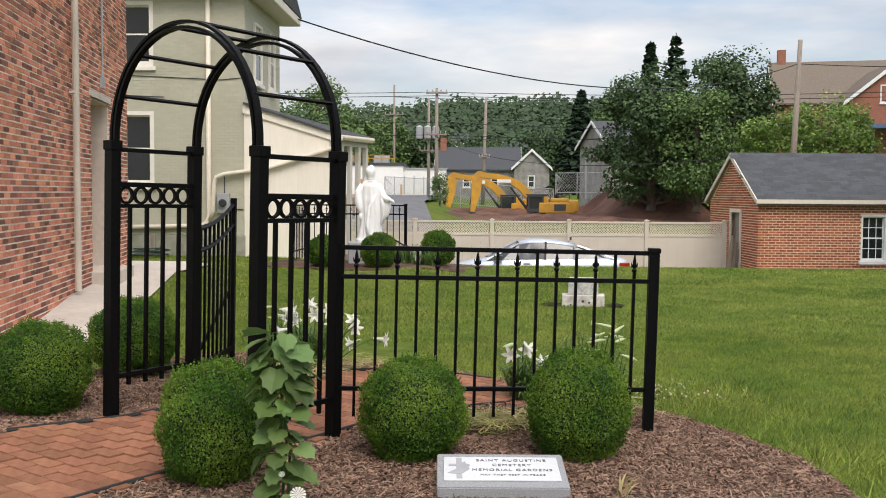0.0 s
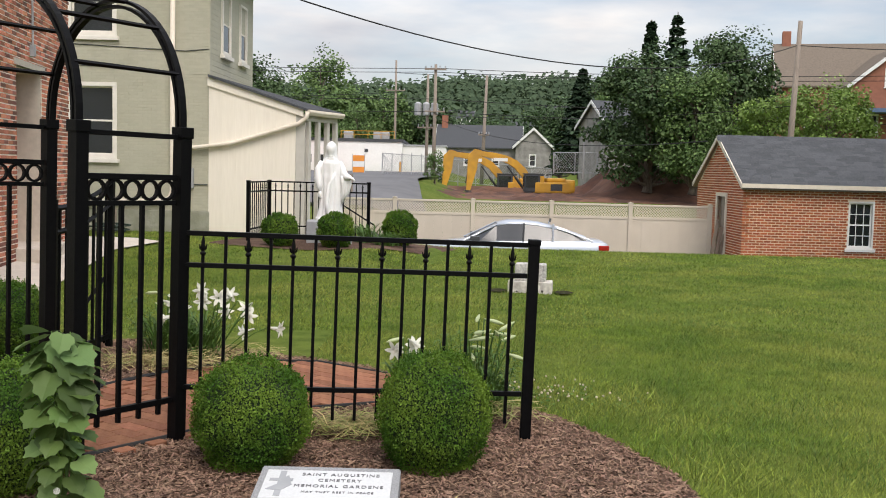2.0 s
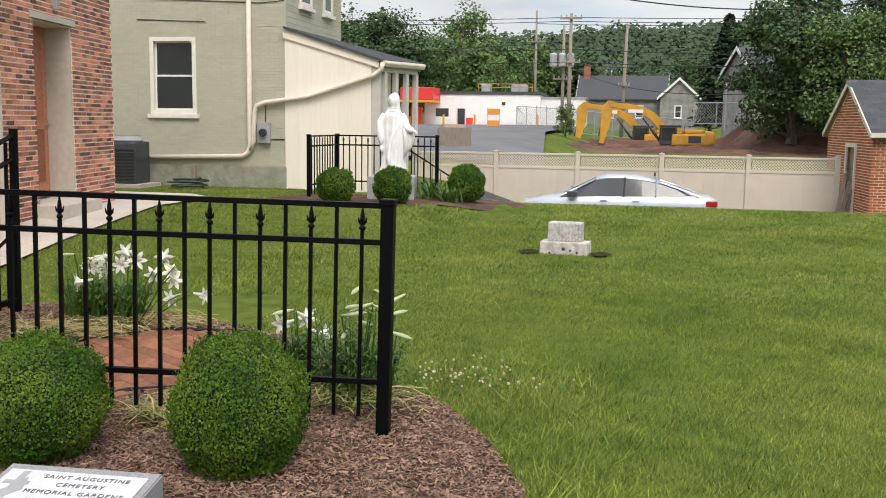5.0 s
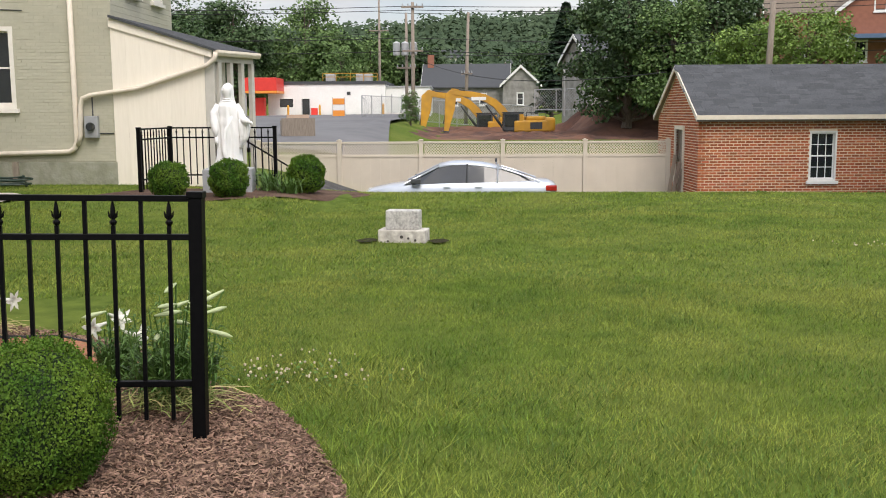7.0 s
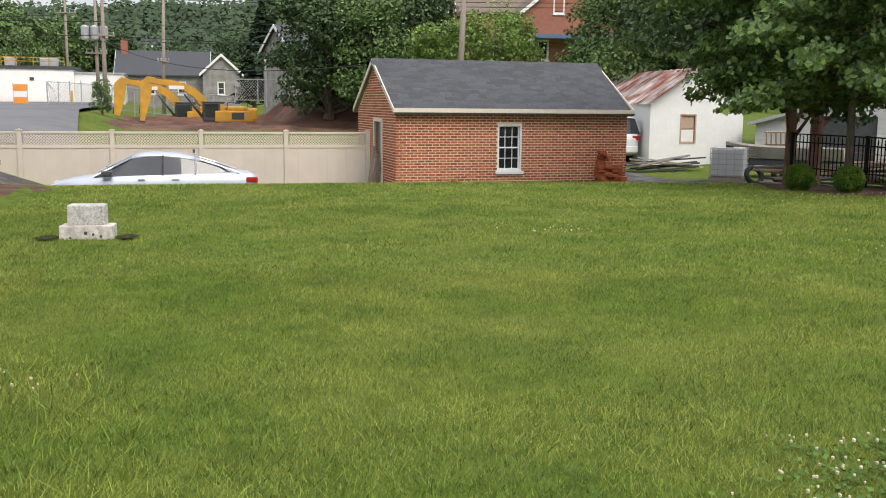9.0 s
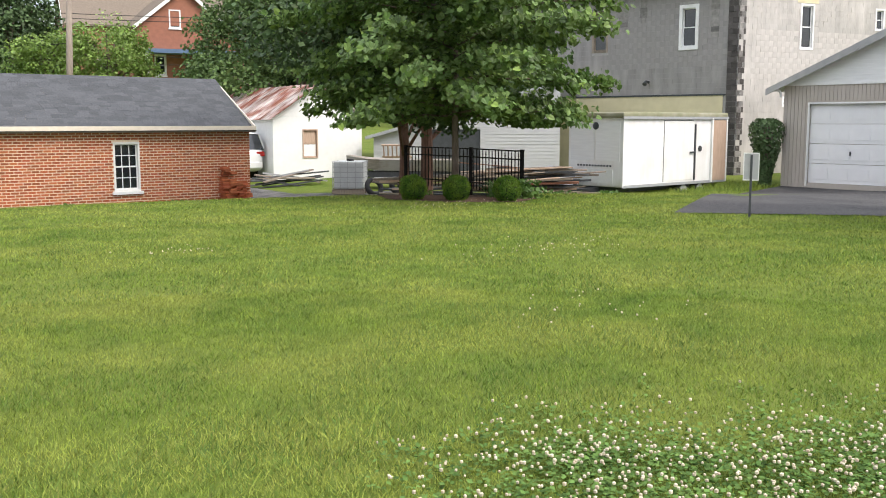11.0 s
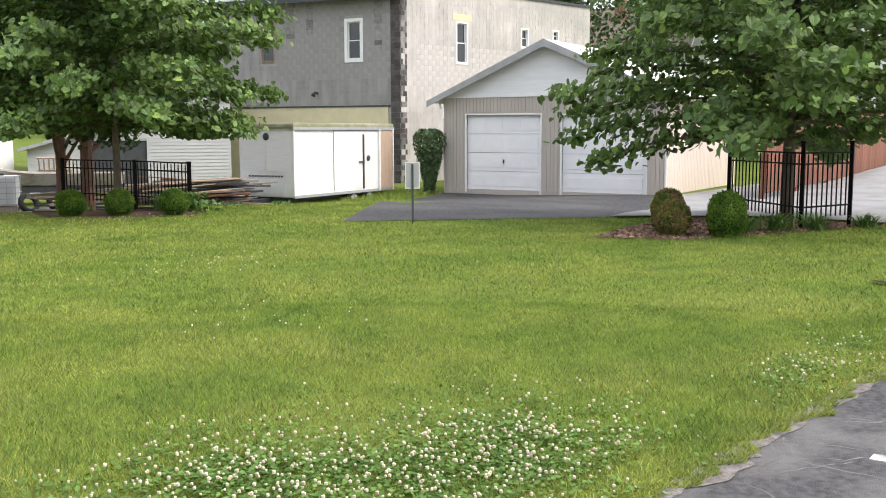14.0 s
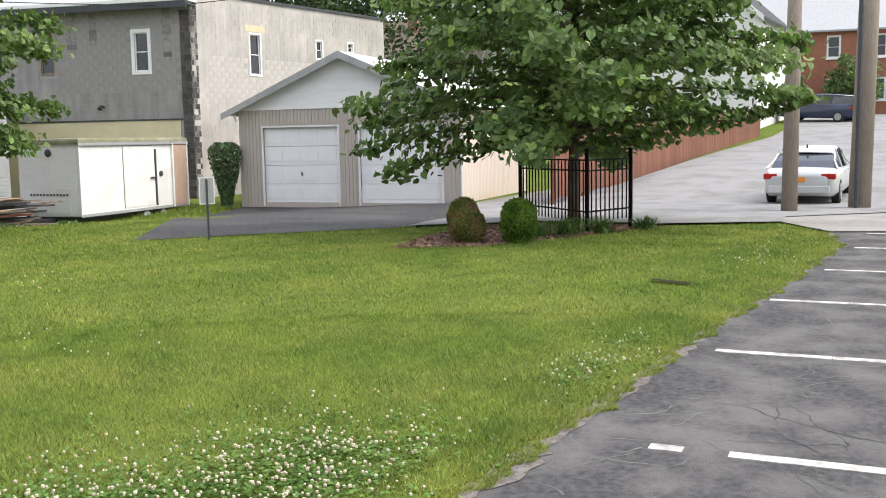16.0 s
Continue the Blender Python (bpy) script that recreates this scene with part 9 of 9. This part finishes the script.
clover(400, (5.3, 4.85), (1.0, 0.75), 1, "white clover heads in the lawn")
clover(320, (6.35, 4.35), (0.95, 0.7), 2, "white clover heads near the asphalt")
clover(190, (5.8, 3.9), (1.2, 0.5), 3, "white clover heads near the asphalt")
clover(75, (9.0, 3.35), (1.1, 0.35), 4, "white clover heads along the asphalt edge")
clover(60, (0.95, 7.4), (0.5, 0.45), 5, "white clover heads beside the fence post", leaf=3)
clover(26, (6.4, 12.8), (0.5, 0.3), 6, "thin clover in the far lawn", leaf=0)
clover(60, (10.4, 10.6), (1.6, 0.9), 7, "thin clover in the far lawn", leaf=0)
clover(26, (8.0, 7.6), (0.9, 0.7), 8, "thin clover in the mid lawn", leaf=0)
clover(60, (15.5, 3.0), (1.6, 0.5), 9, "thin clover by the parking lot", leaf=0)
clover(60, (13.5, 16.2), (3, 0.7), 10, "thin clover before the small tree", leaf=0)


# ---- lilies, straw and other garden plants ----
def strap_leaves(bm, rng, n, r, h, w=0.011, droop=0.6):
    for k in range(n):
        a = rng.uniform(0, 2 * math.pi)
        L = h * rng.uniform(0.6, 1.15)
        reach = r * rng.uniform(0.5, 1.2)
        x0, y0 = rng.gauss(0, r * 0.25), rng.gauss(0, r * 0.25)
        prev = None
        for s in (0, 0.25, 0.5, 0.75, 1.0):
            x, y = x0 + math.cos(a) * reach * s, y0 + math.sin(a) * reach * s
            z = L * (s * 1.6 - droop * s * s * 1.6)
            ww = w * (1 - s ** 2 * 0.9)
            c = [bm.verts.new((x - math.sin(a) * ww, y + math.cos(a) * ww, z)), bm.verts.new((x + math.sin(a) * ww, y - math.cos(a) * ww, z))]
            if prev:
                bm.faces.new((prev[0], prev[1], c[1], c[0]))
            prev = c


def lily_clump(x, y, r, h, flowers, buds, seed, label, lean=0.0):
    c = empty("lily_clump", (x, y, g(x, y) + 0.02), 0, label, "lily", "garden lilies")
    rng = random.Random(seed)
    bm = bmesh.new()
    strap_leaves(bm, rng, 170 if flowers else 300, r, h * (0.8 if flowers else 0.62), 0.009)
    # upright stalks ringed with narrow pointed leaves
    for k in range(7 if flowers else 22):
        a, rr = rng.uniform(0, 2 * math.pi), r * math.sqrt(rng.random()) * 0.85
        foot = Vector((rr * math.cos(a), rr * math.sin(a), 0))
        top = foot * 1.35 + Vector((0, 0, h * rng.uniform(0.5, 0.9)))
        tube(bm, [foot, foot.lerp(top, 0.5) * 0.98, top], 0.004, 4)
        for j in range(26):
            u = 0.12 + 0.88 * j / 25
            d = Vector((math.cos(j * 2.4 + k), math.sin(j * 2.4 + k), 0))
            side = Vector((-d.y, d.x, 0))
            p, L, w = foot.lerp(top, u), rng.uniform(0.08, 0.14) * (1.15 - 0.45 * u), rng.uniform(0.006, 0.01)
            up = rng.uniform(0.1, 0.6)
            mid, tip = p + d * L * 0.55 + Vector((0, 0, L * up * 0.55)), p + d * L + Vector((0, 0, L * (up - 0.45)))
            v = [bm.verts.new(q) for q in (p, mid + side * w, tip, mid - side * w, mid - Vector((0, 0, w * 0.5)))]
            bm.faces.new((v[0], v[1], v[4]))
            bm.faces.new((v[1], v[2], v[4]))
            bm.faces.new((v[2], v[3], v[4]))
            bm.faces.new((v[3], v[0], v[4]))
    part("foliage", bm, M_LILY, c)
    for k in range(flowers + buds):
        a = rng.uniform(0, 2 * math.pi)
        rr = r * rng.uniform(0.1, 0.9)
        top = Vector((rr * math.cos(a), rr * math.sin(a), h * rng.uniform(0.65, 1.05)))
        top.x += lean * rng.uniform(0.3, 1.5)
        top.z -= 0.45 * max(0, top.x - 0.1)
        bm = bmesh.new()
        tube(bm, [(top.x * 0.3, top.y * 0.3, 0), (top.x * 0.8, top.y * 0.8, top.z * 0.8), top], 0.005, 5)
        part("stem", bm, M_LILY, c)
        tilt = rng.uniform(80, 120)
        at = Matrix.Translation(top) @ pose(0, 0, 0, 0, 0, rng.uniform(0, 360)) @ pose(0, 0, 0, tilt, 0, 0)
        bm = bmesh.new()
        if k < flowers:
            rings = []
            for q, (rad, z) in enumerate(((0.007, 0), (0.012, 0.05), (0.017, 0.09), (0.038, 0.12), (0.055, 0.118))):
                rings.append([bm.verts.new((rad * (1 + (0.45 * math.cos(6 * t) if q > 2 else 0)) * math.cos(t), rad * (1 + (0.45 * math.cos(6 * t) if q > 2 else 0)) * math.sin(t), z)) for t in [2 * math.pi * i / 24 for i in range(24)]])
            for r0, r1 in zip(rings, rings[1:]):
                for i in range(24):
                    bm.faces.new((r0[i], r0[(i + 1) % 24], r1[(i + 1) % 24], r1[i]))
            part("flower", bm, M_PETAL, c, "open white trumpet flower", at=at, smoothed=True)
        else:
            lathe(bm, [(0.005, 0), (0.009, 0.03), (0.0135, 0.075), (0.012, 0.11), (0.003, 0.14)], 8)
            part("bud", bm, M_BUD, c, "pale unopened bud", at=at, smoothed=True)


lily_clump(-2.1, 8.3, 0.24, 0.56, 5, 2, 11, "tall white lilies in flower behind the arbour", 0.0)
lily_clump(-1.88, 8.4, 0.26, 0.6, 9, 1, 12, "white lilies in flower leaning over the path edge", 0.34)
lily_clump(-0.1, 7.3, 0.16, 0.4, 3, 1, 13, "low white lilies beside the path")
lily_clump(0.36, 6.9, 0.24, 0.62, 0, 12, 14, "lily clump with drooping pale buds by the fence post", 0.12)


def straw(x, y, r, n, seed, turn=0.0, green=0.3):
    """Flattened stalks that bow over and lie across one another."""
    rng = random.Random(seed)
    for name, material, count in (("dry_straw", M_STRAW, int(n * (1 - green))), ("fading_leaves", M_FADE, int(n * green))):
        bm = bmesh.new()
        for k in range(count):
            a, L = turn + rng.gauss(0, 0.7) + (math.pi if rng.random() < 0.5 else 0), rng.uniform(0.14, 0.36)
            cx, cy, z = x + rng.gauss(0, r), y + rng.gauss(0, r * 0.5), 0.045 + abs(rng.gauss(0, 0.03))
            w, bend, hump = rng.uniform(0.0016, 0.0042), rng.uniform(-0.5, 0.5), rng.uniform(0.0, 0.06)
            prev = None
            for q in (0, 0.25, 0.5, 0.75, 1.0):
                b = a + bend * q
                px, py, pz = cx + math.cos(b) * L * (q - 0.5), cy + math.sin(b) * L * (q - 0.5), z + hump * 4 * q * (1 - q)
                ww = w * (1 - 0.8 * q ** 3)
                e = [bm.verts.new((px - math.sin(b) * ww, py + math.cos(b) * ww, pz)), bm.verts.new((px + math.sin(b) * ww, py - math.cos(b) * ww, pz + 0.001))]
                if prev:
                    bm.faces.new((prev[0], prev[1], e[1], e[0]))
                prev = e
        tagged(thing(name, bm, material, "flattened dry yellow stalks on the mulch" if material == M_STRAW else "fading yellow-green leaves fallen over the mulch", "straw"), kind="stuff")


straw(-0.33, 6.3, 0.2, 420, 1, 0.2, 0.45)
straw(0.42, 6.75, 0.16, 200, 2, 0.4, 0.6)
straw(-2.05, 8.0, 0.27, 420, 3, 0.5, 0.2)
straw(-1.5, 8.4, 0.16, 120, 4, 0.0, 0.2)


def vine():
    c = empty("tall_plant", (-1.385, 4.62, 0.0), 0, "tall broad-leaved plant with daisy flowers at its foot", "plant")
    rng = random.Random(6)
    bm = bmesh.new()
    for k in range(3):
        tube(bm, [(0.03 * k - 0.03, 0, 0), (0.02 * k, 0.02, 0.35), (0.03 - 0.03 * k, 0.0, 0.6), (0.04 - 0.04 * k, 0, 0.87)], [0.008, 0.007, 0.006, 0.003], 6)
    part("stem", bm, M_LILY, c)
    for k in range(92):
        z = 0.05 + 0.83 * (k / 92) ** 0.85
        L = rng.uniform(0.055, 0.11) * (1.3 if z > 0.6 else 1.0)
        a = k * 2.4 + rng.gauss(0, 0.3)
        bm = bmesh.new()
        outline = [(0, 0), (0.3, -0.08), (0.58, 0.16), (0.66, 0.48), (0.5, 0.62), (0.46, 0.9), (0.2, 0.98), (0, 1.2), (-0.2, 0.98), (-0.46, 0.9), (-0.5, 0.62), (-0.66, 0.48), (-0.58, 0.16), (-0.3, -0.08)]
        mid = [bm.verts.new((0, t * L, -0.12 * L * t * t)) for t in (0, 0.6, 1.25)]
        vs = [bm.verts.new((u * L, t * L, 0.18 * L * abs(u) - 0.25 * L * t * t * 0.5)) for u, t in outline]
        for i in range(len(vs)):
            bm.faces.new((mid[1], vs[i], vs[(i + 1) % len(vs)]))
        rr = 0.05 + 0.1 * rng.random() * (1 if z < 0.8 else 0.8)
        ob = part("leaf", bm, M_LEAFM if z > 0.76 or rng.random() < 0.12 else M_LEAF, c, at=pose(rr * math.cos(a) * 0.7, rr * math.sin(a) * 0.7, z, rng.uniform(-55, 5), rng.uniform(-20, 20), math.degrees(a) - 90))
    for x, y, z in ((0.1, -0.12, 0.13), (0.02, -0.1, 0.22), (0.07, -0.06, 0.06)):
        bm = bmesh.new()
        for q in range(14):
            t = 2 * math.pi * q / 14
            a0, a1 = t - 0.16, t + 0.16
            R = 0.036 if z != 0.22 else 0.014
            bm.faces.new([bm.verts.new(p) for p in ((0, 0, 0.002), (R * math.cos(a0), R * math.sin(a0), 0), (R * 1.08 * math.cos(t), R * 1.08 * math.sin(t), -0.003), (R * math.cos(a1), R * math.sin(a1), 0))])
        part("daisy", bm, M_PETAL, c, "white daisy flower", at=pose(x, y, z, 55, 0, 10))


vine()
sp = empty("yellow_sprout", (0.28, 4.82, 0.02), 0, "small yellowing sprout in the mulch", "plant")
bm = bmesh.new()
strap_leaves(bm, random.Random(3), 9, 0.08, 0.16, 0.008, 0.5)
part("foliage", bm, M_STRAW, sp)
for k, (x, y, r, h) in enumerate([(-1.75, 19.3, 0.45, 0.5), (-1.3, 18.9, 0.35, 0.35), (15.2, 17.6, 0.4, 0.5), (15.9, 18.2, 0.35, 0.45), (18.0, 6.35, 0.4, 0.4), (18.6, 5.9, 0.35, 0.35), (17.6, 6.7, 0.3, 0.35), (19.6, 5.4, 0.3, 0.3)]):
    pc = empty("daylily_clump", (x, y, g(x, y) + 0.01), 0, "arching green daylily leaves in mulch", "plant", "daylily clumps")
    bm = bmesh.new()
    strap_leaves(bm, random.Random(90 + k), 90, r, h, 0.012)
    part("foliage", bm, M_LILY, pc)
for k, (x, y, h) in enumerate([(9.6, 28.85, 0.55), (12.2, 28.95, 0.4), (12.7, 28.98, 0.45), (8.2, 28.8, 0.3), (20.2, 22.0, 0.5), (15.4, 17.0, 0.4), (19.0, 19.9, 0.35), (21.5, 20.6, 0.35), (16.4, 22.2, 0.6)]):
    wc = empty("weed_clump", (x, y, g(x, y)), 0, "scruffy green weeds along the wall foot", "weeds", "weed clumps")
    rng = np.random.default_rng(400 + k)
    m = 260
    p = rng.normal(0, 1, (m, 3)) * np.array([0.2, 0.12, 0.0]) + np.array([0, 0, 1]) * (rng.random((m, 1)) * h)
    nn = rng.normal(0, 1, (m, 3)) + np.array([0, -0.5, 0.6])
    nn /= np.linalg.norm(nn, axis=1)[:, None]
    v, f = leaves(rng, p, nn, 0.09)
    o = new("foliage", from_arrays("foliage", v, f, M_LILY))
    o.parent = wc


# ---- air conditioner and hose by the green house ----
def air_conditioner():
    c = empty("air_conditioner", (-8.95, 21.6, g(-8.95, 21.6)), 0, "dark grey outdoor air conditioner on a pad", "air conditioner")
    part("pad", boxes((-0.5, 0.5, -0.5, 0.5, -0.05, 0.08)), M_CONC, c)
    part("casing", boxes((-0.34, 0.34, -0.34, 0.34, 0.08, 0.98), bevel=0.05), M_DKGREY, c)
    for k in range(10):
        part("louvre", boxes((-0.31, 0.31, -0.352, -0.34, 0.16 + 0.07 * k, 0.19 + 0.07 * k)), M_RUBBER, c)
    bm = bmesh.new()
    lathe(bm, [(0.31, 0.98), (0.33, 1.01), (0.27, 1.08), (0.1, 1.1)], 20)
    part("fan_guard", bm, M_GREYB, c)
    h = empty("garden_hose", (-7.55, 21.55, g(-7.55, 21.55)), 0, "coiled green garden hose by the wall", "hose")
    bm = bmesh.new()
    tube(bm, [((0.33 + 0.07 * math.sin(t * 0.37)) * math.cos(t) + 0.06 * math.sin(t * 0.21), (0.25 + 0.05 * math.sin(t * 0.53)) * math.sin(t), 0.03 + 0.004 * t + 0.02 * math.sin(t * 0.31)) for t in [k * 0.3 for k in range(150)]], 0.017, 6)
    part("coil", bm, M_HOSE, h, "dark green hose")
    part("stake", boxes((-0.05, 0.05, 0.25, 0.35, -0.05, 0.5)), M_WOOD, h)


air_conditioner()
# leaning boards beside the garage gable
lbm = empty("leaning_boards", (7.45, 30.6, -1.2), 0, "weathered boards leaning on the vinyl fence end", "boards")
for k in range(3):
    part("board", boxes((-0.05, 0.05, -0.02, 0.02, 0, 1.5 - 0.2 * k)), M_WOOD, lbm, at=pose(0.1 * k, 0, 0, 0, 8 + 3 * k, 10 * k))
# steps and a rail behind the statue
stp = empty("stair_rail", (-3.0, 23.4, g(-3.0, 23.4)), 0, "black iron stair rail going down from the porch", "rail")
bm = bmesh.new()
tube(bm, [(-0.4, 0, 1.2), (1.0, 0, 0.35), (1.0, 0, -0.4)], 0.02, 6)
part("hand_rail", bm, M_IRON, stp)
for k in range(7):
    x = -0.35 + 0.2 * k
    part("baluster", boxes((x - 0.008, x + 0.008, -0.008, 0.008, -0.2, 1.17 - 0.61 * (x + 0.4))), M_IRON, stp)
